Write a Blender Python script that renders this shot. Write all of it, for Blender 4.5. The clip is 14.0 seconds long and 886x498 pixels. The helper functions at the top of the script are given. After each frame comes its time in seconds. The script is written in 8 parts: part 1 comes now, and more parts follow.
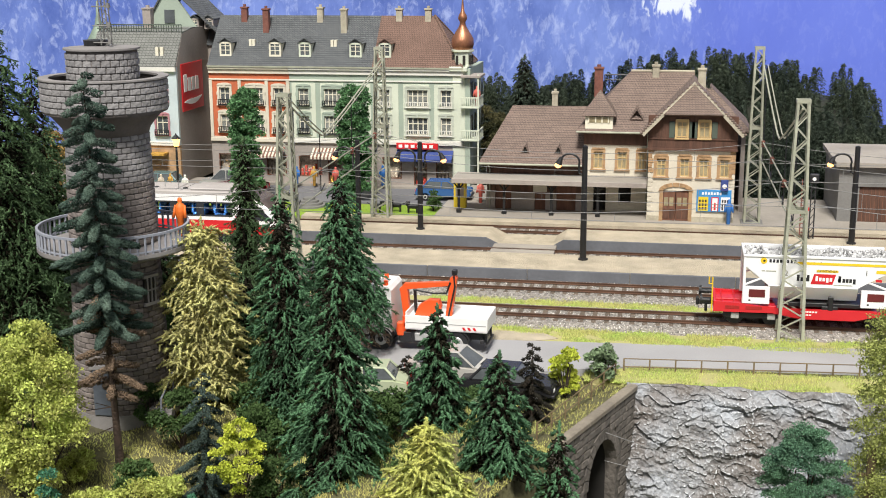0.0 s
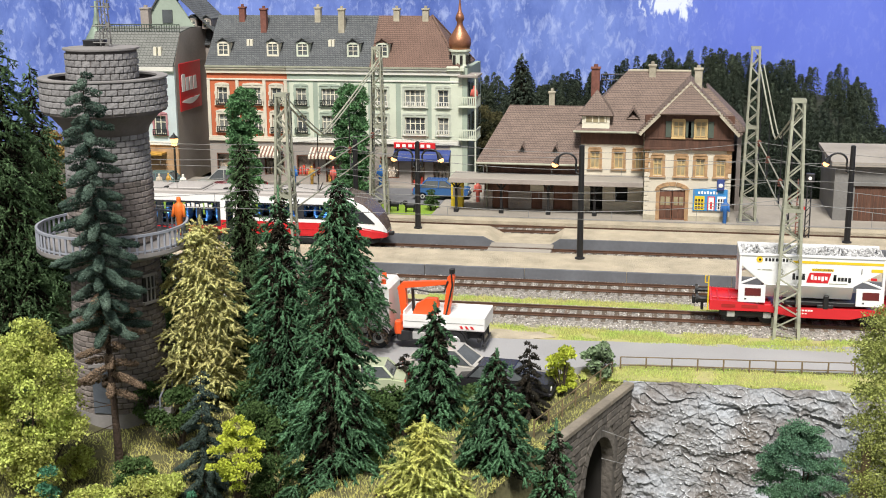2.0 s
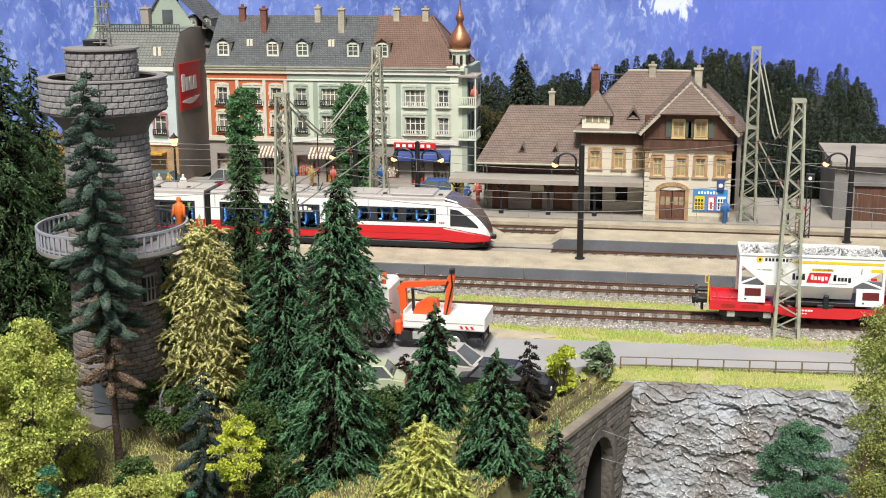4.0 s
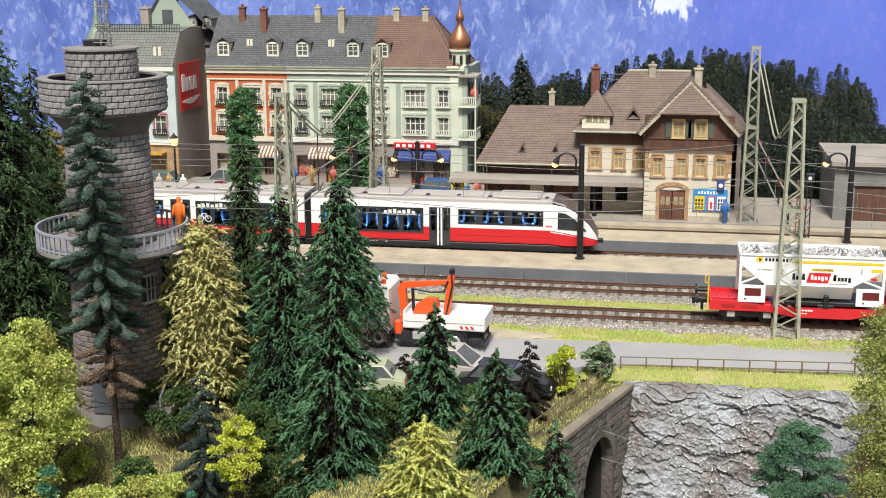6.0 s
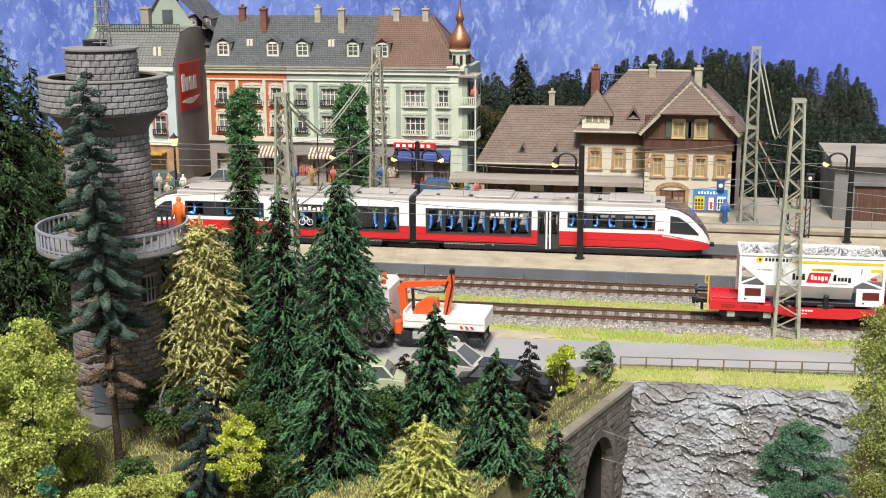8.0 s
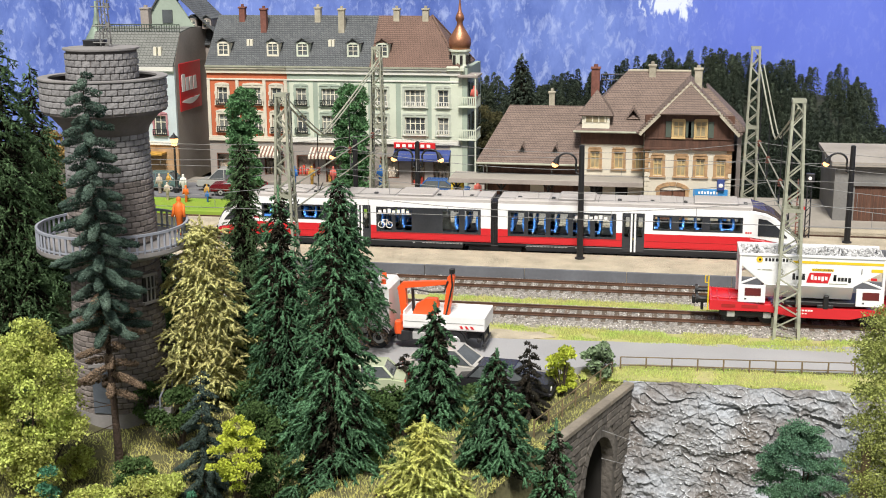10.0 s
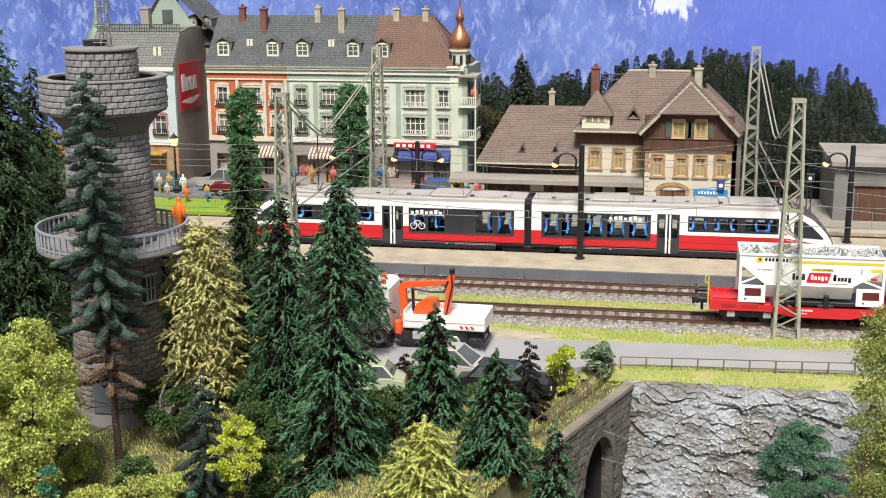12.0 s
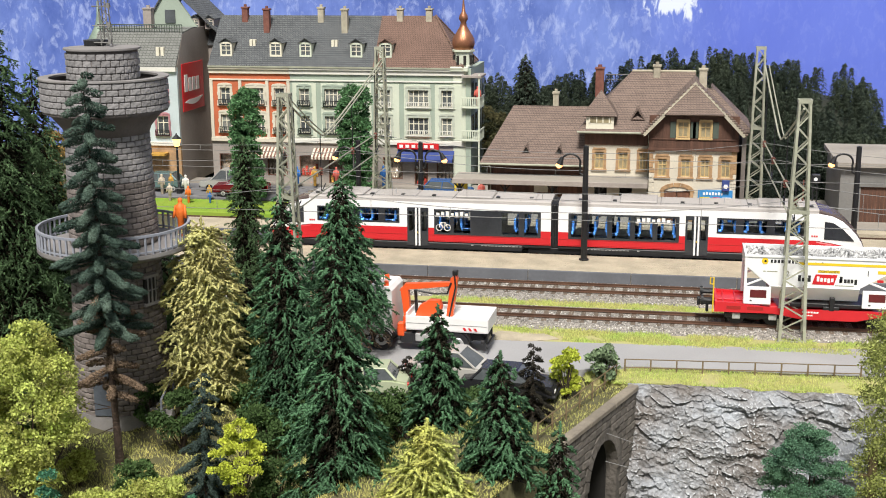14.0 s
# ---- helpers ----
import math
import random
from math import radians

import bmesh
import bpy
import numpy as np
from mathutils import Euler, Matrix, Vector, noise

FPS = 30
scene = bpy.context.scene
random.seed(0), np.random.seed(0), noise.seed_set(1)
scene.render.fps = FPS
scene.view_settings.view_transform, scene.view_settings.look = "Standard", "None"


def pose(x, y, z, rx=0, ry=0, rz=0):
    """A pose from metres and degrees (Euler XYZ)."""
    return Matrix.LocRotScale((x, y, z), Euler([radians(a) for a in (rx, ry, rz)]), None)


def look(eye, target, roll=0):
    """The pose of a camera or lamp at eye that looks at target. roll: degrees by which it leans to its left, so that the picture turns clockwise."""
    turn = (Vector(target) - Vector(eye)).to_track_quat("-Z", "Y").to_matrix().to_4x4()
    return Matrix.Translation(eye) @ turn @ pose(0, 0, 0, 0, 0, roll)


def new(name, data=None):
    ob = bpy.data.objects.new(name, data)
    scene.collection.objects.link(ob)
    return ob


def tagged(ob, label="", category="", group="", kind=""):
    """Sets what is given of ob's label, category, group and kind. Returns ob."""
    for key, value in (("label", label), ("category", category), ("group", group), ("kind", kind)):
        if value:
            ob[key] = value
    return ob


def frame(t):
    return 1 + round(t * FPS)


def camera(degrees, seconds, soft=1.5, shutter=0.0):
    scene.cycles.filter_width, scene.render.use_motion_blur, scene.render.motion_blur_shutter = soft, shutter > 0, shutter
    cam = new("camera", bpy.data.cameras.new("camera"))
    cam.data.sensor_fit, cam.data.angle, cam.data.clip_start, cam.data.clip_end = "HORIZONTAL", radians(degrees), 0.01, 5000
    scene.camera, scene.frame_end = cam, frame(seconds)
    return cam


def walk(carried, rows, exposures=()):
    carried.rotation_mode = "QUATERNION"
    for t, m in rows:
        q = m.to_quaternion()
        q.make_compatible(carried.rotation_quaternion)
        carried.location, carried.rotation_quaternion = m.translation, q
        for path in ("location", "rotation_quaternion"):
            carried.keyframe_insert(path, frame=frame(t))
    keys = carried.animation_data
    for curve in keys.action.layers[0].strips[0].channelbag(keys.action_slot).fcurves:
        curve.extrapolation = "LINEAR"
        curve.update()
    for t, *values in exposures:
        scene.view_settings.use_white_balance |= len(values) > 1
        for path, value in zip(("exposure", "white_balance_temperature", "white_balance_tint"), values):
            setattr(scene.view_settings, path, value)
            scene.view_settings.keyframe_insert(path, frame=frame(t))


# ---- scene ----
# A model railway at 1:87. Lengths below are full-size metres; U brings them to the model.
U = 1 / 87


def eye_pose(x, y, z, pitch, yaw, roll):
    return pose(x * U, y * U, z * U, 90 - pitch, 0, yaw) @ pose(0, 0, 0, 0, 0, roll)


cam = camera(39.0, 14.0, soft=1.0)
REST = eye_pose(0, 0, 18.506, 13.287, 10.228, -0.278)
walk(cam, [(0.0, eye_pose(-0.033, 0.31, 18.464, 13.267, 10.365, -0.287)), (0.35, REST), (13.7, REST),
           (14.0, eye_pose(-0.043, 0.403, 18.451, 13.261, 10.405, -0.290))])

# ---- light: the bright, even ceiling light of an exhibition hall ----
world = bpy.data.worlds.new("hall_light")
scene.world = world
world.use_nodes = True
world.node_tree.nodes["Background"].inputs[0].default_value = (0.93, 0.96, 1.0, 1)
world.node_tree.nodes["Background"].inputs[1].default_value = 0.42
sun = new("hall_lamp", bpy.data.lights.new("hall_lamp", "SUN"))
sun.data.energy, sun.data.angle, sun.data.color = 4.9, radians(14), (1.0, 0.96, 0.9)
sun.matrix_basis = look((0.05, -0.72, 1.0), (0, 0, 0))
scene.view_settings.exposure = 0.2


# ---- materials ----
def mat(name, c, rough=0.7, metal=0.0, var=0.18, scale=3.0, bump=0.15, fine=40.0, rnd=0.0, isl=0.0, stretch=(1, 1, 1), c2=None, spec=0.5, thin=0.0):
    """Base colour with stains at one scale and grain at another; rnd and isl vary it from piece to piece."""
    m = bpy.data.materials.new(name)
    m.use_nodes = True
    n, l = m.node_tree.nodes, m.node_tree.links
    b = n["Principled BSDF"]
    b.inputs["Roughness"].default_value, b.inputs["Metallic"].default_value = rough, metal
    b.inputs["Specular IOR Level"].default_value = spec
    tc, mp = n.new("ShaderNodeTexCoord"), n.new("ShaderNodeMapping")
    mp.inputs["Scale"].default_value = [87 * s for s in stretch]
    l.new(tc.outputs["Object"], mp.inputs["Vector"])
    big, small = n.new("ShaderNodeTexNoise"), n.new("ShaderNodeTexNoise")
    for t, s, d in ((big, scale * 0.25, 4), (small, fine * 0.25, 3)):
        t.inputs["Scale"].default_value, t.inputs["Detail"].default_value = s, d
        l.new(mp.outputs[0], t.inputs["Vector"])
    dark = [v * (1 - var * 1.6) for v in c] if c2 is None else c2
    lite = [min(1, v * (1 + var)) for v in c]
    ramp = n.new("ShaderNodeMixRGB")
    ramp.inputs[1].default_value, ramp.inputs[2].default_value = (*dark, 1), (*lite, 1)
    add = n.new("ShaderNodeMath")
    add.operation = "MULTIPLY_ADD"
    l.new(small.outputs[0], add.inputs[0])
    add.inputs[1].default_value = 0.7
    sub = n.new("ShaderNodeMath")
    sub.operation = "MULTIPLY_ADD"
    l.new(big.outputs[0], sub.inputs[0])
    sub.inputs[1].default_value, sub.inputs[2].default_value = 1.9, -0.8
    l.new(sub.outputs[0], add.inputs[2])
    add.use_clamp = True
    l.new(add.outputs[0], ramp.inputs[0])
    out = ramp.outputs[0]
    if rnd or isl:
        src = n.new("ShaderNodeObjectInfo").outputs["Random"] if rnd else n.new("ShaderNodeNewGeometry").outputs["Random Per Island"]
        k = rnd or isl
        hsv, mr = n.new("ShaderNodeHueSaturation"), n.new("ShaderNodeMapRange")
        mr.inputs[3].default_value, mr.inputs[4].default_value = 1 - k, 1 + k
        l.new(src, mr.inputs[0])
        l.new(mr.outputs[0], hsv.inputs["Value"])
        l.new(out, hsv.inputs["Color"])
        out = hsv.outputs[0]
    l.new(out, b.inputs["Base Color"])
    if thin:
        tr, mx = n.new("ShaderNodeBsdfTranslucent"), n.new("ShaderNodeMixShader")
        mx.inputs[0].default_value = thin
        l.new(out, tr.inputs[0])
        l.new(b.outputs[0], mx.inputs[1])
        l.new(tr.outputs[0], mx.inputs[2])
        l.new(mx.outputs[0], n["Material Output"].inputs[0])
    if bump:
        bp = n.new("ShaderNodeBump")
        bp.inputs["Strength"].default_value, bp.inputs["Distance"].default_value = bump, 0.05 * U * 3
        l.new(small.outputs[0], bp.inputs["Height"])
        l.new(bp.outputs[0], b.inputs["Normal"])
    return m


def glow(name, c, k):
    m = bpy.data.materials.new(name)
    m.use_nodes = True
    b = m.node_tree.nodes["Principled BSDF"]
    b.inputs["Base Color"].default_value = b.inputs["Emission Color"].default_value = (*c, 1)
    b.inputs["Emission Strength"].default_value = k
    return m


def tiled(name, c, c2, w, h, rough=0.85, mortar=None, bump=0.5):
    """Small tiles in courses, for roofs that stay far off."""
    m = mat(name, c, rough)
    n, l = m.node_tree.nodes, m.node_tree.links
    b = n["Principled BSDF"]
    tc, mp, br = n.new("ShaderNodeTexCoord"), n.new("ShaderNodeMapping"), n.new("ShaderNodeTexBrick")
    sep, cmb, ad = n.new("ShaderNodeSeparateXYZ"), n.new("ShaderNodeCombineXYZ"), n.new("ShaderNodeMath")
    mp.inputs["Scale"].default_value = (87, 87, 87)
    l.new(tc.outputs["Object"], mp.inputs["Vector"])
    l.new(mp.outputs[0], sep.inputs[0])
    l.new(sep.outputs[0], ad.inputs[0])
    l.new(sep.outputs[1], ad.inputs[1])
    l.new(ad.outputs[0], cmb.inputs[0])
    l.new(sep.outputs[2], cmb.inputs[1])
    l.new(cmb.outputs[0], br.inputs["Vector"])
    br.inputs["Scale"].default_value = 1
    br.inputs["Brick Width"].default_value, br.inputs["Row Height"].default_value = w, h
    br.inputs["Mortar Size"].default_value = h * 0.1
    br.inputs["Color1"].default_value, br.inputs["Color2"].default_value = (*c, 1), (*c2, 1)
    br.inputs["Mortar"].default_value = (*(mortar or [v * 0.45 for v in c]), 1)
    mix = n.new("ShaderNodeMixRGB")
    mix.blend_type, mix.inputs[0].default_value = "MULTIPLY", 0.55
    old = b.inputs["Base Color"].links[0].from_socket
    l.new(br.outputs[0], mix.inputs[1])
    g = n.new("ShaderNodeMixRGB")
    g.blend_type, g.inputs[0].default_value = "DIVIDE", 1.0
    g.inputs[2].default_value = (*c, 1)
    l.new(old, g.inputs[1])
    l.new(g.outputs[0], mix.inputs[2])
    l.new(mix.outputs[0], b.inputs["Base Color"])
    bp = n.new("ShaderNodeBump")
    bp.invert = True
    bp.inputs["Strength"].default_value, bp.inputs["Distance"].default_value = bump, 0.04 * U
    l.new(br.outputs["Fac"], bp.inputs["Height"])
    l.new(bp.outputs[0], b.inputs["Normal"])
    return m


SAND = mat("sand", (0.51, 0.44, 0.325), 0.95, var=0.18, scale=3, fine=50, bump=0.9)
PAVE = mat("grey_paving", (0.31, 0.28, 0.24), 0.9, var=0.14, scale=1.0, fine=14, bump=0.2)
EDGE = mat("platform_edge", (0.13, 0.135, 0.15), 0.8, var=0.15, scale=2, fine=20)
ASPHALT = mat("road_grey", (0.335, 0.33, 0.335), 0.9, var=0.12, scale=0.7, fine=50, bump=0.25)
ASPHALT_D = mat("street_asphalt", (0.16, 0.16, 0.17), 0.9, var=0.1, scale=0.7, fine=40, bump=0.2)
SOIL = mat("soil", (0.10, 0.095, 0.04), 0.95, var=0.4, scale=1.5, fine=12, bump=0.7, c2=(0.055, 0.05, 0.025))
BALLAST = mat("ballast_bed", (0.34, 0.31, 0.275), 0.95, var=0.45, scale=30, fine=60, bump=1.0)
STONES = mat("ballast_stones", (0.43, 0.405, 0.375), 0.9, var=0.1, isl=0.75)
SLEEPER = mat("sleeper_wood", (0.15, 0.115, 0.085), 0.85, var=0.3, scale=6, rnd=0.25)
RAIL = mat("rusty_rail", (0.13, 0.07, 0.045), 0.55, 0.3, var=0.25, scale=3)
GRASS_A = mat("grass_summer", (0.30, 0.42, 0.09), 0.85, var=0.3, scale=3.0, isl=0.45, bump=0, c2=(0.55, 0.50, 0.19), thin=0.3, spec=0.12)
VERGE = mat("verge_scatter", (0.29, 0.30, 0.10), 0.95, var=0.3, scale=4.0, fine=30, bump=0.8, c2=(0.44, 0.38, 0.19))
GRASS_B = mat("grass_lawn", (0.22, 0.38, 0.05), 0.85, var=0.2, scale=1.5, isl=0.25, bump=0, c2=(0.34, 0.44, 0.07), thin=0.3, spec=0.12)
GRASS_C = mat("grass_slope", (0.37, 0.41, 0.13), 0.9, var=0.3, scale=1.6, isl=0.5, bump=0, c2=(0.46, 0.40, 0.15), thin=0.3, spec=0.12)
BARK = mat("bark", (0.055, 0.036, 0.025), 0.9, var=0.35, scale=8, fine=30, bump=0.8)
# almost black: the shade in crown gaps, put into the inner twigs' colour
TWIG_SHADE = mat("inner_twig_shade", (0.03, 0.027, 0.018), 0.95, var=0.3, scale=2, isl=0.4, bump=0, spec=0.1)
NEEDLE = mat("needles_green", (0.13, 0.27, 0.14), 0.8, var=0.35, scale=1.3, isl=0.5, bump=0, thin=0.3, spec=0.12)
NEEDLE_D = mat("needles_dark", (0.13, 0.215, 0.10), 0.85, var=0.3, scale=1.3, isl=0.5, bump=0, thin=0.3, spec=0.12)
NEEDLE_B = mat("needles_blackish", (0.03, 0.036, 0.03), 0.85, var=0.3, scale=1.3, isl=0.5, bump=0, c2=(0.035, 0.022, 0.014), thin=0.3, spec=0.12)
NEEDLE_F = mat("needles_frosted", (0.12, 0.165, 0.13), 0.85, var=0.35, scale=4, isl=0.5, bump=0, c2=(0.022, 0.05, 0.04), thin=0.3, spec=0.12)
NEEDLE_BR = mat("needles_brown", (0.25, 0.18, 0.125), 0.9, var=0.3, scale=2, isl=0.5, bump=0, thin=0.3, spec=0.12)
NEEDLE_G = mat("needles_grey", (0.075, 0.11, 0.095), 0.9, var=0.3, scale=2, isl=0.5, bump=0, thin=0.3, spec=0.12)
LARCH = mat("larch_needles", (0.62, 0.62, 0.27), 0.85, var=0.25, scale=2.5, isl=0.4, bump=0, c2=(0.50, 0.44, 0.18), thin=0.3, spec=0.12)
LARCH_L = mat("young_larch_needles", (0.60, 0.68, 0.24), 0.85, var=0.25, scale=2.0, isl=0.4, bump=0, c2=(0.52, 0.50, 0.12), thin=0.3, spec=0.12)
LEAF_Y = mat("leaves_yellow_green", (0.60, 0.63, 0.10), 0.8, var=0.25, scale=2, isl=0.4, bump=0, c2=(0.22, 0.29, 0.025), thin=0.3, spec=0.12)
LEAF_L = mat("leaves_light_green", (0.47, 0.56, 0.15), 0.8, var=0.3, scale=2.5, isl=0.5, bump=0, c2=(0.30, 0.28, 0.08), thin=0.3, spec=0.12)
LEAF_D = mat("leaves_dark_green", (0.085, 0.145, 0.05), 0.8, var=0.3, scale=2, isl=0.5, bump=0, thin=0.3, spec=0.12)
LEAF_T = mat("leaves_blue_green", (0.09, 0.25, 0.15), 0.8, var=0.3, scale=2, isl=0.5, bump=0, thin=0.3, spec=0.12)
LEAF_P = mat("pine_clumps", (0.13, 0.24, 0.13), 0.85, var=0.3, scale=1.5, isl=0.5, bump=0, c2=(0.06, 0.13, 0.10), thin=0.3, spec=0.1)
LEAF_C = mat("leaves_olive", (0.34, 0.38, 0.12), 0.85, var=0.3, scale=1.5, isl=0.5, bump=0, c2=(0.20, 0.22, 0.07), thin=0.3, spec=0.1)
LEAF_S = mat("leaves_sage", (0.22, 0.30, 0.17), 0.8, var=0.3, scale=2, isl=0.6, bump=0, thin=0.3, spec=0.12)
LEAF_O = mat("leaves_autumn", (0.34, 0.22, 0.08), 0.85, var=0.3, scale=2, isl=0.5, bump=0, c2=(0.10, 0.10, 0.03), thin=0.3, spec=0.12)
LEAF_M = mat("leaves_dull_olive", (0.12, 0.10, 0.045), 0.85, var=0.3, scale=1.2, isl=0.5, bump=0, c2=(0.05, 0.06, 0.03), thin=0.3, spec=0.12)
IVY = mat("leaves_ivy", (0.12, 0.25, 0.11), 0.7, var=0.3, scale=2, isl=0.55, bump=0, thin=0.3, spec=0.12)
FOREST = mat("forest_green", (0.085, 0.105, 0.065), 0.95, spec=0.05, var=0.4, scale=0.5, isl=0.6, bump=0, c2=(0.03, 0.045, 0.045))
WHITE = mat("white_plaster", (0.66, 0.645, 0.585), 0.8, var=0.08, scale=2, fine=30, bump=0.15)
CREAM = mat("cream_plaster", (0.62, 0.57, 0.465), 0.8, var=0.09, scale=2, fine=30)
GREENW = mat("pale_green_plaster", (0.33, 0.39, 0.32), 0.8, var=0.09, scale=2, fine=30)
MINT = mat("mint_trim", (0.58, 0.615, 0.50), 0.8, var=0.07, scale=2)
MINT_D = mat("grey_green_trim", (0.47, 0.50, 0.42), 0.8, var=0.07, scale=2)
ORANGE_W = mat("brick_red_plaster", (0.50, 0.13, 0.055), 0.8, var=0.12, scale=2, fine=30)
GREYW = mat("grey_plaster", (0.33, 0.29, 0.26), 0.85, var=0.14, scale=1.5, fine=24)
SLATE = tiled("slate_roof", (0.085, 0.092, 0.098), (0.125, 0.132, 0.135), 0.22, 0.16)
SLATE_L = tiled("pale_slate_roof", (0.17, 0.175, 0.16), (0.20, 0.205, 0.19), 0.3, 0.2)
ICE = mat("pale_blue_plaster", (0.50, 0.57, 0.58), 0.8, var=0.08, scale=2, fine=30)
TILE_R = tiled("red_brown_tiles", (0.165, 0.10, 0.075), (0.19, 0.115, 0.088), 0.2, 0.15)
TILE_S = tiled("station_tiles", (0.175, 0.128, 0.105), (0.215, 0.155, 0.128), 0.2, 0.15)
STONE_BROWN = mat("sandstone_trim", (0.40, 0.25, 0.13), 0.8, var=0.25, scale=6, fine=30)
WOOD_D = mat("dark_brown_boards", (0.105, 0.05, 0.032), 0.75, var=0.3, scale=3, fine=30, stretch=(4, 4, 0.6))
WOOD_R = mat("reddish_door_wood", (0.17, 0.075, 0.045), 0.7, var=0.25, scale=4, stretch=(4, 4, 0.8))
SHUTTER = mat("green_grey_shutter", (0.07, 0.09, 0.07), 0.7)
GLASS = mat("window_glass", (0.09, 0.10, 0.105), 0.15, var=0.3, scale=2, bump=0, spec=0.8)
# lit look of the panes put into a tan colour; nothing glows behind
GLASS_LIT = mat("lit_look_glass", (0.33, 0.28, 0.17), 0.3, var=0.3, scale=8, bump=0)
FRAME_W = mat("cream_window_frame", (0.72, 0.68, 0.55), 0.6, var=0.05, bump=0)
FRAME_T = mat("tan_window_frame", (0.52, 0.37, 0.17), 0.6, var=0.1, bump=0)
COPPER = mat("copper", (0.40, 0.18, 0.10), 0.42, 0.75, var=0.25, scale=4)
PATINA = mat("patina_copper", (0.22, 0.28, 0.22), 0.6, 0.2, var=0.2, scale=4)
BRICKC = mat("chimney_brick", (0.19, 0.075, 0.055), 0.85, var=0.25, scale=12)
STONEC = mat("chimney_plaster", (0.42, 0.38, 0.29), 0.85, var=0.2, scale=8)
# near-black colour stands for the shade inside rooms, openings and the tunnel
DARK = mat("interior_shade", (0.02, 0.018, 0.016), 0.9, bump=0)
BLACK = mat("black_paint", (0.012, 0.012, 0.013), 0.45, var=0.2)
GREYM = mat("grey_green_steel", (0.36, 0.365, 0.28), 0.6, 0.1, var=0.18, scale=6)
WIRE = mat("wire", (0.22, 0.22, 0.215), 0.6, 0.0, bump=0, spec=0.3)
TOWER = mat("tower_stone", (0.235, 0.225, 0.225), 0.9, var=0.22, scale=3, fine=24, bump=0.5, rnd=0.22)
TOWER_J = mat("tower_joints", (0.13, 0.112, 0.105), 0.95, var=0.2, scale=4)
TOWER_C = mat("tower_concrete", (0.24, 0.225, 0.22), 0.85, var=0.15, scale=3)
TOWER_R = mat("tower_railing", (0.27, 0.285, 0.33), 0.7, var=0.1)


# ---- mesh helpers ----
def P(x, y, z, rz=0, rx=0, ry=0):
    return pose(x * U, y * U, z * U, rx, ry, rz)


def thing(name, label, category, m=None, group="", kind=""):
    ob = new(name)
    ob.empty_display_size = 0.01
    ob.matrix_basis = m or Matrix()
    return tagged(ob, label, category, group, kind)


def finish(name, me, material, parent, label="", smooth=False):
    me.materials.append(material)
    if smooth:
        me.shade_smooth()
    ob = new(name, me)
    if parent:
        ob.parent = parent
    return tagged(ob, label)


def part(name, bm, material, parent, label="", smooth=False, kind=""):
    bmesh.ops.scale(bm, vec=(U, U, U), verts=bm.verts)
    me = bpy.data.meshes.new(name)
    bm.to_mesh(me)
    bm.free()
    return tagged(finish(name, me, material, parent, label, smooth), kind=kind)


def piece(name, me, parent, m):
    """One of many alike pieces, on shared mesh data."""
    ob = new(name, me)
    ob.parent = parent
    ob.matrix_basis = m
    return ob


def box(bm, x0, x1, y0, y1, z0, z1, bev=0.0):
    q = bmesh.new() if bev else bm
    vs = [q.verts.new((x, y, z)) for x in (x0, x1) for y in (y0, y1) for z in (z0, z1)]
    for f in ((0, 1, 3, 2), (4, 6, 7, 5), (0, 4, 5, 1), (2, 3, 7, 6), (0, 2, 6, 4), (1, 5, 7, 3)):
        q.faces.new([vs[i] for i in f])
    if bev:
        bmesh.ops.bevel(q, geom=q.edges[:], offset=bev, segments=1, affect="EDGES")
        merge(bm, q)
    return bm


def merge(bm, q, m=None):
    if m is not None:
        bmesh.ops.transform(q, matrix=m, verts=q.verts)
    base = [bm.verts.new(v.co) for v in q.verts]
    q.verts.index_update()
    for f in q.faces:
        try:
            bm.faces.new([base[v.index] for v in f.verts])
        except ValueError:
            pass
    q.free()


def boxes(*rows, bev=0.0):
    bm = bmesh.new()
    for r in rows:
        box(bm, *r, bev=bev)
    return bm


def bar(bm, a, b, r, r2=None, n=8):
    """A round bar from a to b."""
    a, b = Vector(a), Vector(b)
    d = (b - a).normalized()
    s = d.orthogonal().normalized()
    t = d.cross(s)
    rings = []
    for p, q in ((a, r), (b, r if r2 is None else r2)):
        rings.append([bm.verts.new(p + q * (s * math.cos(6.28319 * i / n) + t * math.sin(6.28319 * i / n))) for i in range(n)])
    for i in range(n):
        bm.faces.new((rings[0][i], rings[0][(i + 1) % n], rings[1][(i + 1) % n], rings[1][i]))
    bm.faces.new(rings[0][::-1])
    bm.faces.new(rings[1])
    return bm


def tube(bm, pts, r, n=6):
    pts = [Vector(p) for p in pts]
    rings, ref = [], None
    for i, p in enumerate(pts):
        d = (pts[min(i + 1, len(pts) - 1)] - pts[max(i - 1, 0)]).normalized()
        s = d.orthogonal() if ref is None else ref - d * ref.dot(d)
        if s.length < 1e-6:
            s = d.orthogonal()
        ref = s.normalized()
        t = d.cross(ref)
        rings.append([bm.verts.new(p + r * (ref * math.cos(6.28319 * k / n) + t * math.sin(6.28319 * k / n))) for k in range(n)])
    for a, b in zip(rings, rings[1:]):
        for k in range(n):
            bm.faces.new((a[k], a[(k + 1) % n], b[(k + 1) % n], b[k]))
    bm.faces.new(rings[0][::-1])
    bm.faces.new(rings[-1])
    return bm


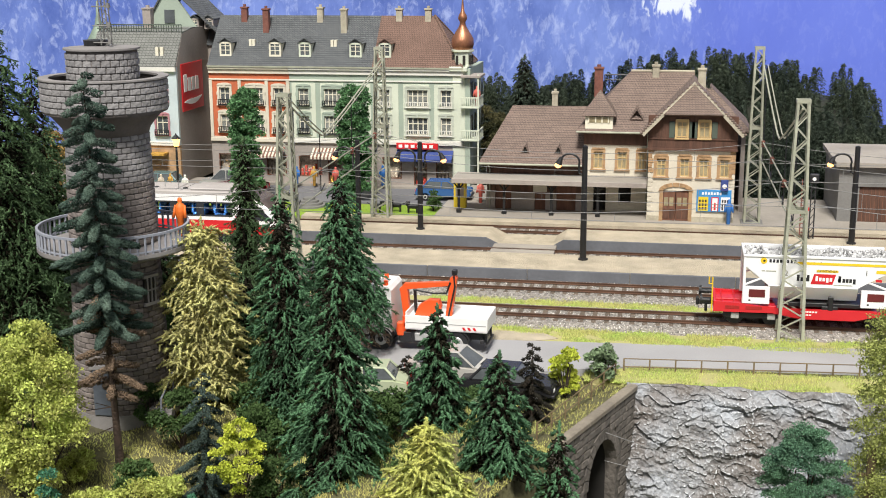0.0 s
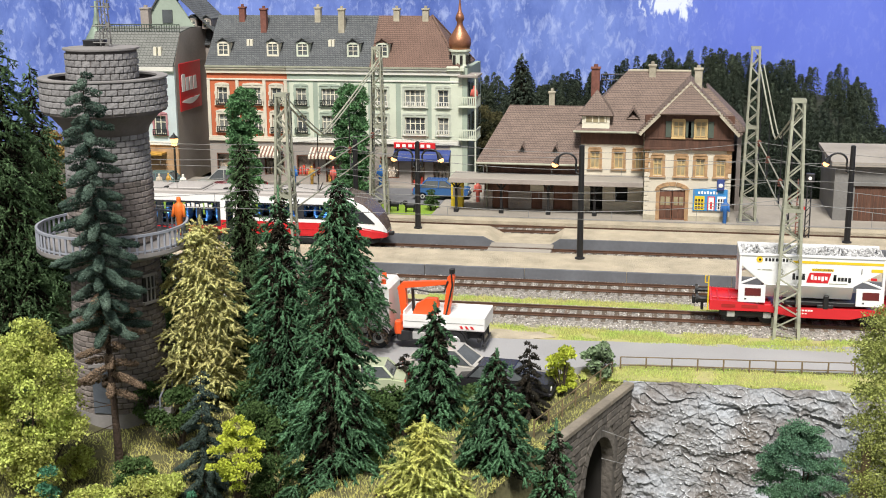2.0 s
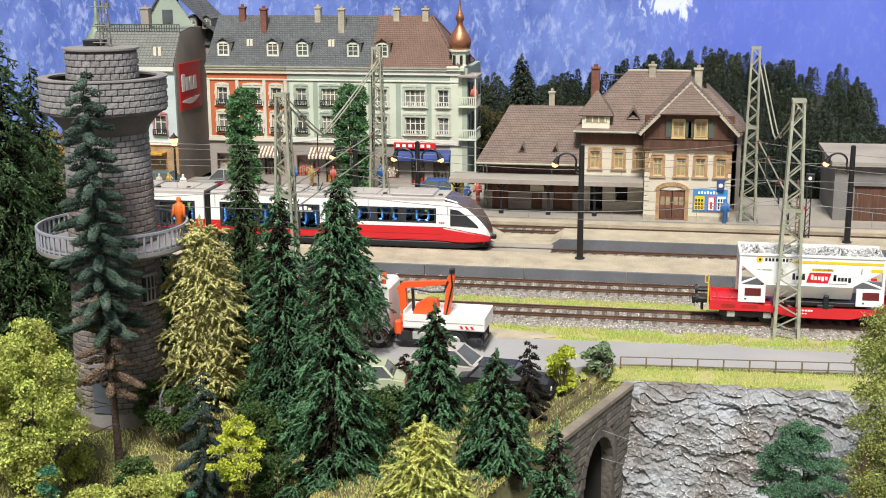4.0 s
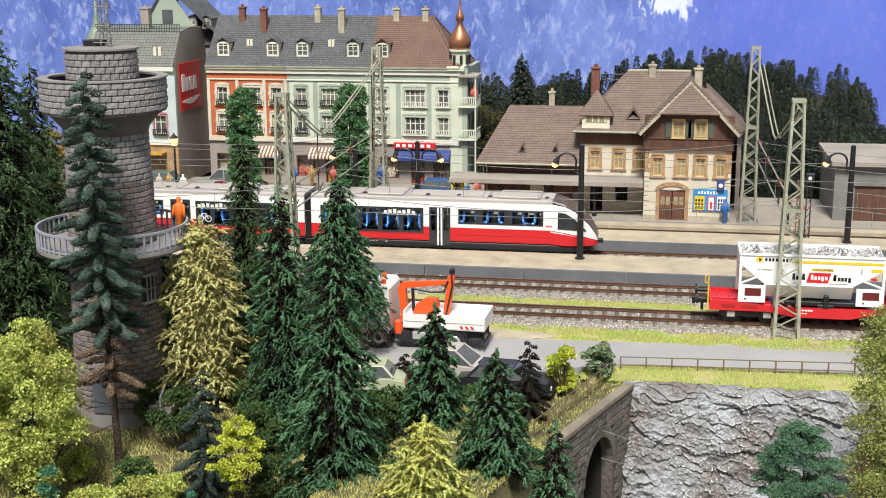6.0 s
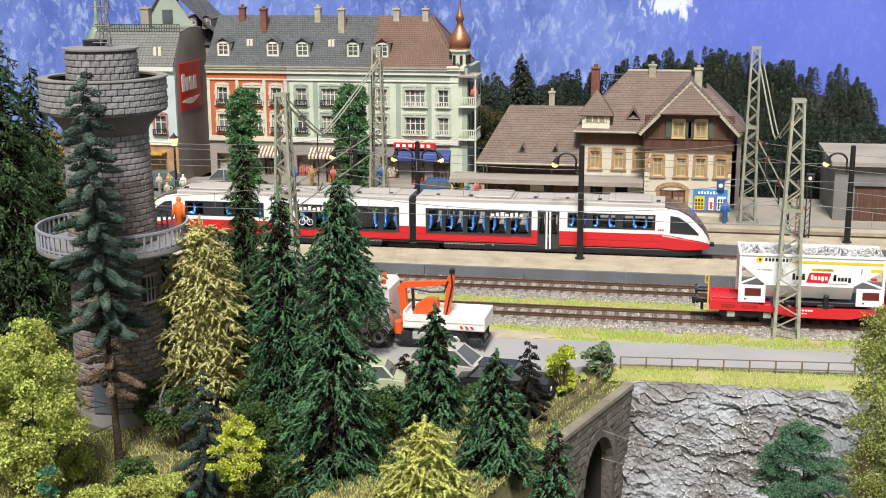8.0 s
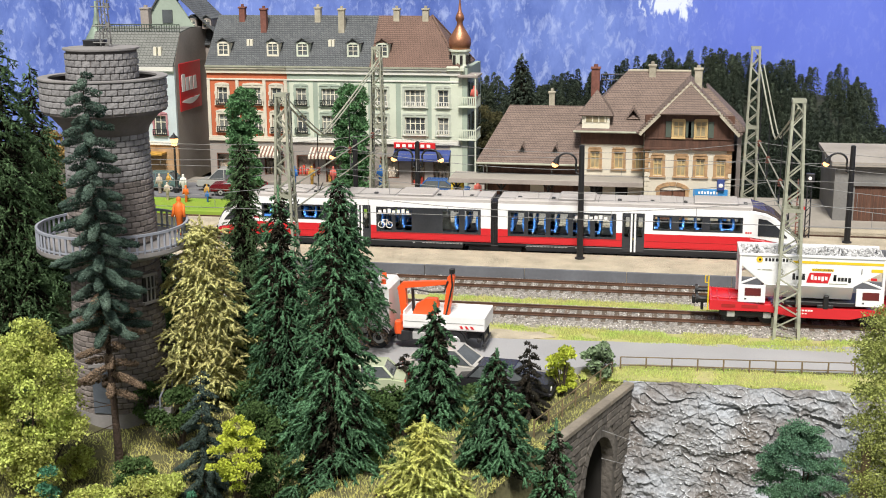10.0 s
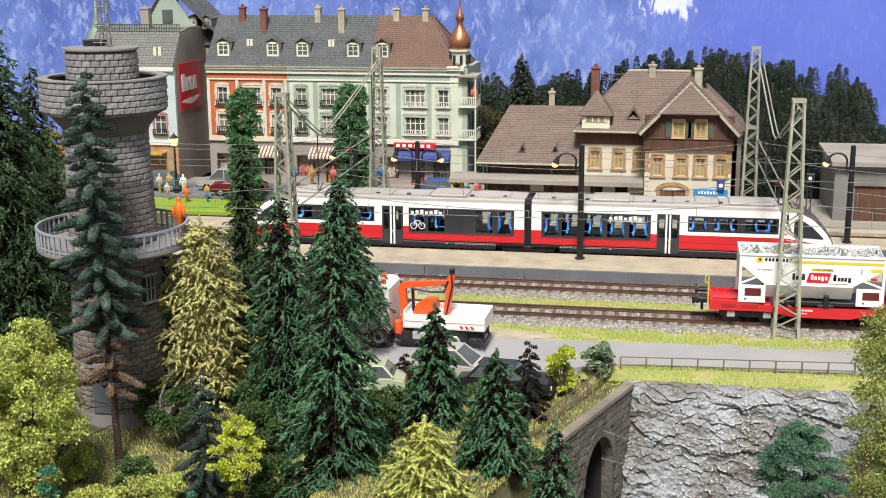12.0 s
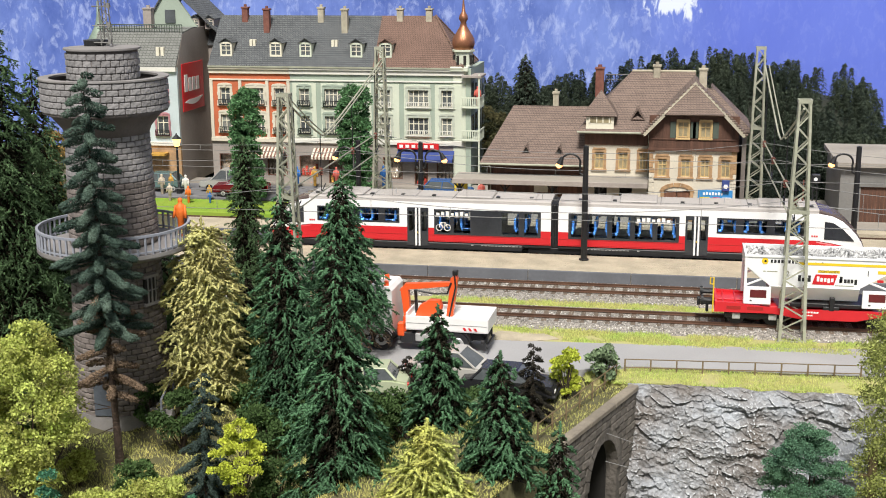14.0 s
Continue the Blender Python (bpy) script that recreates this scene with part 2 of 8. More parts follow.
def lathe(bm, prof, n=32, cx=0, cy=0, hoop=False):
    """Turns a profile of (radius, z) about the upright axis."""
    rings = [[bm.verts.new((cx + r * math.cos(6.28319 * i / n), cy + r * math.sin(6.28319 * i / n), z)) for i in range(n)] for r, z in prof]
    for a, b in zip(rings, rings[1:]):
        for i in range(n):
            bm.faces.new((a[i], a[(i + 1) % n], b[(i + 1) % n], b[i]))
    if hoop:
        a, b = rings[-1], rings[0]
        for i in range(n):
            bm.faces.new((a[i], a[(i + 1) % n], b[(i + 1) % n], b[i]))
        return bm
    bm.faces.new(rings[0][::-1])
    bm.faces.new(rings[-1])
    return bm


def prism(bm, pts, a, b, axis="x"):
    """Extrudes a polygon: pts are (y, z) along x, (x, z) along y or (x, y) along z."""
    put = {"x": lambda u, v, w: (w, u, v), "y": lambda u, v, w: (u, w, v), "z": lambda u, v, w: (u, v, w)}[axis]
    A = [bm.verts.new(put(u, v, a)) for u, v in pts]
    B = [bm.verts.new(put(u, v, b)) for u, v in pts]
    for i in range(len(pts)):
        j = (i + 1) % len(pts)
        bm.faces.new((A[i], A[j], B[j], B[i]))
    bm.faces.new(A[::-1])
    bm.faces.new(B)
    bmesh.ops.recalc_face_normals(bm, faces=bm.faces[:])
    return bm


def slab(bm, quad, t):
    """A plate: a quad or polygon in space with thickness t below it."""
    q = [Vector(p) for p in quad]
    nrm = (q[1] - q[0]).cross(q[2] - q[0]).normalized()
    if nrm.z < 0:
        nrm = -nrm
    A = [bm.verts.new(p) for p in q]
    B = [bm.verts.new(p - nrm * t) for p in q]
    for i in range(len(q)):
        j = (i + 1) % len(q)
        bm.faces.new((A[i], A[j], B[j], B[i]))
    bm.faces.new(A)
    bm.faces.new(B[::-1])
    bmesh.ops.recalc_face_normals(bm, faces=bm.faces[:])
    return bm


def holed(bm, x0, x1, z0, z1, y0, y1, holes):
    """A wall in the x-z plane from y0 to y1, with rectangular openings (x0, x1, z0, z1) through it."""
    xs = sorted({x0, x1, *[v for h in holes for v in h[:2]]})
    zs = sorted({z0, z1, *[v for h in holes for v in h[2:]]})
    full = {(i, k) for i in range(len(xs) - 1) for k in range(len(zs) - 1)
            if not any(h[0] < (xs[i] + xs[i + 1]) / 2 < h[1] and h[2] < (zs[k] + zs[k + 1]) / 2 < h[3] for h in holes)}
    made = {}

    def v(i, k, s):
        if (i, k, s) not in made:
            made[i, k, s] = bm.verts.new((xs[i], (y0, y1)[s], zs[k]))
        return made[i, k, s]

    for i, k in sorted(full):
        bm.faces.new((v(i, k, 0), v(i + 1, k, 0), v(i + 1, k + 1, 0), v(i, k + 1, 0)))
        bm.faces.new((v(i, k + 1, 1), v(i + 1, k + 1, 1), v(i + 1, k, 1), v(i, k, 1)))
        for di, dk, p, q in ((-1, 0, (i, k), (i, k + 1)), (1, 0, (i + 1, k + 1), (i + 1, k)), (0, -1, (i + 1, k), (i, k)), (0, 1, (i, k + 1), (i + 1, k + 1))):
            if (i + di, k + dk) not in full:
                bm.faces.new((v(*p, 0), v(*q, 0), v(*q, 1), v(*p, 1)))
    return bm


def arrays_mesh(name, V, F, k=3):
    me = bpy.data.meshes.new(name)
    me.vertices.add(len(V))
    me.vertices.foreach_set("co", (np.asarray(V, np.float32) * U).ravel())
    me.loops.add(F.size)
    me.loops.foreach_set("vertex_index", F.astype(np.int32).ravel())
    me.polygons.add(len(F))
    me.polygons.foreach_set("loop_start", np.arange(0, F.size, k, dtype=np.int32))
    me.update(calc_edges=True)
    return me


def unit(a):
    return a / np.maximum(np.linalg.norm(a, axis=1, keepdims=True), 1e-6)


def spikes(name, C, D, L, W):
    """Many small needle tufts: three-sided points from C along D."""
    n = len(C)
    D = unit(D)
    s = unit(np.cross(D, np.random.normal(size=(n, 3))))
    t = np.cross(D, s)
    V = np.empty((n, 4, 3))
    for i in range(3):
        a = 2.0944 * i
        V[:, i] = C + (s * math.cos(a) + t * math.sin(a)) * W[:, None]
    V[:, 3] = C + D * L[:, None]
    k = np.arange(n)[:, None, None] * 4
    F = (k + np.array([[0, 1, 3], [1, 2, 3], [2, 0, 3]])).reshape(-1, 3)
    return arrays_mesh(name, V.reshape(-1, 3), F)


def leaves(name, C, S):
    """Many small folded leaves at C, of size S."""
    n = len(C)
    a = unit(np.random.normal(size=(n, 3)))
    b = unit(np.cross(a, np.random.normal(size=(n, 3))))
    c = np.cross(a, b)
    S = S[:, None]
    V = np.stack([C - a * S, C + b * S * 0.6 + c * S * 0.2, C + a * S, C - b * S * 0.6 + c * S * 0.2], 1)
    k = np.arange(n)[:, None, None] * 4
    F = (k + np.array([[0, 1, 2], [0, 2, 3]])).reshape(-1, 3)
    return arrays_mesh(name, V.reshape(-1, 3), F)


# ---- the ground ----
PX0, PY0, PX1, PY1 = -3.53, 48.04, -1.23, 54.35     # the parapet over the tunnel mouth


def wall_side(x, y):
    """Above zero on the gorge side of the portal wall."""
    return ((x - PX0) * (PY1 - PY0) - (y - PY0) * (PX1 - PX0)) / 6.716


def ground_z(x, y):
    z = -0.45
    n = noise.noise((x * 0.25, y * 0.25, 0))
    if y < 57.2:
        z -= min(57.2 - y, 30) * (0.15 + 0.10 * min(1, max(0, (x + 19) / 5))) + 0.35 * n * min(1, (57.2 - y) / 3)
        along = ((x - PX0) * (PX1 - PX0) + (y - PY0) * (PY1 - PY0)) / 6.716
        if wall_side(x, y) > (-1.9 if 1.0 < along < 5.4 else -0.45) and y < 55.0:
            z = -7.2 + 0.4 * n
        elif wall_side(x, y) > -6 and y < 57.2:
            z = max(z, -0.9 + 0.25 * n)
    if x < -27 and y < 82:
        z += min(1.6, (-27 - x) * 0.14)
    return z


def build_ground():
    nx, ny = 200, 190
    X, Y = np.linspace(-82, 36, nx), np.linspace(22, 121, ny)
    V = np.array([(x, y, ground_z(x, y)) for y in Y for x in X])
    i = np.arange((ny - 1) * nx).reshape(ny - 1, nx)[:, :-1].reshape(-1, 1)
    F = np.concatenate([i, i + 1, i + nx + 1, i + nx], 1)
    me = arrays_mesh("ground", V, F, 4)
    tagged(finish("ground", me, SOIL, None, "brown and green scattered model landscape ground", True), category="ground", kind="structure")


build_ground()
TA, TB, TC, TD = 84.35, 77.5, 69.6, 64.3


def flat(name, label, cat, rows, material, bev=0.0):
    ob = part(name, boxes(*rows, bev=bev), material, None)
    return tagged(ob, label, cat, kind="structure")


# station platform, platforms between the tracks, road and street
flat("pavement_station", "grey-brown paved station forecourt platform", "platform", [(-16.5, 30, 86.6, 97.0, -0.6, 0.2)], PAVE)
flat("pavement_edge", "pale sand strip beside the station track", "platform", [(-26, 30, 85.45, 86.62, -0.6, 0.16)], SAND)
flat("street", "dark grey asphalt street before the town houses", "street", [(-60, -13, 91.2, 97.2, -0.6, 0.1)], ASPHALT_D)
flat("pavement_town", "grey pavement along the town houses", "pavement", [(-60, -13, 97.15, 99, -0.5, 0.25)], PAVE)


def build_platforms():
    # the far platform has a crossing with ramps in it
    bm = bmesh.new()
    prism(bm, [(-62, -0.45), (-62, 0.35), (-11.7, 0.35), (-10.7, -0.12), (-7.3, -0.12), (-6.6, 0.35), (40, 0.35), (40, -0.45)], 79.62, 83.0, "y")
    ob = part("platform_far", bm, SAND, None)
    tagged(ob, "sand-covered island platform with ramps at a crossing", "platform", kind="structure")
    bm = bmesh.new()
    prism(bm, [(-62, -0.45), (-62, 0.36), (-11.7, 0.36), (-10.75, -0.08), (-10.75, -0.45)], 79.5, 79.7, "y")
    part("platform_kerb", bm, EDGE, ob, "dark grey platform edge")
    bm = bmesh.new()
    prism(bm, [(40, -0.45), (40, 0.36), (-6.6, 0.36), (-7.3, -0.08), (-7.3, -0.45)], 79.5, 79.7, "y")
    part("platform_kerb", bm, EDGE, ob, "dark grey platform edge")
    ob = part("platform_near", boxes((-62, 40, 71.55, 75.6, -0.45, 0.35)), SAND, None)
    tagged(ob, "sand-covered island platform between the tracks", "platform", kind="structure")
    for i in range(17):
        part("platform_kerb", boxes((-62 + 6 * i, -62 + 6 * i + 5.97, 71.42, 71.6, -0.45, 0.362), bev=0.02), EDGE, ob, "dark grey platform edge")
    cross = thing("plank_crossing", "grey wooden plank crossing over the rails", "crossing", kind="structure")
    for i in range(8):
        y = TB - 1.9 + i * 0.5
        if 0.45 < abs(y + 0.22 - TB) < 0.98:
            continue
        part("plank", boxes((-11.1, -7.0, y, y + 0.46, -0.3, 0.0), bev=0.02), PAVE, cross)


build_platforms()


def build_track(y, name, ballast_top, stony):
    tr = thing(name, "model railway track with brown rails on dark sleepers", "railway track", kind="structure")
    x0, x1 = -62, 40
    bm = bmesh.new()
    prism(bm, [(y - 2.2, -0.5), (y - 1.55, ballast_top), (y + 1.55, ballast_top), (y + 2.2, -0.5)], x0, x1, "x")
    part("ballast", bm, BALLAST, tr)
    for s in (-0.7525, 0.7525):
        bm = bmesh.new()
        prism(bm, [(y + s - 0.075, -0.16), (y + s - 0.075, -0.13), (y + s - 0.02, -0.11), (y + s - 0.02, -0.04), (y + s - 0.042, -0.03), (y + s - 0.042, 0),
                   (y + s + 0.042, 0), (y + s + 0.042, -0.03), (y + s + 0.02, -0.04), (y + s + 0.02, -0.11), (y + s + 0.075, -0.13), (y + s + 0.075, -0.16)], x0, x1, "x")
        part("rail", bm, RAIL, tr)
    me = bpy.data.meshes.new("sleeper")
    bm = boxes((-0.13, 0.13, -1.3, 1.3, -0.12, 0.0), bev=0.02)
    bmesh.ops.scale(bm, vec=(U, U, U), verts=bm.verts)
    bm.to_mesh(me)
    bm.free()
    me.materials.append(SLEEPER)
    for i in range(72):
        piece("sleeper", me, tr, P(-30 + i * 0.66, y, -0.182))
    n = int(stony * 1.8)
    C = np.stack([np.random.uniform(-30, 16, n), y + np.random.uniform(-2.0, 2.0, n), np.zeros(n)], 1)
    d = np.abs(C[:, 1] - y)
    C[:, 2] = np.where(d < 1.55, ballast_top, ballast_top - (d - 1.55) / 0.65 * 0.27) + 0.0
    me = spikes("ballast_stones", C - [0, 0, 0.03], np.random.normal(size=(n, 3)) + [0, 0, 0.8], np.random.uniform(0.05, 0.10, n), np.random.uniform(0.035, 0.075, n))
    tagged(finish("ballast_stones", me, STONES, tr), kind="stuff")


for y, nm, k in ((TA, "track_station", 5000), (TB, "track_platform", 6000), (TC, "track_through", 9000), (TD, "track_siding", 10000)):
    build_track(y, nm, -0.2, k)


def build_road():
    bm = bmesh.new()
    pts = [(-17, 59.6), (-9, 59.9), (2, 60.6), (12, 61.6), (30, 62.0), (30, 57.6), (8, 57.35), (-1, 57.0), (-6, 55.2), (-14, 54.6), (-17, 55.4)]
    prism(bm, pts, -0.9, -0.40, "z")
    tagged(part("road", bm, ASPHALT, None), "light grey asphalt road along the railway", "road", kind="structure")
    bm = bmesh.new()
    prism(bm, [(-9.5, 59.9), (-6.5, 60.0), (-5.2, 60.6), (-6, 61.4), (-9, 61.5), (-11, 60.8)], -0.9, -0.385, "z")
    tagged(part("verge", bm, SAND, None), "bare sandy verge at the roadside", "verge", kind="structure")


build_road()


def grass(name, label, rects, material, density, ln, keep_if=None):
    """Blades in rectangles (x0, x1, y0, y1, z); z None lies on the ground."""
    out = []
    for x0, x1, y0, y1, z in rects:
        n = int((x1 - x0) * (y1 - y0) * density)
        a = np.stack([np.random.uniform(x0, x1, n), np.random.uniform(y0, y1, n), np.zeros(n)], 1)
        keep = np.array([noise.noise((p[0] * 0.7, p[1] * 0.9, 3)) > -0.35 + 0.3 * random.random() for p in a])
        a = a[keep]
        if keep_if:
            a = np.array([p for p in a if keep_if(p[0], p[1])])
        a[:, 2] = [ground_z(p[0], p[1]) if z is None else z for p in a]
        out.append(a)
    C = np.concatenate(out)
    n = len(C)
    D = np.random.normal(size=(n, 3)) * 0.55 + [0, 0, 1]
    me = spikes(name, C - [0, 0, 0.05], D, np.random.uniform(0.5, 1.2, n) * ln, np.random.uniform(0.018, 0.034, n))
    tagged(finish(name, me, material, None), label, "grass", kind="stuff")


grass("grass_verge", "yellow-green dry grass beside the tracks", [(-13, 18, 66.0, 68.0, -0.45), (-5, 18, 60.3, 62.7, -0.45), (-13, -5, 61.2, 62.7, -0.45), (-3.5, 18, 54.9, 57.3, -0.55)], GRASS_A, 720, 0.23)
tagged(part("verge_soil", boxes((-40, 30, 66.1, 67.6, -0.7, -0.42), (-40, 30, 60.2, 62.4, -0.7, -0.44), (-3.2, 30, 55.0, 57.4, -0.8, -0.5)), VERGE, None), "yellow-green scattered verge between the tracks", "verge", kind="structure")
tagged(part("lawn", boxes((-60, -16.4, 86.4, 91.0, -0.7, 0.02), bev=0.05), GRASS_B, None), "bright green lawn beside the station", "lawn", kind="structure")
grass("grass_lawn", "bright green short lawn grass", [(-42, -16.5, 86.5, 90.9, 0.02)], GRASS_B, 90, 0.16)
grass("grass_slope", "olive green undergrowth grass on the slope", [(-32, -3, 34, 56, None)], GRASS_C, 190, 0.22)


grass("grass_bank", "olive grass on the bank above the portal", [(-6.0, -1.5, 47.5, 55.5, -0.84)], GRASS_C, 120, 0.26, lambda x, y: -3.1 < wall_side(x, y) < -0.45)


# ---- cliff, portal and gorge ----
def rock_material():
    """Grey cast rock, washed brown in places and dry-brushed white on its ridges."""
    m = mat("grey_rock", (0.285, 0.31, 0.345), 0.5, var=0.3, scale=1.6, fine=26, bump=0.5, c2=(0.14, 0.122, 0.105))
    n, l = m.node_tree.nodes, m.node_tree.links
    b = n["Principled BSDF"]
    old = b.inputs["Base Color"].links[0].from_socket
    tc, mp, big, geo = n.new("ShaderNodeTexCoord"), n.new("ShaderNodeMapping"), n.new("ShaderNodeTexNoise"), n.new("ShaderNodeNewGeometry")
    mp.inputs["Scale"].default_value = (87 * 0.55, 87 * 0.55, 87 * 0.3)
    l.new(tc.outputs["Object"], mp.inputs["Vector"])
    l.new(mp.outputs[0], big.inputs["Vector"])
    big.inputs["Scale"].default_value, big.inputs["Detail"].default_value, big.inputs["Roughness"].default_value = 1.0, 6, 0.65
    # the paint is whiter where the brush caught the ridges, in broad patches
    ridge, patch, mul, mix = n.new("ShaderNodeMapRange"), n.new("ShaderNodeMapRange"), n.new("ShaderNodeMath"), n.new("ShaderNodeMixRGB")
    l.new(geo.outputs["Pointiness"], ridge.inputs[0])
    ridge.inputs[1].default_value, ridge.inputs[2].default_value = 0.512, 0.57
    l.new(big.outputs[0], patch.inputs[0])
    patch.inputs[1].default_value, patch.inputs[2].default_value, patch.inputs[3].default_value = 0.40, 0.58, 0.12
    mul.operation = "MULTIPLY"
    l.new(ridge.outputs[0], mul.inputs[0])
    l.new(patch.outputs[0], mul.inputs[1])
    dirt, wash, wmix = n.new("ShaderNodeMapRange"), n.new("ShaderNodeTexNoise"), n.new("ShaderNodeMixRGB")
    wash.inputs["Scale"].default_value, wash.inputs["Detail"].default_value = 87 * 0.33, 5
    l.new(tc.outputs["Object"], wash.inputs["Vector"])
    l.new(wash.outputs[0], dirt.inputs[0])
    dirt.inputs[1].default_value, dirt.inputs[2].default_value, dirt.inputs[4].default_value = 0.42, 0.60, 0.9
    wmix.inputs[2].default_value = (0.12, 0.10, 0.085, 1)
    l.new(dirt.outputs[0], wmix.inputs[0])
    l.new(old, wmix.inputs[1])
    l.new(mul.outputs[0], mix.inputs[0])
    l.new(wmix.outputs[0], mix.inputs[1])
    mix.inputs[2].default_value = (0.74, 0.77, 0.80, 1)
    l.new(mix.outputs[0], b.inputs["Base Color"])
    return m


ROCK = rock_material()
COPING = mat("coping_concrete", (0.22, 0.19, 0.15), 0.85, var=0.25, scale=4, fine=30)
PORTAL = mat("portal_stone", (0.13, 0.115, 0.10), 0.9, var=0.3, scale=3, fine=20, bump=0.6, rnd=0.25)


def facet(u, v):
    """The height at (u, v) of tilted flat facets that meet at sharp edges."""
    p = Vector((u, v, 0.5))
    c = noise.voronoi(p)[1][0]
    return 0.8 * noise.noise(c * 3.7) + (u - c.x) * noise.noise(c * 5.3) * 1.6 + (v - c.y) * noise.noise(c * 7.1) * 1.6


def build_cliff():
    nx, nz = 520, 250
    V = np.empty((nz, nx, 3))
    for j in range(nz):
        for i in range(nx):
            x, w = -1.55 + 19 * i / (nx - 1), j / (nz - 1)
            z = -0.48 - 7.2 * w
            soft = min(1, w * 8 + 0.25)
            # a broad ledge or two, then angular facets at two sizes, then grain
            ledge = noise.ridged_multi_fractal(Vector((x * 0.3, 1.7, z * 0.7 + x * 0.1)), 1.0, 2.1, 3, 1.0, 2.0)
            bend = 0.5 * noise.noise((x * 0.7, 2, z * 0.9))
            y = 54.85 - 0.16 * ledge * soft - 1.5 * w - 0.03 * noise.noise((x * 8, 4, z * 8)) * soft
            y -= soft * (0.22 * facet(x * 0.75 + bend, z * 1.5 - bend) + 0.15 * facet(x * 2.0 + bend, z * 3.2 + x * 0.5) + 0.06 * facet(x * 5.0, z * 5.5 - x * 1.5))
            V[j, i] = (x, y, z + 0.1 * noise.noise((x * 1.3, 7, z)))
    i = np.arange((nz - 1) * nx).reshape(nz - 1, nx)[:, :-1].reshape(-1, 1)
    F = np.concatenate([i, i + nx, i + nx + 1, i + 1], 1)
    me = arrays_mesh("cliff", V.reshape(-1, 3), F, 4)
    tagged(finish("cliff", me, ROCK, None, "grey craggy rock face below the road"), category="cliff", kind="structure")


build_cliff()


def build_portal():
    ang = math.degrees(math.atan2(PY1 - PY0, PX1 - PX0))
    th = thing("tunnel_portal", "dark stone tunnel portal with concrete parapet", "tunnel portal", P(PX0, PY0, 0, ang), kind="structure")
    # local x runs along the wall towards the cliff, -y faces the gorge
    L, cx, r, spring = 7.0, 3.3, 1.55, -3.7
    bm = bmesh.new()
    pts = [(-0.9, -7.4), (-0.9, -0.78), (L, -0.78), (L, -7.4), (cx + r, -7.4), (cx + r, spring)]
    pts += [(cx + r * math.cos(a), spring + r * 1.15 * math.sin(a)) for a in np.linspace(0.2, 2.94, 12)]
    pts += [(cx - r, spring), (cx - r, -7.4)]
    prism(bm, pts, 0.0, 0.5, "y")
    part("wall", bm, PORTAL, th)
    bm = bmesh.new()
    box(bm, cx - 2, cx + 2, 5, 5.2, -7.4, -1.2)
    box(bm, cx - 2, cx - 1.5, 0.5, 5.2, -7.4, -1.2)
    box(bm, cx + 1.5, cx + 2, 0.5, 5.2, -7.4, -1.2)
    box(bm, cx - 2, cx + 2, 0.5, 5.2, -1.6, -1.2)
    part("tunnel_lining", bm, DARK, th)
    for i in range(3):
        part("coping", boxes((-0.95 + 2.66 * i, -0.95 + 2.66 * i + 2.64, -0.1, 0.36, -0.78, -0.5), bev=0.05), COPING, th, "brown-grey concrete coping")
    part("cover", boxes((-0.9, L, 0.34, 2.9, -1.1, -0.8)), SOIL, th, "earth cover over the tunnel")
    for k, a in enumerate(np.linspace(0.0, math.pi, 13)[:-1]):
        a2 = a + math.pi / 12 - 0.02
        bm = bmesh.new()
        prism(bm, [(cx + q * math.cos(b), spring + q * 1.15 * math.sin(b)) for q, b in ((r, a), (r + 0.45, a), (r + 0.45, a2), (r, a2))], -0.06, 0.1, "y")
        part("arch_stone", bm, PORTAL, th)
    rows = np.arange(-7.2, -1.0, 0.34)
    me = {}
    for j, z in enumerate(rows):
        x = -0.85 + 0.3 * (j % 2)
        while x < L - 0.3:
            w = random.choice((0.45, 0.55, 0.65))
            m = ((x + w / 2 - cx) / (r + 0.5)) ** 2 + (max(0, z + 0.17 - spring) / ((r + 0.5) * 1.15)) ** 2
            if m > 1:
                if w not in me:
                    bm = boxes((-w / 2 + 0.015, w / 2 - 0.015, -0.05, 0.05, -0.155, 0.155), bev=0.03)
                    bmesh.ops.scale(bm, vec=(U, U, U), verts=bm.verts)
                    me[w] = bpy.data.meshes.new("stone")
                    bm.to_mesh(me[w])
                    bm.free()
                    me[w].materials.append(PORTAL)
                piece("stone", me[w], th, P(x + w / 2, -0.01 + random.uniform(-0.02, 0.02), z + 0.17))
            x += w


build_portal()


# ---- the painted background ----
def lie_of(x, z):
    """The place (x, z) of the backdrop in the slanting measure of its snow field."""
    q = Euler((0, 0.5, 0)).to_matrix() @ Vector((x * 0.62, 0, z * 1.25))
    return q


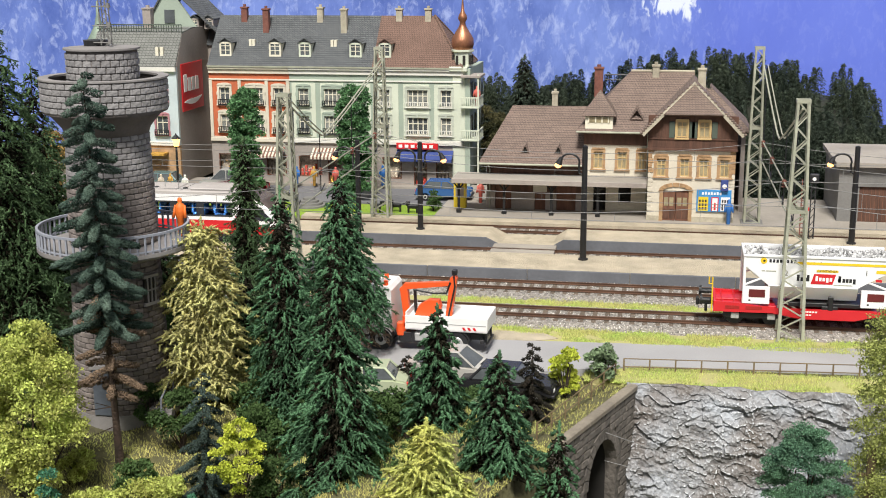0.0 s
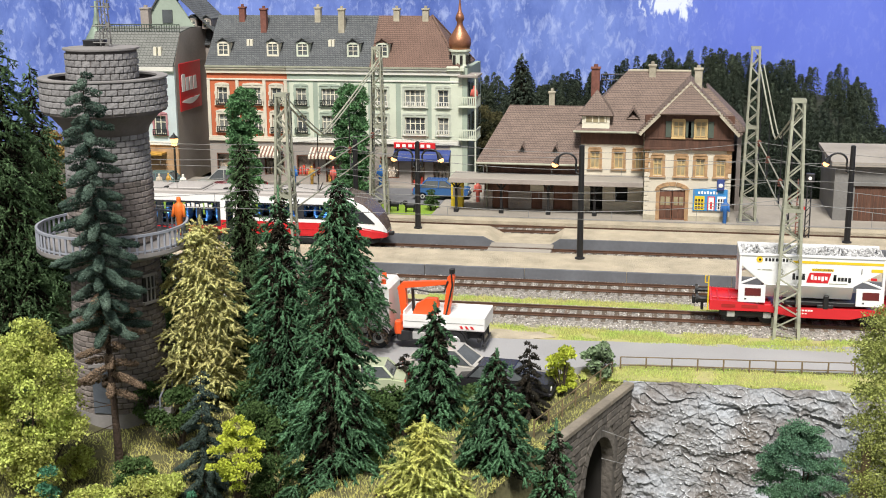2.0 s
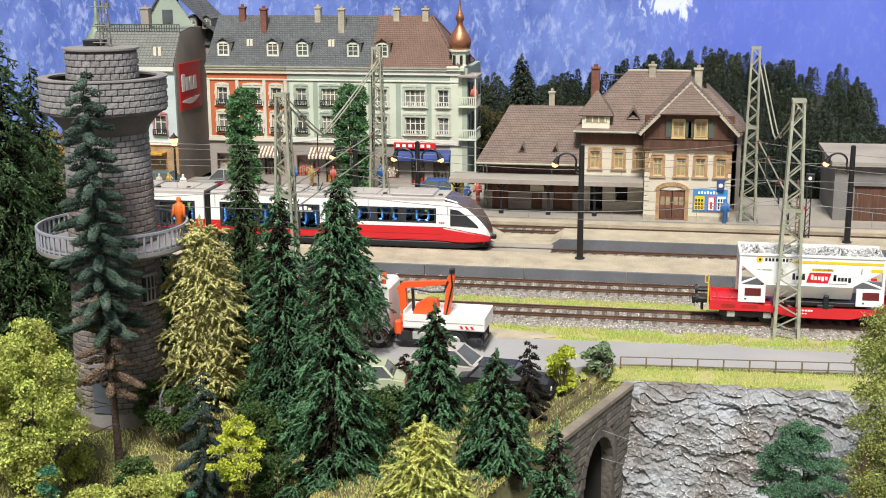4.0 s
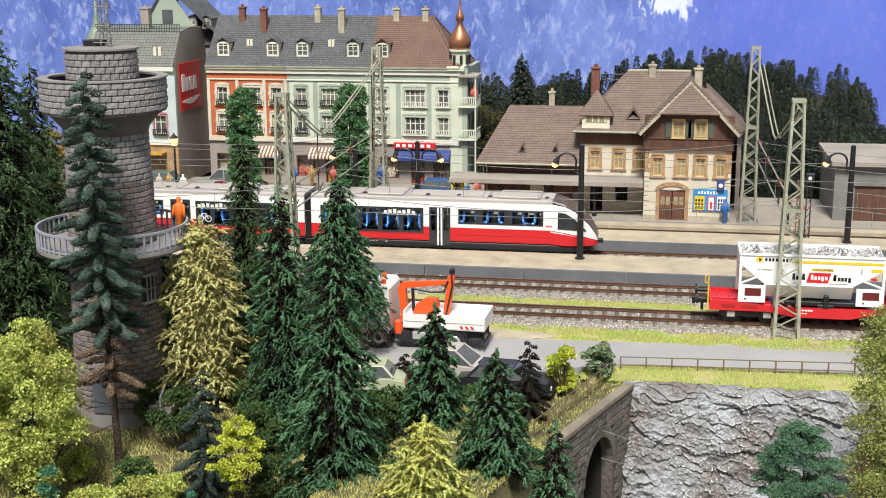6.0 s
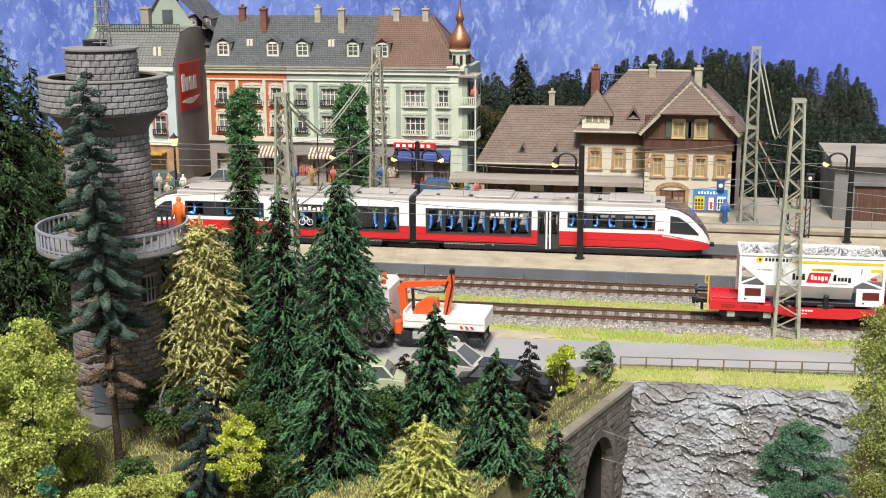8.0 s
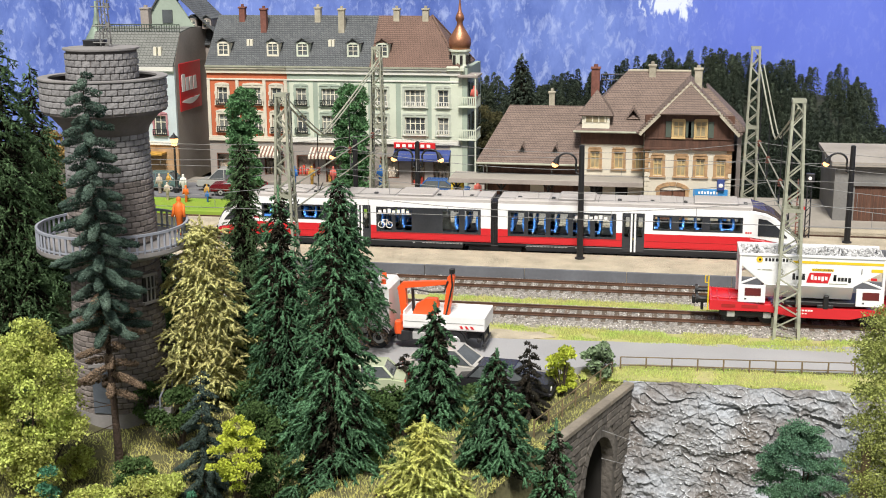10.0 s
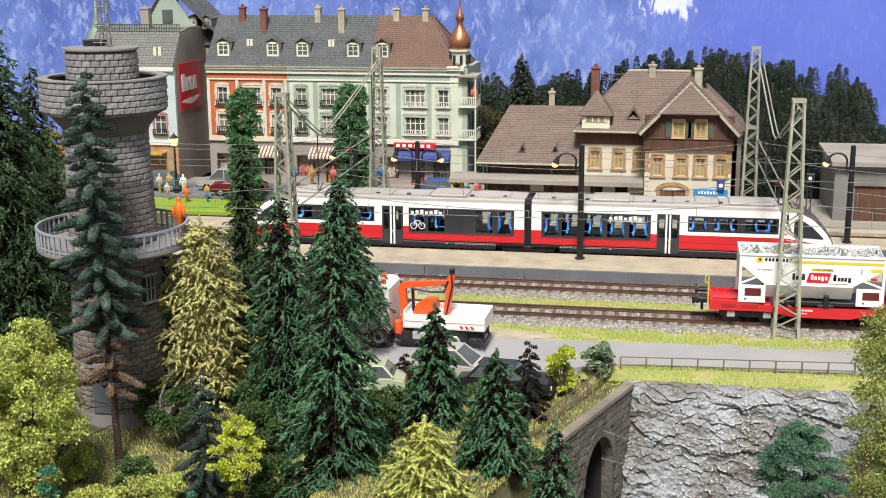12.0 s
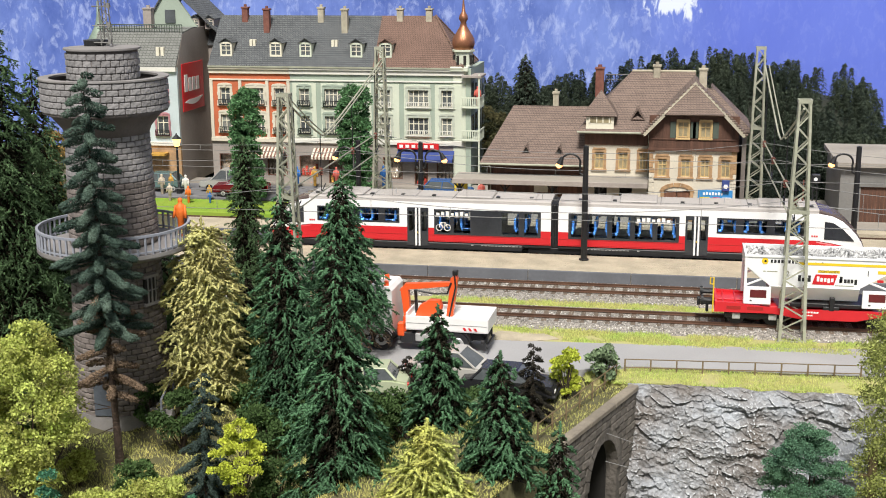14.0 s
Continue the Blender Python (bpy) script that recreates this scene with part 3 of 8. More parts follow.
def build_backdrop():
    m = bpy.data.materials.new("painted_mountains")
    m.use_nodes = True
    n, l = m.node_tree.nodes, m.node_tree.links
    b = n["Principled BSDF"]
    b.inputs["Roughness"].default_value = 0.9
    tc = n.new("ShaderNodeTexCoord")
    mp, mp2 = n.new("ShaderNodeMapping"), n.new("ShaderNodeMapping")
    mp.inputs["Scale"].default_value = (87 * 0.10, 87 * 0.10, 87 * 0.055)
    mp.inputs["Rotation"].default_value = (0, 0.5, 0)
    mp2.inputs["Scale"].default_value = (87 * 1.0, 87 * 1.0, 87 * 0.5)
    mp2.inputs["Rotation"].default_value = (0, 0.35, 0)
    a, c = n.new("ShaderNodeTexNoise"), n.new("ShaderNodeTexNoise")
    for t, q, s in ((a, mp, 1.0), (c, mp2, 1.4)):
        l.new(tc.outputs["Object"], q.inputs["Vector"])
        l.new(q.outputs[0], t.inputs["Vector"])
        t.inputs["Scale"].default_value, t.inputs["Detail"].default_value, t.inputs["Roughness"].default_value = s, 10, 0.66
    c.inputs["Distortion"].default_value = 0.5
    r1, r2 = n.new("ShaderNodeValToRGB"), n.new("ShaderNodeValToRGB")
    r1.color_ramp.elements[0].position, r1.color_ramp.elements[1].position = 0.38, 0.60
    r1.color_ramp.elements[0].color, r1.color_ramp.elements[1].color = (0.05, 0.095, 0.36, 1), (0.17, 0.25, 0.62, 1)
    r2.color_ramp.elements[0].position, r2.color_ramp.elements[1].position = 0.51, 0.66
    r2.color_ramp.elements[0].color, r2.color_ramp.elements[1].color = (0, 0, 0, 1), (0.6, 0.6, 0.6, 1)
    l.new(a.outputs[0], r1.inputs[0])
    l.new(c.outputs[0], r2.inputs[0])
    sep, mr, fac = n.new("ShaderNodeSeparateXYZ"), n.new("ShaderNodeMapRange"), n.new("ShaderNodeMath")
    l.new(tc.outputs["Object"], sep.inputs[0])
    # the rock streaks thin out towards the plain sky on one side
    l.new(sep.outputs[0], mr.inputs[0])
    mr.inputs[1].default_value, mr.inputs[2].default_value, mr.inputs[3].default_value, mr.inputs[4].default_value = -6 * U, 6 * U, 1, 0.16
    fac.operation = "MULTIPLY"
    l.new(r2.outputs[0], fac.inputs[0])
    l.new(mr.outputs[0], fac.inputs[1])
    mix, sky = n.new("ShaderNodeMixRGB"), n.new("ShaderNodeMixRGB")
    sky.inputs[1].default_value = (0.125, 0.18, 0.66, 1)
    l.new(mr.outputs[0], sky.inputs[0])
    l.new(r1.outputs[0], sky.inputs[2])
    l.new(fac.outputs[0], mix.inputs[0])
    l.new(sky.outputs[0], mix.inputs[1])
    mix.inputs[2].default_value = (0.42, 0.50, 0.78, 1)
    # one snow field high on the slope
    gap, away, snow = n.new("ShaderNodeVectorMath"), n.new("ShaderNodeMath"), n.new("ShaderNodeMixRGB")
    gap.operation = "DISTANCE"
    lie = n.new("ShaderNodeMapping")
    lie.inputs["Rotation"].default_value, lie.inputs["Scale"].default_value = (0, 0.5, 0), (0.62, 0, 1.25)
    l.new(tc.outputs["Object"], lie.inputs["Vector"])
    gap.inputs[1].default_value = [v * U for v in lie_of(-0.4, 13.9)]
    l.new(lie.outputs[0], gap.inputs[0])
    away.operation = "MULTIPLY_ADD"
    l.new(gap.outputs["Value"], away.inputs[0])
    away.inputs[1].default_value = -0.17 / U
    l.new(c.outputs[0], away.inputs[2])
    edge = n.new("ShaderNodeMapRange")
    l.new(away.outputs[0], edge.inputs[0])
    edge.inputs[1].default_value, edge.inputs[2].default_value = 0.25, 0.36
    l.new(edge.outputs[0], snow.inputs[0])
    l.new(mix.outputs[0], snow.inputs[1])
    snow.inputs[2].default_value = (0.70, 0.76, 0.86, 1)
    l.new(snow.outputs[0], b.inputs["Base Color"])
    bm = bmesh.new()
    pts = [(-95, 60), (-90, 95), (-78, 113), (-60, 119.5), (-20, 121), (25, 121), (38, 116), (46, 100), (48, 60)]
    q = [[bm.verts.new((x * k, y * k + e, z)) for k, e, z in ((1, 0, -1), (1, 0, 24), (1.004, 0.2, 24), (1.004, 0.2, -1))] for x, y in pts]
    for u, v in zip(q, q[1:]):
        for i in range(4):
            bm.faces.new((u[i], v[i], v[(i + 1) % 4], u[(i + 1) % 4]))
    bm.faces.new(q[0])
    bm.faces.new(q[-1][::-1])
    bmesh.ops.recalc_face_normals(bm, faces=bm.faces[:])
    tagged(part("backdrop", bm, m, None), "painted blue mountain backdrop behind the layout", "backdrop", kind="structure")


build_backdrop()


# ---- trees ----
def conifer_mesh(h, r, n, seed, droop=0.38, ln=0.15, wd=0.024, bare=0.05, taper=0.85, whorl=0, ragged=0.3, fan=0.75, hang=0.5, finger=0.0, twig=0.5, tilt=0.0):
    """A crown of drooping branches with hanging twigs of short needles; with finger above zero each branch is one thick fuzzy finger."""
    rg = np.random.RandomState(seed)
    nb = whorl or int(40 + h * 8)
    u = (np.arange(nb) + 0.5) / nb
    zb = h * (bare + (1 - bare) * (1 - (1 - u) ** 0.8)) - 0.02 * h
    az = np.arange(nb) * 2.39996 + rg.uniform(-0.3, 0.3, nb)
    f = np.clip(1 - (zb - bare * h) / (h * (1 - bare)), 0, 1)
    Lb = r * f ** taper * rg.uniform(1 - ragged, 1 + ragged * 0.45, nb) + 0.12
    if finger:
        pk = Lb * (0.3 + 0.5 * Lb)
        who = rg.choice(nb, n, p=pk / pk.sum())
        t = rg.uniform(0.02, 1, n) ** 0.8
        R = Lb[who] * t
        dz = tilt * R - droop * R * t + 0.25 * np.clip(t - 0.75, 0, 1) * Lb[who]
        ax = np.stack([np.cos(az[who]), np.sin(az[who]), 0 * R], 1)
        q = rg.normal(size=(n, 3))
        fatness = finger * (0.55 + 0.45 * np.sin(np.clip(t, 0.05, 0.98) * 3.14)) * (0.6 + 0.4 * np.minimum(1, Lb[who]))
        C = ax * R[:, None] + np.stack([0 * R, 0 * R, zb[who] + dz], 1) + unit(q) * fatness[:, None] * [1, 1, 0.8]
        D = unit(q) + ax * 0.7
        return spikes("crown", C, D, rg.uniform(0.5, 1.1, n) * ln, rg.uniform(0.8, 1.5, n) * wd * 1.5), None
    k = np.maximum(5, (Lb * 10).astype(int))
    b = np.repeat(np.arange(nb), k)
    m = len(b)
    s = rg.uniform(0.12, 1, m) ** 0.7
    a = az[b] + rg.normal(0, 0.16, m)
    R = Lb[b] * s
    base = np.stack([np.cos(a) * R, np.sin(a) * R, zb[b] - droop * R * s + 0.12 * Lb[b] * (1 - s) + rg.normal(0, 0.05, m)], 1)
    a2 = az[b] + rg.normal(0, fan, m)
    T = unit(np.stack([np.cos(a2), np.sin(a2), -hang + rg.normal(0, 0.3, m)], 1))
    tl = twig * rg.uniform(0.5, 1.1, m) * np.minimum(1, 0.35 + 0.5 * Lb[b])
    base = np.concatenate([base, np.stack([0 * np.arange(9.0), 0 * np.arange(9.0), h * np.linspace(0.9, 0.99, 9)], 1)])
    T = np.concatenate([T, np.tile([0.0, 0.0, 1.0], (9, 1))])
    tl = np.concatenate([tl, np.full(9, 0.25)])
    who = rg.choice(m + 9, n, p=tl / tl.sum())
    t = rg.uniform(0, 1, n)
    C = base[who] + T[who] * (tl[who] * t)[:, None] - np.stack([0 * t, 0 * t, 0.22 * tl[who] * t * t], 1)
    D = T[who] * 0.9 + rg.normal(0, 0.6, (n, 3)) - np.stack([0 * t, 0 * t, 0.3 * t], 1)
    L, W = rg.uniform(0.55, 1.2, n) * ln * (1.1 - 0.4 * t), rg.uniform(0.7, 1.3, n) * wd * 1.5
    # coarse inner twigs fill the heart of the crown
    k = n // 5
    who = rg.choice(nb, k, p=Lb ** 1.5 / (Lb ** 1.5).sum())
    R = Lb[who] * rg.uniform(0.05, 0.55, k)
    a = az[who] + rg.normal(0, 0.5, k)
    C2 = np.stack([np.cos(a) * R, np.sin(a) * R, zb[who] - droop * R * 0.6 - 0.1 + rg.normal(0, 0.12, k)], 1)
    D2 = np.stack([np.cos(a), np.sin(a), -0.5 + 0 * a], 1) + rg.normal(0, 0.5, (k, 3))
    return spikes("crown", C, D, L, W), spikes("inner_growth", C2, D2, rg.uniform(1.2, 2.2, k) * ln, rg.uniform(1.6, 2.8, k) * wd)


def trunk_mesh(h, r):
    return lathe(bmesh.new(), [(r * 1.25, -0.1), (r, h * 0.05)] + [(r * (1 - 0.9 * t) * (1 + 0.06 * math.sin(31 * t)), h * t) for t in np.linspace(0.12, 1, 9)], 9)


def limb_mesh(h, r):
    bm = bmesh.new()
    for i in range(18):
        z, a = h * random.uniform(0.08, 0.85), random.uniform(0, 6.28)
        k = h * 0.12 * (1 - z / h)
        bar(bm, (0, 0, z), (math.cos(a) * k, math.sin(a) * k, z - 0.12), 0.16 * r, 0.05 * r, 5)
    return bm


def conifer(x, y, top, r, label, material=None, n=6000, lean=0, z0=None, name="conifer", trunk=None, extra=None, **kw):
    z = ground_z(x, y) if z0 is None else z0
    h = top - z
    ry = math.degrees(math.atan2(lean, h))
    th = thing(name, label, "tree", P(x, y, z, 0, 0, ry))
    part("trunk", trunk_mesh(h * 0.97, trunk or 0.04 + h * 0.010), BARK, th)
    part("branching", limb_mesh(h, trunk or 0.04 + h * 0.010), BARK, th, kind="stuff")
    seed = int(abs(x * 31 + y * 17)) % 9999
    me, heart = conifer_mesh(h, r, n, seed, **kw)
    finish("crown", me, material or NEEDLE, th)
    # dark inner twigs paint the shade between boughs; larches keep their own colour
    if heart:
        tagged(finish("inner_growth", heart, material if material in (LARCH, LARCH_L) else TWIG_SHADE, th, "dense inner twigs"), kind="stuff")
    if extra:
        em, en, frac, *own = extra
        kw2 = own[0] if own else dict(kw, bare=0.02)
        finish("dry_branch", conifer_mesh(h * frac, r * (0.8 if own else 1.08), en, seed + 1, **kw2)[0], em, th, "dry brown lower branches")
    return th


def leafy(x, y, top, r, label, material, n=4500, z0=None, clumps=26, leaf=0.10, low=0.25, name="tree", squash=1.0, cat="tree", column=False, lump=1.0):
    z = ground_z(x, y) if z0 is None else z0
    h = top - z
    rg = np.random.RandomState(int(abs(x * 13 + y * 7)) % 9999)
    th = thing(name, label, cat, P(x, y, z))
    cz = h * (low + (1 - low) / 2)
    hz = h * (1 - low) / 2
    q = unit(rg.normal(size=(clumps, 3))) * rg.uniform(0.35, 1.0, (clumps, 1)) ** 0.6
    rad = rg.uniform(0.22, 0.40, clumps) * r * lump
    cc = q * [r - 0.25 * r, r - 0.25 * r, hz - 0.25 * r if hz > 0.35 * r else hz * 0.7] + [0, 0, cz]
    if column:
        a, t = rg.uniform(0, 6.283, clumps), np.linspace(0.04, 0.97, clumps)
        q = r * 0.72 * np.minimum(1, (1.08 - t) * 5) * rg.uniform(0.6, 1.05, clumps)
        cc = np.stack([np.cos(a) * q, np.sin(a) * q, t * h], 1)
        rad = rg.uniform(0.28, 0.42, clumps) * r
    cc[:, :2] *= 1 if column else (1.05 - 0.35 * np.clip((cc[:, 2:3] - cz) / hz, 0, 1))
    who = rg.randint(0, clumps, n)
    d = unit(rg.normal(size=(n, 3)))
    d[:, 2] = np.where(d[:, 2] < -0.3, -d[:, 2], d[:, 2])
    C = cc[who] + d * (rad[who] * rg.uniform(0.55, 1.12, n))[:, None] * [1, 1, 0.8 * squash]
    bm = bmesh.new()
    fork = h * low * 0.9
    bar(bm, (0, 0, 0), (0, 0, max(fork, 0.2)), 0.05 + 0.018 * h, 0.04 + 0.013 * h)
    for c in cc[:12]:
        bar(bm, (0, 0, max(fork, 0.2) * 0.9), Vector((0, 0, max(fork, 0.2) * 0.9)).lerp(Vector(c), 0.8), 0.02 + 0.008 * h, 0.02, 5)
    part("trunk", bm, BARK, th)
    np.random.seed(5)
    finish("crown", leaves("crown", C, rg.uniform(0.6, 1.3, n) * leaf), material, th)
    return th


SOFT = dict(droop=0.28, ln=0.15, wd=0.024, twig=0.5, hang=0.25, fan=0.9)
conifer(-22.17, 46, 14.45, 1.75, "tall slender spruce with frosted grey-green branches and bare lower trunk", NEEDLE_F, 56000, lean=-0.5, bare=0.36, whorl=88, ln=0.09, wd=0.019, droop=0.32, taper=0.45, finger=0.19, ragged=0.4, tilt=0.05, trunk=0.17, extra=(NEEDLE_BR, 9000, 0.46, dict(whorl=24, bare=0.42, finger=0.15, taper=0.25, ln=0.1, wd=0.018, droop=0.25, ragged=0.55)))
conifer(-31.2, 54, 15.8, 3.5, "large dense dark green fir at the edge of the wood", NEEDLE_D, 46000, taper=0.6, ln=0.22, wd=0.024, twig=0.7)
conifer(-33.5, 62, 13.0, 3.0, "large dense dark green fir at the edge of the wood", NEEDLE_D, 16000, ln=0.26, wd=0.03, twig=0.7)
conifer(-20.05, 51, 7.25, 2.15, "pale yellow-green larch with soft drooping foliage", LARCH, 64000, taper=0.34, bare=0.1, name="larch", ragged=0.35, **SOFT)
conifer(-20.0, 56, 3.6, 2.0, "dark green spruce behind the shrubs", NEEDLE_D, 16000, taper=0.55)
conifer(-19.8, 59.5, 4.2, 2.0, "dark green spruce behind the shrubs", NEEDLE_D, 12000, taper=0.55)
conifer(-26.4, 60, 5.0, 2.4, "dark green spruce behind the tower", NEEDLE_D, 12000, taper=0.55, ln=0.22, wd=0.022)
conifer(-24.0, 68, 8.3, 1.25, "narrow dark green spruce", NEEDLE_D, 16000, taper=0.5, ln=0.18, wd=0.02)
conifer(-16.1, 50, 8.9, 2.0, "green spruce with dense drooping branches", NEEDLE, 34000, taper=0.62)
conifer(-15.2, 56.4, 8.5, 2.35, "green spruce with dry brown lower branches", NEEDLE, 32000, taper=0.8, bare=0.3, extra=(NEEDLE_BR, 7000, 0.52, dict(bare=0.3, taper=0.35, ln=0.16, wd=0.015, twig=0.45, whorl=44)))
conifer(-12.15, 44, 8.35, 2.45, "large green spruce with dense drooping branches", NEEDLE, 60000, taper=0.66)
conifer(-9.2, 49, 4.3, 1.35, "slender young green spruce", NEEDLE, 22000, taper=0.7, twig=0.4)
conifer(-6.05, 45, 3.75, 1.6, "young green spruce tree", NEEDLE, 24000, taper=0.65, twig=0.4)
conifer(-5.35, 50, 2.75, 0.85, "small blackish withered spruce", NEEDLE_B, 7000, taper=0.6, whorl=44, finger=0.09, ln=0.1, wd=0.016)
conifer(-3.55, 42.5, 2.1, 1.9, "small green spruce above the gorge", NEEDLE, 26000, taper=0.6, twig=0.4)
conifer(-8.1, 41, 2.4, 1.6, "light yellow-green young larch", LARCH_L, 36000, taper=0.5, **SOFT)
conifer(-17.6, 44, 2.9, 1.25, "grey-green spruce with sparse foliage", NEEDLE_G, 13000, taper=0.55, whorl=48, finger=0.12, ln=0.1, wd=0.017, droop=0.5)
conifer(-11.4, 53, 0.9, 0.6, "tiny blackish withered spruce", NEEDLE_B, 4000, taper=0.6, whorl=30, finger=0.08, ln=0.1, wd=0.016)
leafy(9.0, 48, 5.3, 1.75, "olive green dense leafy tree standing in the gorge", LEAF_C, 48000, z0=-6.9, low=0.02, clumps=230, leaf=0.055, column=True, name="columnar_tree")
leafy(5.4, 46, 1.85, 2.0, "dark green broad-crowned pine in the gorge", LEAF_P, 52000, z0=-6.9, low=0.36, clumps=110, leaf=0.042, lump=0.62, name="pine", squash=0.7)
leafy(-24.0, 42, 5.9, 2.6, "light green leafy tree", LEAF_L, 36000, low=0.0, clumps=150, leaf=0.07, lump=0.65)
leafy(-15.7, 42.5, 2.0, 1.4, "bright yellow-green small leafy tree", LEAF_Y, 6500, low=0.3, clumps=40, leaf=0.06, lump=0.6)
leafy(-14.4, 40, -0.6, 1.6, "bright yellow-green low shrub", LEAF_Y, 6000, low=0.05, clumps=36, leaf=0.06, lump=0.6, name="shrub", cat="shrub")
leafy(-19.8, 47, 1.4, 1.25, "dark green leafy bush at the foot of the tower", LEAF_D, 3500, low=0.05, clumps=16, leaf=0.08, name="bush", cat="bush")
leafy(-4.2, 53.0, 1.9, 1.0, "yellow-green leafy bush at the roadside", LEAF_Y, 2600, low=0.05, clumps=14, leaf=0.08, name="bush", cat="bush")
leafy(-2.6, 55.3, 1.2, 1.0, "sage green large-leaved bush beside the parapet", LEAF_S, 1500, low=0.05, clumps=14, leaf=0.11, name="bush", cat="bush")
leafy(-21.2, 38, 1.3, 0.9, "small fluffy blue-green bush", LEAF_T, 2200, low=0.05, clumps=12, leaf=0.07, name="bush", cat="bush")
leafy(-18.6, 40.5, 0.2, 1.5, "olive green low bush", LEAF_L, 3000, low=0.05, clumps=14, leaf=0.07, name="bush", cat="bush")
leafy(-16.3, 39.2, 0.3, 0.7, "small fluffy blue-green bush", LEAF_T, 1500, low=0.05, clumps=9, leaf=0.07, name="bush", cat="bush")
leafy(-37.7, 72, 8.3, 2.2, "brown and olive autumn tree", LEAF_O, 4500, low=0.1, clumps=26, leaf=0.10)
leafy(-33.5, 66, 5.5, 1.7, "brown and olive autumn tree", LEAF_O, 3000, low=0.1, clumps=20, leaf=0.10)
leafy(-40.5, 84, 11.5, 1.4, "light green slim tree behind the tower", LEAF_L, 2500, low=0.2, clumps=16, leaf=0.1)
leafy(-31.45, 90, 8.7, 1.35, "tall columnar ivy-green tree", IVY, 17000, z0=0.0, low=0.02, clumps=130, leaf=0.11, column=True, name="columnar_tree")
leafy(-23.6, 92, 8.8, 1.45, "tall columnar ivy-green tree", IVY, 18000, z0=0.1, low=0.02, clumps=130, leaf=0.11, column=True, name="columnar_tree")
leafy(-17.0, 89.2, 1.75, 0.85, "round clipped bush with speckled leaves", LEAF_D, 1300, z0=0.0, low=0.02, clumps=14, leaf=0.08, name="bush", cat="bush")
for x, y, t, r, mt in ((-15.2, 50, 0.8, 1.8, LEAF_D), (-10.8, 50.5, 0.4, 1.5, LEAF_D), (-8.0, 52, -0.3, 1.2, LEAF_D), (-20, 57, 0.5, 2.0, LEAF_D), (-26.5, 45, 1.5, 1.6, LEAF_D), (-25, 57, 1.5, 2.5, LEAF_D),
                       (-6.8, 48.5, -0.8, 1.3, LEAF_D), (-12.5, 43, -1.0, 1.6, LEAF_D), (-17.5, 50, 0.5, 1.7, LEAF_D), (-28.5, 48.5, 2.0, 2.0, LEAF_D), (-11.0, 44.5, -1.0, 1.5, LEAF_D), (-30, 40, 1.0, 2.4, LEAF_L),
                       (-7.3, 51.2, -0.2, 0.9, LEAF_S), (-4.5, 46.5, -1.6, 1.2, LEAF_D), (-23.0, 44, -0.6, 1.0, LEAF_L), (-9.6, 46, -1.4, 1.5, LEAF_D), (-14.8, 44.5, -0.6, 1.6, LEAF_D), (-16.5, 47.5, 0.2, 1.6, LEAF_D), (-19.0, 42.5, -0.9, 1.3, LEAF_L), (-21.0, 41, -0.9, 1.3, LEAF_L),
                       (-10.0, 41.5, -2.2, 1.4, LEAF_D), (-6.0, 42, -2.0, 1.4, LEAF_D), (-21.5, 56, 1.0, 1.6, LEAF_D), (-8.8, 54.2, -0.4, 0.9, LEAF_S), (-14.5, 52.5, 0.6, 1.5, LEAF_D), (-18.0, 53.5, 1.2, 1.6, LEAF_D), (-12.4, 50, 0.3, 1.5, LEAF_D), (-18.4, 39.0, -2.2, 1.3, LEAF_L), (-20.2, 43.5, -0.6, 1.2, LEAF_D), (-13.0, 40.5, -2.0, 1.2, LEAF_D), (-11.5, 39.5, -2.6, 1.3, LEAF_D), (-4.6, 44, -2.2, 1.2, LEAF_D), (-27, 42, 0.4, 1.6, LEAF_L), (-22, 49, 0.3, 1.0, LEAF_D), (-9.0, 38.5, -3.0, 1.5, LEAF_D), (-10.6, 37.5, -2.9, 1.4, LEAF_D), (-14.6, 38.2, -2.4, 1.4, LEAF_D), (-12.6, 37.5, -2.8, 1.4, LEAF_L), (-7.0, 39.5, -2.8, 1.4, LEAF_D), (-5.2, 41, -2.6, 1.3, LEAF_D), (-19.6, 37.5, -1.4, 1.2, LEAF_L), (-17.2, 37.2, -1.9, 1.2, LEAF_L), (-22.6, 39.8, -0.4, 1.2, LEAF_L)):
    leafy(x, y, t, r, "dark undergrowth shrub between the trees" if mt is LEAF_D else "pale green undergrowth shrub", mt, 3200, low=0.02, clumps=16, leaf=0.075, name="shrub", cat="shrub")


HILL = mat("forest_floor", (0.03, 0.035, 0.022), 0.95, var=0.4, scale=1.5, fine=12, bump=0.5)


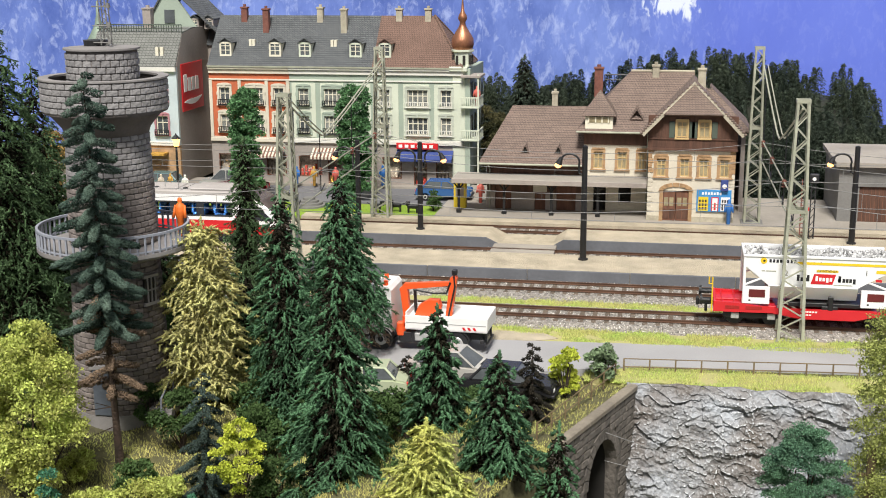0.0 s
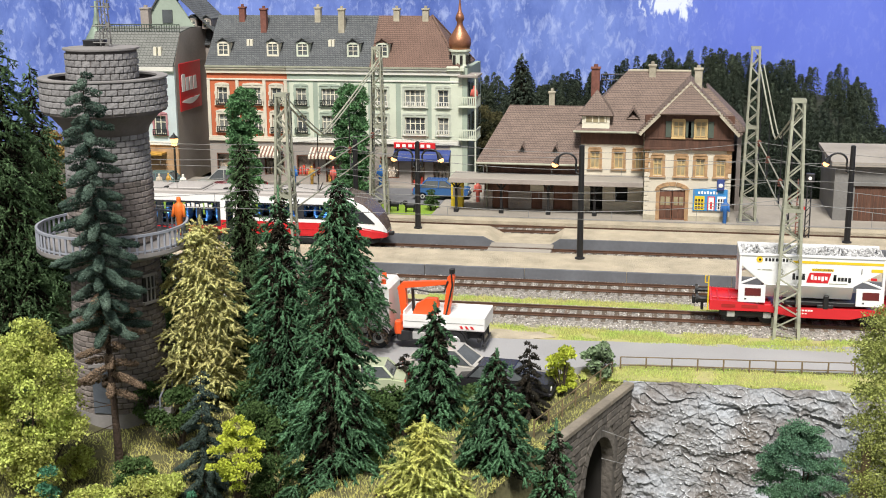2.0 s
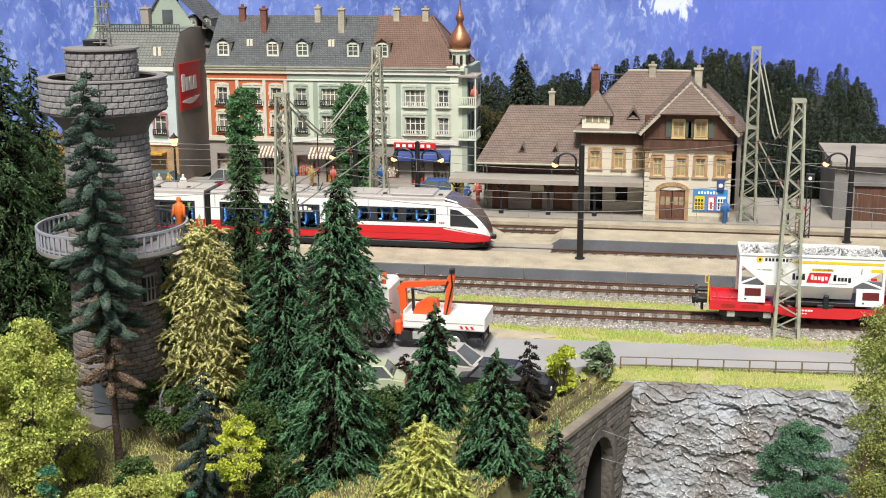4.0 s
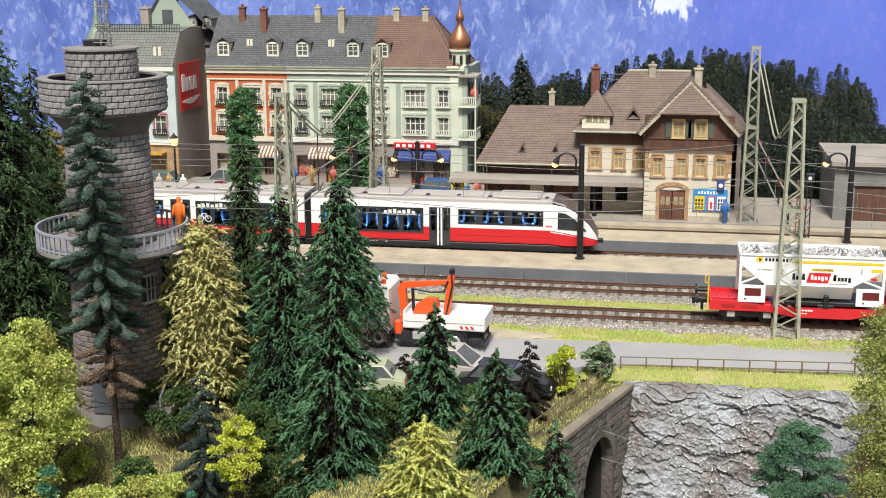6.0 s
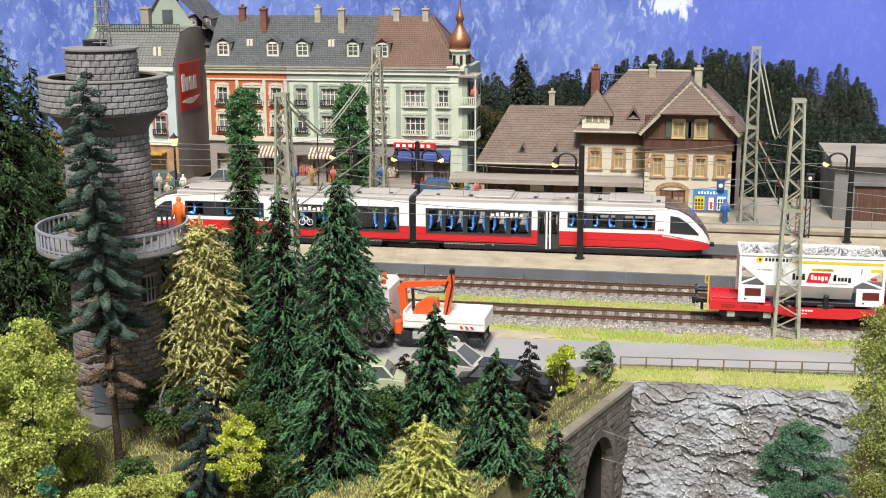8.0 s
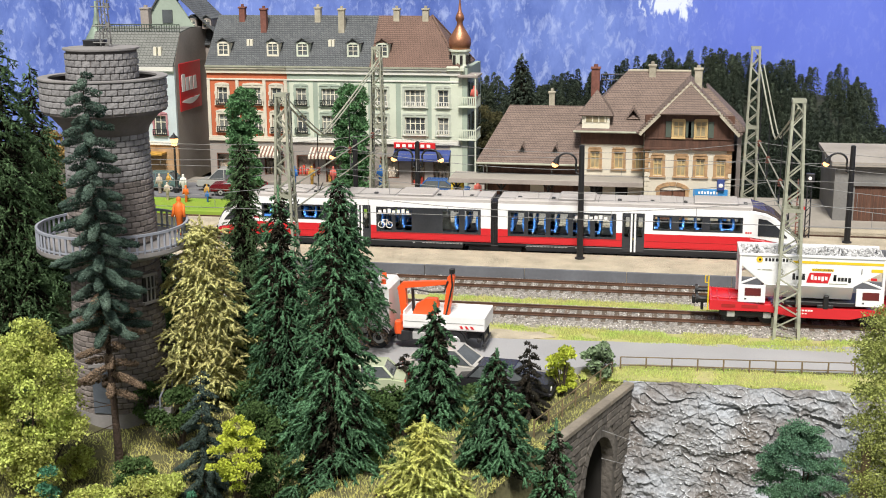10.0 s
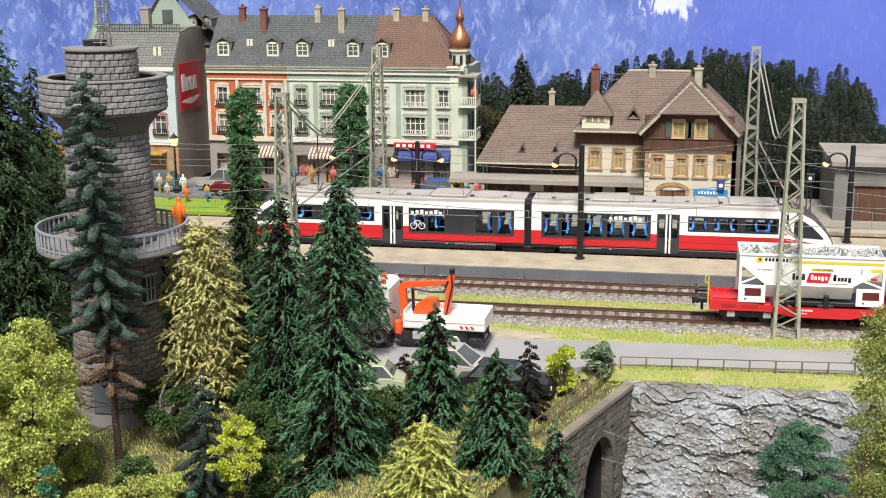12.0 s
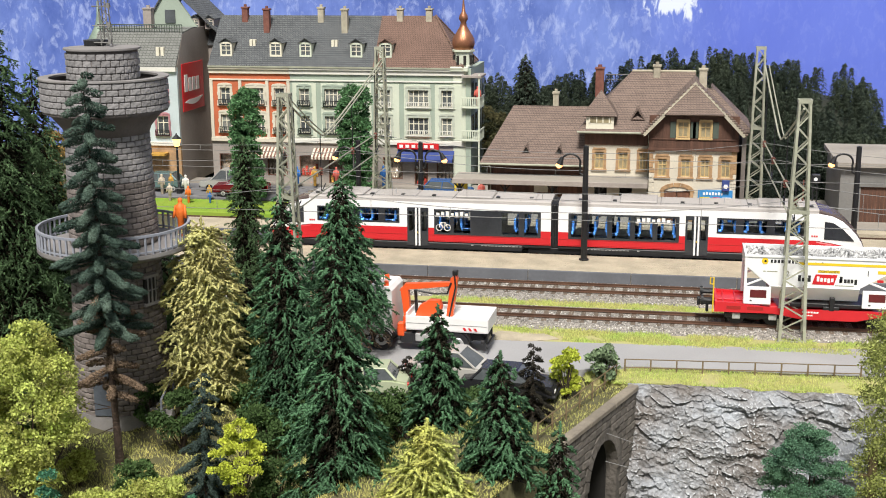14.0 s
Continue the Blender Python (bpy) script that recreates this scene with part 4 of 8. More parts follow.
def forest_hill():
    """The wooded hill behind the station: a low rise with many small firs."""
    prof = [(-22, 3.5), (-17, 5.0), (-14, 4.5), (-9, 5.2), (-4, 6.8), (4, 7.6), (10, 6.7), (15, 6.1), (17.3, 4.6), (18.4, 1.5), (20, 0.5), (36, 0.3)]
    px, pz = [p[0] for p in prof], [p[1] for p in prof]
    X, Y = np.linspace(-24, 36, 60), np.linspace(100, 119, 20)
    V = np.array([(x, y, np.interp(x, px, pz) * min(1, max(0, (y - 101) / 13)) - 0.5) for y in Y for x in X])
    i = np.arange(19 * 60).reshape(19, 60)[:, :-1].reshape(-1, 1)
    hill = finish("hill", arrays_mesh("hill", V, np.concatenate([i, i + 1, i + 61, i + 60], 1), 4), HILL, None, "dark wooded hill", True)
    tagged(hill, category="hill", kind="structure")
    rg = np.random.RandomState(3)
    Cs, Ds, Ls, Ws = [], [], [], []
    for k in range(640):
        x, y = rg.uniform(-22, 18.6), rg.uniform(104.5, 118)
        if -15 < x < -5 and y < 110:
            continue
        near = k % 6 == 0
        if near:
            x, y = rg.uniform(6.2, 18), rg.uniform(98.8, 104)
        zb = np.interp(x, px, pz) * min(1, max(0, (y - 101) / 13)) - 0.6
        h, r = rg.uniform(1.7, 3.4), rg.uniform(0.55, 0.95)
        if near:
            h, r = rg.uniform(3.5, 5.5), rg.uniform(0.7, 1.0)
        n = 520 if near else 330
        # tiers of drooping boughs
        tier = rg.randint(0, 8, n)
        u = (tier + rg.uniform(0.0, 0.9, n) + rg.uniform()) / 9
        a = rg.uniform(0, 6.283, n)
        R = r * (1 - u) ** 0.8 * rg.uniform(0.35, 1.08, n)
        Cs.append(np.stack([x + np.cos(a) * R, y + np.sin(a) * R, zb + 0.2 + h * u - 0.35 * R], 1))
        Ds.append(np.stack([np.cos(a), np.sin(a), -0.7 + 0 * a], 1) + rg.normal(0, 0.4, (n, 3)))
        Ls.append(rg.uniform(0.14, 0.3, n))
        Ws.append(rg.uniform(0.03, 0.055, n))
    me = spikes("forest", np.concatenate(Cs), np.concatenate(Ds), np.concatenate(Ls), np.concatenate(Ws))
    tagged(finish("forest", me, FOREST, None), "dense dark fir forest on the hill", "forest", kind="stuff")


forest_hill()
for x, y, top, r in ((-14.6, 103.5, 6.6, 1.6), (-15.6, 106, 7.2, 1.5), (-13.0, 104.5, 5.8, 1.5), (-14.2, 101.5, 4.6, 1.3)):
    leafy(x, y, top, r, "dark olive and brown bush behind the corner house", LEAF_M, 4200, low=0.02, clumps=30, leaf=0.1, name="bush", cat="bush")
conifer(-13.1, 113, 9.6, 1.5, "single dark fir behind the station", FOREST, 7000, z0=3.0, ln=0.3, wd=0.04, taper=0.6, twig=0.6)


# ---- buildings ----
def window(parent, x, z, w, h, y, surround, frame_m, pane_m, bars=1, cross=True, trim=0.14, sill=True, rail=False):
    """A window in an opening of a wall whose face lies at y; -y is outside."""
    wn = part("window", boxes((x - w / 2 - trim, x - w / 2, y - 0.07, y + 0.04, z - 0.02, z + h + trim), (x + w / 2, x + w / 2 + trim, y - 0.07, y + 0.04, z - 0.02, z + h + trim),
                              (x - w / 2, x + w / 2, y - 0.07, y + 0.04, z + h, z + h + trim), (x - w / 2 - trim * 0.6, x + w / 2 + trim * 0.6, y - 0.11, y + 0.02, z + h + trim, z + h + trim * 1.6)), surround, parent)
    bm = bmesh.new()
    f = 0.07
    for r in ((x - w / 2, x - w / 2 + f, z, z + h), (x + w / 2 - f, x + w / 2, z, z + h), (x - w / 2 + f, x + w / 2 - f, z, z + f), (x - w / 2 + f, x + w / 2 - f, z + h - f, z + h)):
        box(bm, r[0], r[1], y + 0.08, y + 0.16, r[2], r[3])
    for i in range(bars):
        c = x - w / 2 + w * (i + 1) / (bars + 1)
        box(bm, c - 0.035, c + 0.035, y + 0.085, y + 0.155, z + f, z + h - f)
    if cross:
        box(bm, x - w / 2 + f, x + w / 2 - f, y + 0.09, y + 0.15, z + h * 0.62, z + h * 0.62 + 0.06)
    part("window_frame", bm, frame_m, wn)
    part("pane", boxes((x - w / 2 + 0.01, x + w / 2 - 0.01, y + 0.125, y + 0.14, z + 0.01, z + h - 0.01)), pane_m, wn)
    if sill:
        part("sill", boxes((x - w / 2 - trim * 1.3, x + w / 2 + trim * 1.3, y - 0.14, y + 0.05, z - 0.13, z - 0.02), bev=0.015), surround, wn)
    if rail:
        head = [(x - w / 2 - trim, z + h + trim * 0.9)] + [(x + (w / 2 + trim) * math.cos(a), z + h + trim * 1.1 + 0.17 * math.sin(a)) for a in np.linspace(3.14159, 0, 7)] + [(x + w / 2 + trim, z + h + trim * 0.9)]
        hd = prism(bmesh.new(), head, y - 0.1, y - 0.005, "y")
        box(hd, x - 0.09, x + 0.09, y - 0.14, y - 0.1, z + h + 0.02, z + h + trim + 0.16)
        for e in (-1, 1):
            box(hd, x + e * (w / 2 + trim * 0.8) - 0.09, x + e * (w / 2 + trim * 0.8) + 0.09, y - 0.09, y - 0.071, z - 0.02, z + 0.3)
            box(hd, x + e * (w / 2 + trim * 0.8) - 0.08, x + e * (w / 2 + trim * 0.8) + 0.08, y - 0.09, y - 0.071, z + h * 0.55, z + h * 0.75)
        part("moulding", hd, surround, wn)
        bm = boxes((x - w / 2 - 0.1, x + w / 2 + 0.1, y - 0.26, y - 0.2, z + 0.36, z + 0.42), (x - w / 2 - 0.1, x + w / 2 + 0.1, y - 0.26, y - 0.02, z - 0.06, z))
        k = max(4, int(w / 0.16))
        for i in range(k + 1):
            c = x - w / 2 - 0.08 + (w + 0.16) * i / k
            box(bm, c - 0.025, c + 0.025, y - 0.25, y - 0.21, z, z + 0.37)
        part("window_rail", bm, rail, wn)
    return wn


def hole(x, z, w, h):
    return (x - w / 2, x + w / 2, z, z + h)


def dormer(parent, x, z, w, h, y0, y1, wall_m, roof_m):
    d = part("dormer", boxes((x - w / 2, x - w / 2 + 0.13, y0, y1, z, z + h), (x + w / 2 - 0.13, x + w / 2, y0, y1, z, z + h), (x - w / 2 + 0.13, x + w / 2 - 0.13, y0, y1, z, z + 0.15), (x - w / 2 + 0.13, x + w / 2 - 0.13, y0, y1, z + h - 0.15, z + h)), wall_m, parent)
    part("pane", boxes((x - w / 2 + 0.13, x + w / 2 - 0.13, y0 + 0.06, y0 + 0.1, z + 0.15, z + h - 0.15)), GLASS, d)
    bm = boxes((x - 0.03, x + 0.03, y0 + 0.02, y0 + 0.08, z + 0.15, z + h - 0.15))
    for q in (0.4, 0.7):
        box(bm, x - w / 2 + 0.13, x + w / 2 - 0.13, y0 + 0.025, y0 + 0.075, z + h * q, z + h * q + 0.05)
    part("sash", bm, FRAME_W, d)
    bm = bmesh.new()
    pk = z + h + w * 0.38
    slab(bm, [(x - w / 2 - 0.15, y0 - 0.12, z + h - 0.04), (x, y0 - 0.12, pk), (x, y1, pk), (x - w / 2 - 0.15, y1, z + h - 0.04)], 0.07)
    slab(bm, [(x + w / 2 + 0.15, y0 - 0.12, z + h - 0.04), (x, y0 - 0.12, pk), (x, y1, pk), (x + w / 2 + 0.15, y1, z + h - 0.04)], 0.07)
    prism(bm, [(x - w / 2, z + h), (x + w / 2, z + h), (x, pk - 0.08)], y0 + 0.02, y0 + 0.12, "y")
    part("dormer_roof", bm, roof_m, d)


def chimney(parent, x, y, z0, z1, w, material):
    c = part("chimney", boxes((x - w / 2, x + w / 2, y - w / 2, y + w / 2, z0, z1 - 0.15), (x - w / 2 - 0.06, x + w / 2 + 0.06, y - w / 2 - 0.06, y + w / 2 + 0.06, z1 - 0.15, z1), bev=0.02), material, parent)
    part("flue", bar(bmesh.new(), (x, y, z1), (x, y, z1 + 0.2), w * 0.25), material, c)


def town_house(label, x0, x1, wall_m, trim_m, roof_m, cols, dormers, lights, chim, wood_rail, ground_m, awning, shop):
    """A three-storey terraced house with its front at y = 98."""
    y, d, top = 98.0, 7.0, 9.75
    th = thing("town_house", label, "house", P(0, 0, 0), group="town houses along the street")
    holes = []
    for c, w in cols:
        for z, h in ((6.6, 1.35), (4.35, 1.4)):
            holes.append(hole(c, z, w, h))
    bm = bmesh.new()
    holed(bm, x0, x1, 3.6, top, y, y + 0.3, holes)
    part("front_wall", bm, GREENW if wall_m is MINT else wall_m, th)
    if wall_m is MINT:
        ends = [x0] + [(a[0] + b[0]) / 2 for a, b in zip(cols, cols[1:])] + [x1]
        for (c, w), e0, e1 in zip(cols, ends, ends[1:]):
            bm = bmesh.new()
            holed(bm, e0 + 0.2, e1 - 0.2, 4.0, 8.4, y - 0.05, y - 0.003, [hole(c, z, w, h) for z, h in ((6.6, 1.35), (4.35, 1.4))])
            part("bay_panel", bm, MINT, th, "pale rendered bay panel")
    part("side_wall", boxes((x0, x0 + 0.3, y + 0.3, y + d, 0, top), (x1 - 0.3, x1, y + 0.3, y + d, 0, top), (x0 + 0.3, x1 - 0.3, y + d - 0.3, y + d, 0, top)), GREYW, th)
    part("floor_slab", boxes((x0 + 0.3, x1 - 0.3, y + 0.3, y + d - 0.3, 3.4, 3.6), (x0 + 0.3, x1 - 0.3, y + 0.3, y + d - 0.3, 6.1, 6.25)), DARK, th)
    for q in ((x0 + 0.01, x1 - 0.01, y - 0.3, y - 0.005, 9.45, 9.75), (x0, x1, y - 0.16, y - 0.005, 9.1, 9.44), (x0, x1, y - 0.1, y - 0.005, 8.55, 8.68), (x0, x1, y - 0.18, y - 0.005, 3.55, 3.84), (x0, x1, y - 0.1, y - 0.005, 3.85, 3.95)):
        part("cornice", boxes(q, bev=0.02), trim_m, th, "pale moulded cornice")
    # flat panels round the window bays
    bm = bmesh.new()
    edges = [x0] + [(a[0] + b[0]) / 2 for a, b in zip(cols, cols[1:])] + [x1]
    for e in edges:
        e = min(max(e, x0 + 0.14), x1 - 0.14)
        box(bm, e - 0.13, e + 0.13, y - 0.09, y - 0.003, 3.95, 8.55)
    if wall_m is MINT:
        bm.free()
    else:
        part("pilaster", bm, trim_m, th)
    for c, w in cols:
        for z, h in ((6.6, 1.35), (4.35, 1.4)):
            window(th, c, z, w, h, y, {SLATE: GREENW}.get(roof_m, MINT_D) if wall_m is MINT else trim_m, FRAME_W, CURTAIN if (int(c * 7) + int(z)) % 3 else GLASS, bars=1 if w < 1.2 else 3, trim=0.2, rail=wood_rail)
    # ground floor with shop windows
    sh = [hole(x0 + (x1 - x0) * q, 0.75 if k else 0.2, w, 1.75 if k else 2.3) for q, w, k in shop]
    bm = bmesh.new()
    holed(bm, x0, x1, 0.0, 3.55, y + 0.02, y + 0.3, sh)
    part("shop_front", bm, ground_m, th)
    for a, b, c, e in sh:
        s = part("shop_window", boxes((a, a + 0.07, y + 0.05, y + 0.15, c, e), (b - 0.07, b, y + 0.05, y + 0.15, c, e), (a + 0.07, b - 0.07, y + 0.05, y + 0.15, c, c + 0.08), (a + 0.07, b - 0.07, y + 0.05, y + 0.15, e - 0.08, e)), WOOD_R, th)
        part("pane", boxes((a + 0.02, b - 0.02, y + 0.09, y + 0.11, c + 0.02, e - 0.02)), SHOPGLASS, s).visible_shadow = False
        part("shop_back", boxes((a - 0.1, b + 0.1, y + 0.75, y + 0.8, 0.1, e + 0.1)), GOODS_W, s, "pale shop back wall")
        bm = bmesh.new()
        k = int((b - a) / 0.3)
        for i in range(k):
            q = a + 0.15 + i * 0.3
            box(bm, q, q + 0.2, y + 0.17, y + 0.35, c + 0.1, c + 0.1 + random.uniform(0.25, 1.1))
        part("display", bm, random.choice((GOODS_R, GOODS_Y, GOODS_W)), s, "coloured goods on display")
    for a, b, m1, m2 in awning:
        aw = thing("awning", "striped brown and cream shop awning" if m2 is not m1 else "plain blue shop awning", "awning")
        k = int((b - a) / 0.15)
        for i in range(k):
            u, v = a + (b - a) * i / k, a + (b - a) * (i + 1) / k
            bm = bmesh.new()
            slab(bm, [(u, y - 1.0, 2.55), (v, y - 1.0, 2.55), (v, y - 0.02, 3.15), (u, y - 0.02, 3.15)], 0.05)
            box(bm, u, v, y - 1.02, y - 0.98, 2.35, 2.55)
            part("awning_strip", bm, m1 if i % 2 else m2, aw)
    # roof
    ry, rz = y + 3.5, 13.6
    hip = 2.9 if roof_m is TILE_R else 0.0
    bm = slab(bmesh.new(), [(x0, y - 0.3, top), (x1, y - 0.3, top), (x1 - hip, ry, rz), (x0, ry, rz)], 0.16)
    part("roof", bm, roof_m, th)
    if hip:
        part("roof", slab(bmesh.new(), [(x1, y - 0.3, top), (x1, y + d + 0.2, top), (x1 - hip, ry, rz)], 0.16), roof_m, th, "red-brown tiled hip")
        for e in (y - 0.3, y + d + 0.2):
            part("hip_ridge", bar(bmesh.new(), (x1, e, top), (x1 - hip, ry, rz + 0.03), 0.1), roof_m, th)
    bm = bmesh.new()
    slab(bm, [(x0, y + d + 0.2, top), (x1, y + d + 0.2, top), (x1 - hip, ry, rz), (x0, ry, rz)], 0.16)
    roof = part("roof", bm, roof_m, th, "slate roof" if roof_m is SLATE else "red-brown tiled roof")
    part("gutter", boxes((x0, x1, y - 0.38, y - 0.28, top - 0.12, top + 0.0)), GREYM, th)
    for q in (x0 + 0.02,) if hip else (x0 + 0.02, x1 - 0.3):
        bm = bmesh.new()
        prism(bm, [(y, top), (ry, rz - 0.2), (y + d, top)], q, q + 0.28, "x")
        part("gable", bm, GREYW, th)
    for c in dormers:
        dormer(th, c, 10.45, 1.0, 1.15, y + 0.35, y + 2.2, MINT if wall_m is not ORANGE_W else FRAME_W, roof_m)
    for c in lights:
        part("roof_light", boxes((c - 0.25, c - 0.03, y + 1.15, y + 1.6, 11.05, 11.75), (c + 0.03, c + 0.25, y + 1.15, y + 1.6, 11.05, 11.75)), FRAME_W, th)
    for cx, cy, z1, m in chim:
        chimney(th, cx, cy, z1 - 2.3, z1, 0.5, m)
    return th


CURTAIN = mat("curtained_window", (0.21, 0.22, 0.205), 0.25, var=0.45, scale=7, bump=0)
SHOPGLASS = mat("shop_glass", (0.9, 0.9, 0.9), 0.02, var=0.0, bump=0)
SHOPGLASS.node_tree.nodes["Principled BSDF"].inputs["Transmission Weight"].default_value = 1.0
SHOPGLASS.node_tree.nodes["Principled BSDF"].inputs["IOR"].default_value = 1.05
GOODS_R = mat("red_goods", (0.45, 0.05, 0.03), 0.6, var=0.4, scale=12)
GOODS_Y = mat("yellow_goods", (0.5, 0.28, 0.05), 0.6, var=0.4, scale=12)
GOODS_W = mat("pale_goods", (0.5, 0.42, 0.33), 0.6, var=0.4, scale=12)
AWN_B = mat("blue_awning_cloth", (0.035, 0.06, 0.22), 0.8)
AWN_F = mat("faded_brown_awning_cloth", (0.20, 0.10, 0.075), 0.85)
SIGN_R = mat("red_sign", (0.60, 0.02, 0.025), 0.4, var=0.05, bump=0)
SIGN_W = mat("white_lettering", (0.85, 0.83, 0.8), 0.5, var=0.03, bump=0)
SIGN_B = mat("blue_sign", (0.05, 0.27, 0.60), 0.4, var=0.1, bump=0)
SIGN_Y = mat("yellow_print", (0.75, 0.55, 0.03), 0.5, var=0.05, bump=0)
SHOPS = [(0.2, 1.6, 1), (0.52, 1.1, 0), (0.81, 1.7, 1)]
town_house("brick-red terraced town house with slate roof", -37.3, -30.47, ORANGE_W, CREAM, SLATE, [(-36.0, 0.85), (-33.4, 1.35), (-31.4, 0.85)], (-35.9, -31.7), (-33.9,), [(-35.1, 101.2, 14.3, BRICKC), (-33.0, 100.4, 14.2, BRICKC)], BLACK, GREYW, [(-34.6, -31.0, AWN_F, CREAM)], SHOPS)
town_house("pale green terraced town house with slate roof", -30.47, -23.53, MINT, WHITE, SLATE, [(-29.3, 0.85), (-26.9, 1.4), (-24.7, 0.9)], (-29.2, -25.0), (-27.0,), [(-28.6, 101.2, 14.3, STONEC), (-26.4, 100.4, 14.2, STONEC)], BLACK, GREYW, [(-28.6, -24.2, AWN_F, CREAM)], SHOPS)
corner = town_house("pale green corner house with red-brown roof and copper turret", -23.53, -16.2, MINT, WHITE, TILE_R, [(-22.6, 0.85), (-19.9, 1.65), (-17.6, 0.85)], (-22.6,), (), [(-22.0, 101.3, 14.2, STONEC), (-19.6, 101.3, 14.2, STONEC)], WHITE, GREYW, [(-21.6, -17.0, AWN_B, AWN_B)], SHOPS)
sg = thing("shop_sign", "red shop sign with white bars above a blue awning", "sign")
part("board", boxes((-21.6, -18.2, 97.6, 97.75, 3.25, 3.75), bev=0.03), SIGN_R, sg)
part("lettering", boxes(*[(-21.4 + 0.5 * i, -21.1 + 0.5 * i, 97.57, 97.6, 3.38, 3.62) for i in range(6)]), SIGN_W, sg)


def turret():
    """Round corner bay with balconies under a copper onion dome."""
    x, y = -16.35, 98.6
    t = part("corner_bay", boxes((x - 0.75, x + 0.3, y - 0.62, y + 0.9, 0.0, 9.7), bev=0.05), MINT, corner)
    part("bay_cornice", boxes((x - 0.95, x + 0.5, y - 0.95, y + 1.1, 9.45, 9.85), bev=0.06), MINT, t)
    part("lantern_drum", lathe(bmesh.new(), [(0.78, 9.85), (0.72, 10.0), (0.72, 10.9), (0.9, 11.0), (0.9, 11.15)], 8, x, y), MINT, t)
    bm = bmesh.new()
    lathe(bm, [(0.75, 11.1), (0.9, 11.55), (0.86, 12.0), (0.55, 12.5), (0.28, 12.95), (0.22, 13.25), (0.36, 13.5), (0.33, 13.75), (0.14, 14.1), (0.07, 14.8), (0.04, 15.6)], 20, x, y)
    part("onion_dome", bm, COPPER, t, "shiny copper onion dome", True)
    for a in range(8):
        q = a * 0.785 + 0.3
        part("slit_window", boxes((x + 0.74 * math.cos(q) - 0.1, x + 0.74 * math.cos(q) + 0.1, y + 0.74 * math.sin(q) - 0.1, y + 0.74 * math.sin(q) + 0.1, 10.0, 10.7)), DARK, t)
    for z in (4.0, 6.6):
        bl = part("balcony", boxes((x + 0.0, x + 1.5, y - 1.15, y + 1.2, z, z + 0.16), bev=0.03), MINT, t)
        bm = boxes((x, x + 1.5, y - 1.15, y - 1.05, z + 0.8, z + 0.9), (x + 1.4, x + 1.5, y - 1.05, y + 1.2, z + 0.8, z + 0.9))
        for k in range(9):
            box(bm, x + 0.02 + k * 0.172, x + 0.1 + k * 0.172, y - 1.14, y - 1.06, z + 0.16, z + 0.8)
            box(bm, x + 1.41, x + 1.49, y - 0.9 + k * 0.24, y - 0.82 + k * 0.24, z + 0.16, z + 0.8)
        part("balustrade", bm, MINT, bl)
        part("balcony_door", boxes((x + 0.72, x + 0.78, y - 0.5, y + 0.4, z + 0.2, z + 2.0)), GLASS, t)
    part("balcony_pillar", boxes((x + 1.35, x + 1.47, y - 1.12, y - 1.0, 0.2, 9.3)), MINT, t)
    part("balcony_roof", boxes((x + 0.0, x + 1.6, y - 1.2, y + 1.3, 9.0, 9.2), bev=0.03), GREYW, t)
    bm = boxes((x + 0.3, x + 0.7, 97.95, 105, 0, 9.7))
    part("end_wall", bm, GREENW, corner)
    for k in range(3):
        for z in (4.6, 7.0):
            part("end_window", boxes((x + 0.66, x + 0.76, 100 + 1.7 * k, 100.9 + 1.7 * k, z, z + 1.4)), GLASS, corner)


turret()


MAUVE = mat("mauve_trim", (0.42, 0.20, 0.22), 0.8, var=0.1, scale=2)


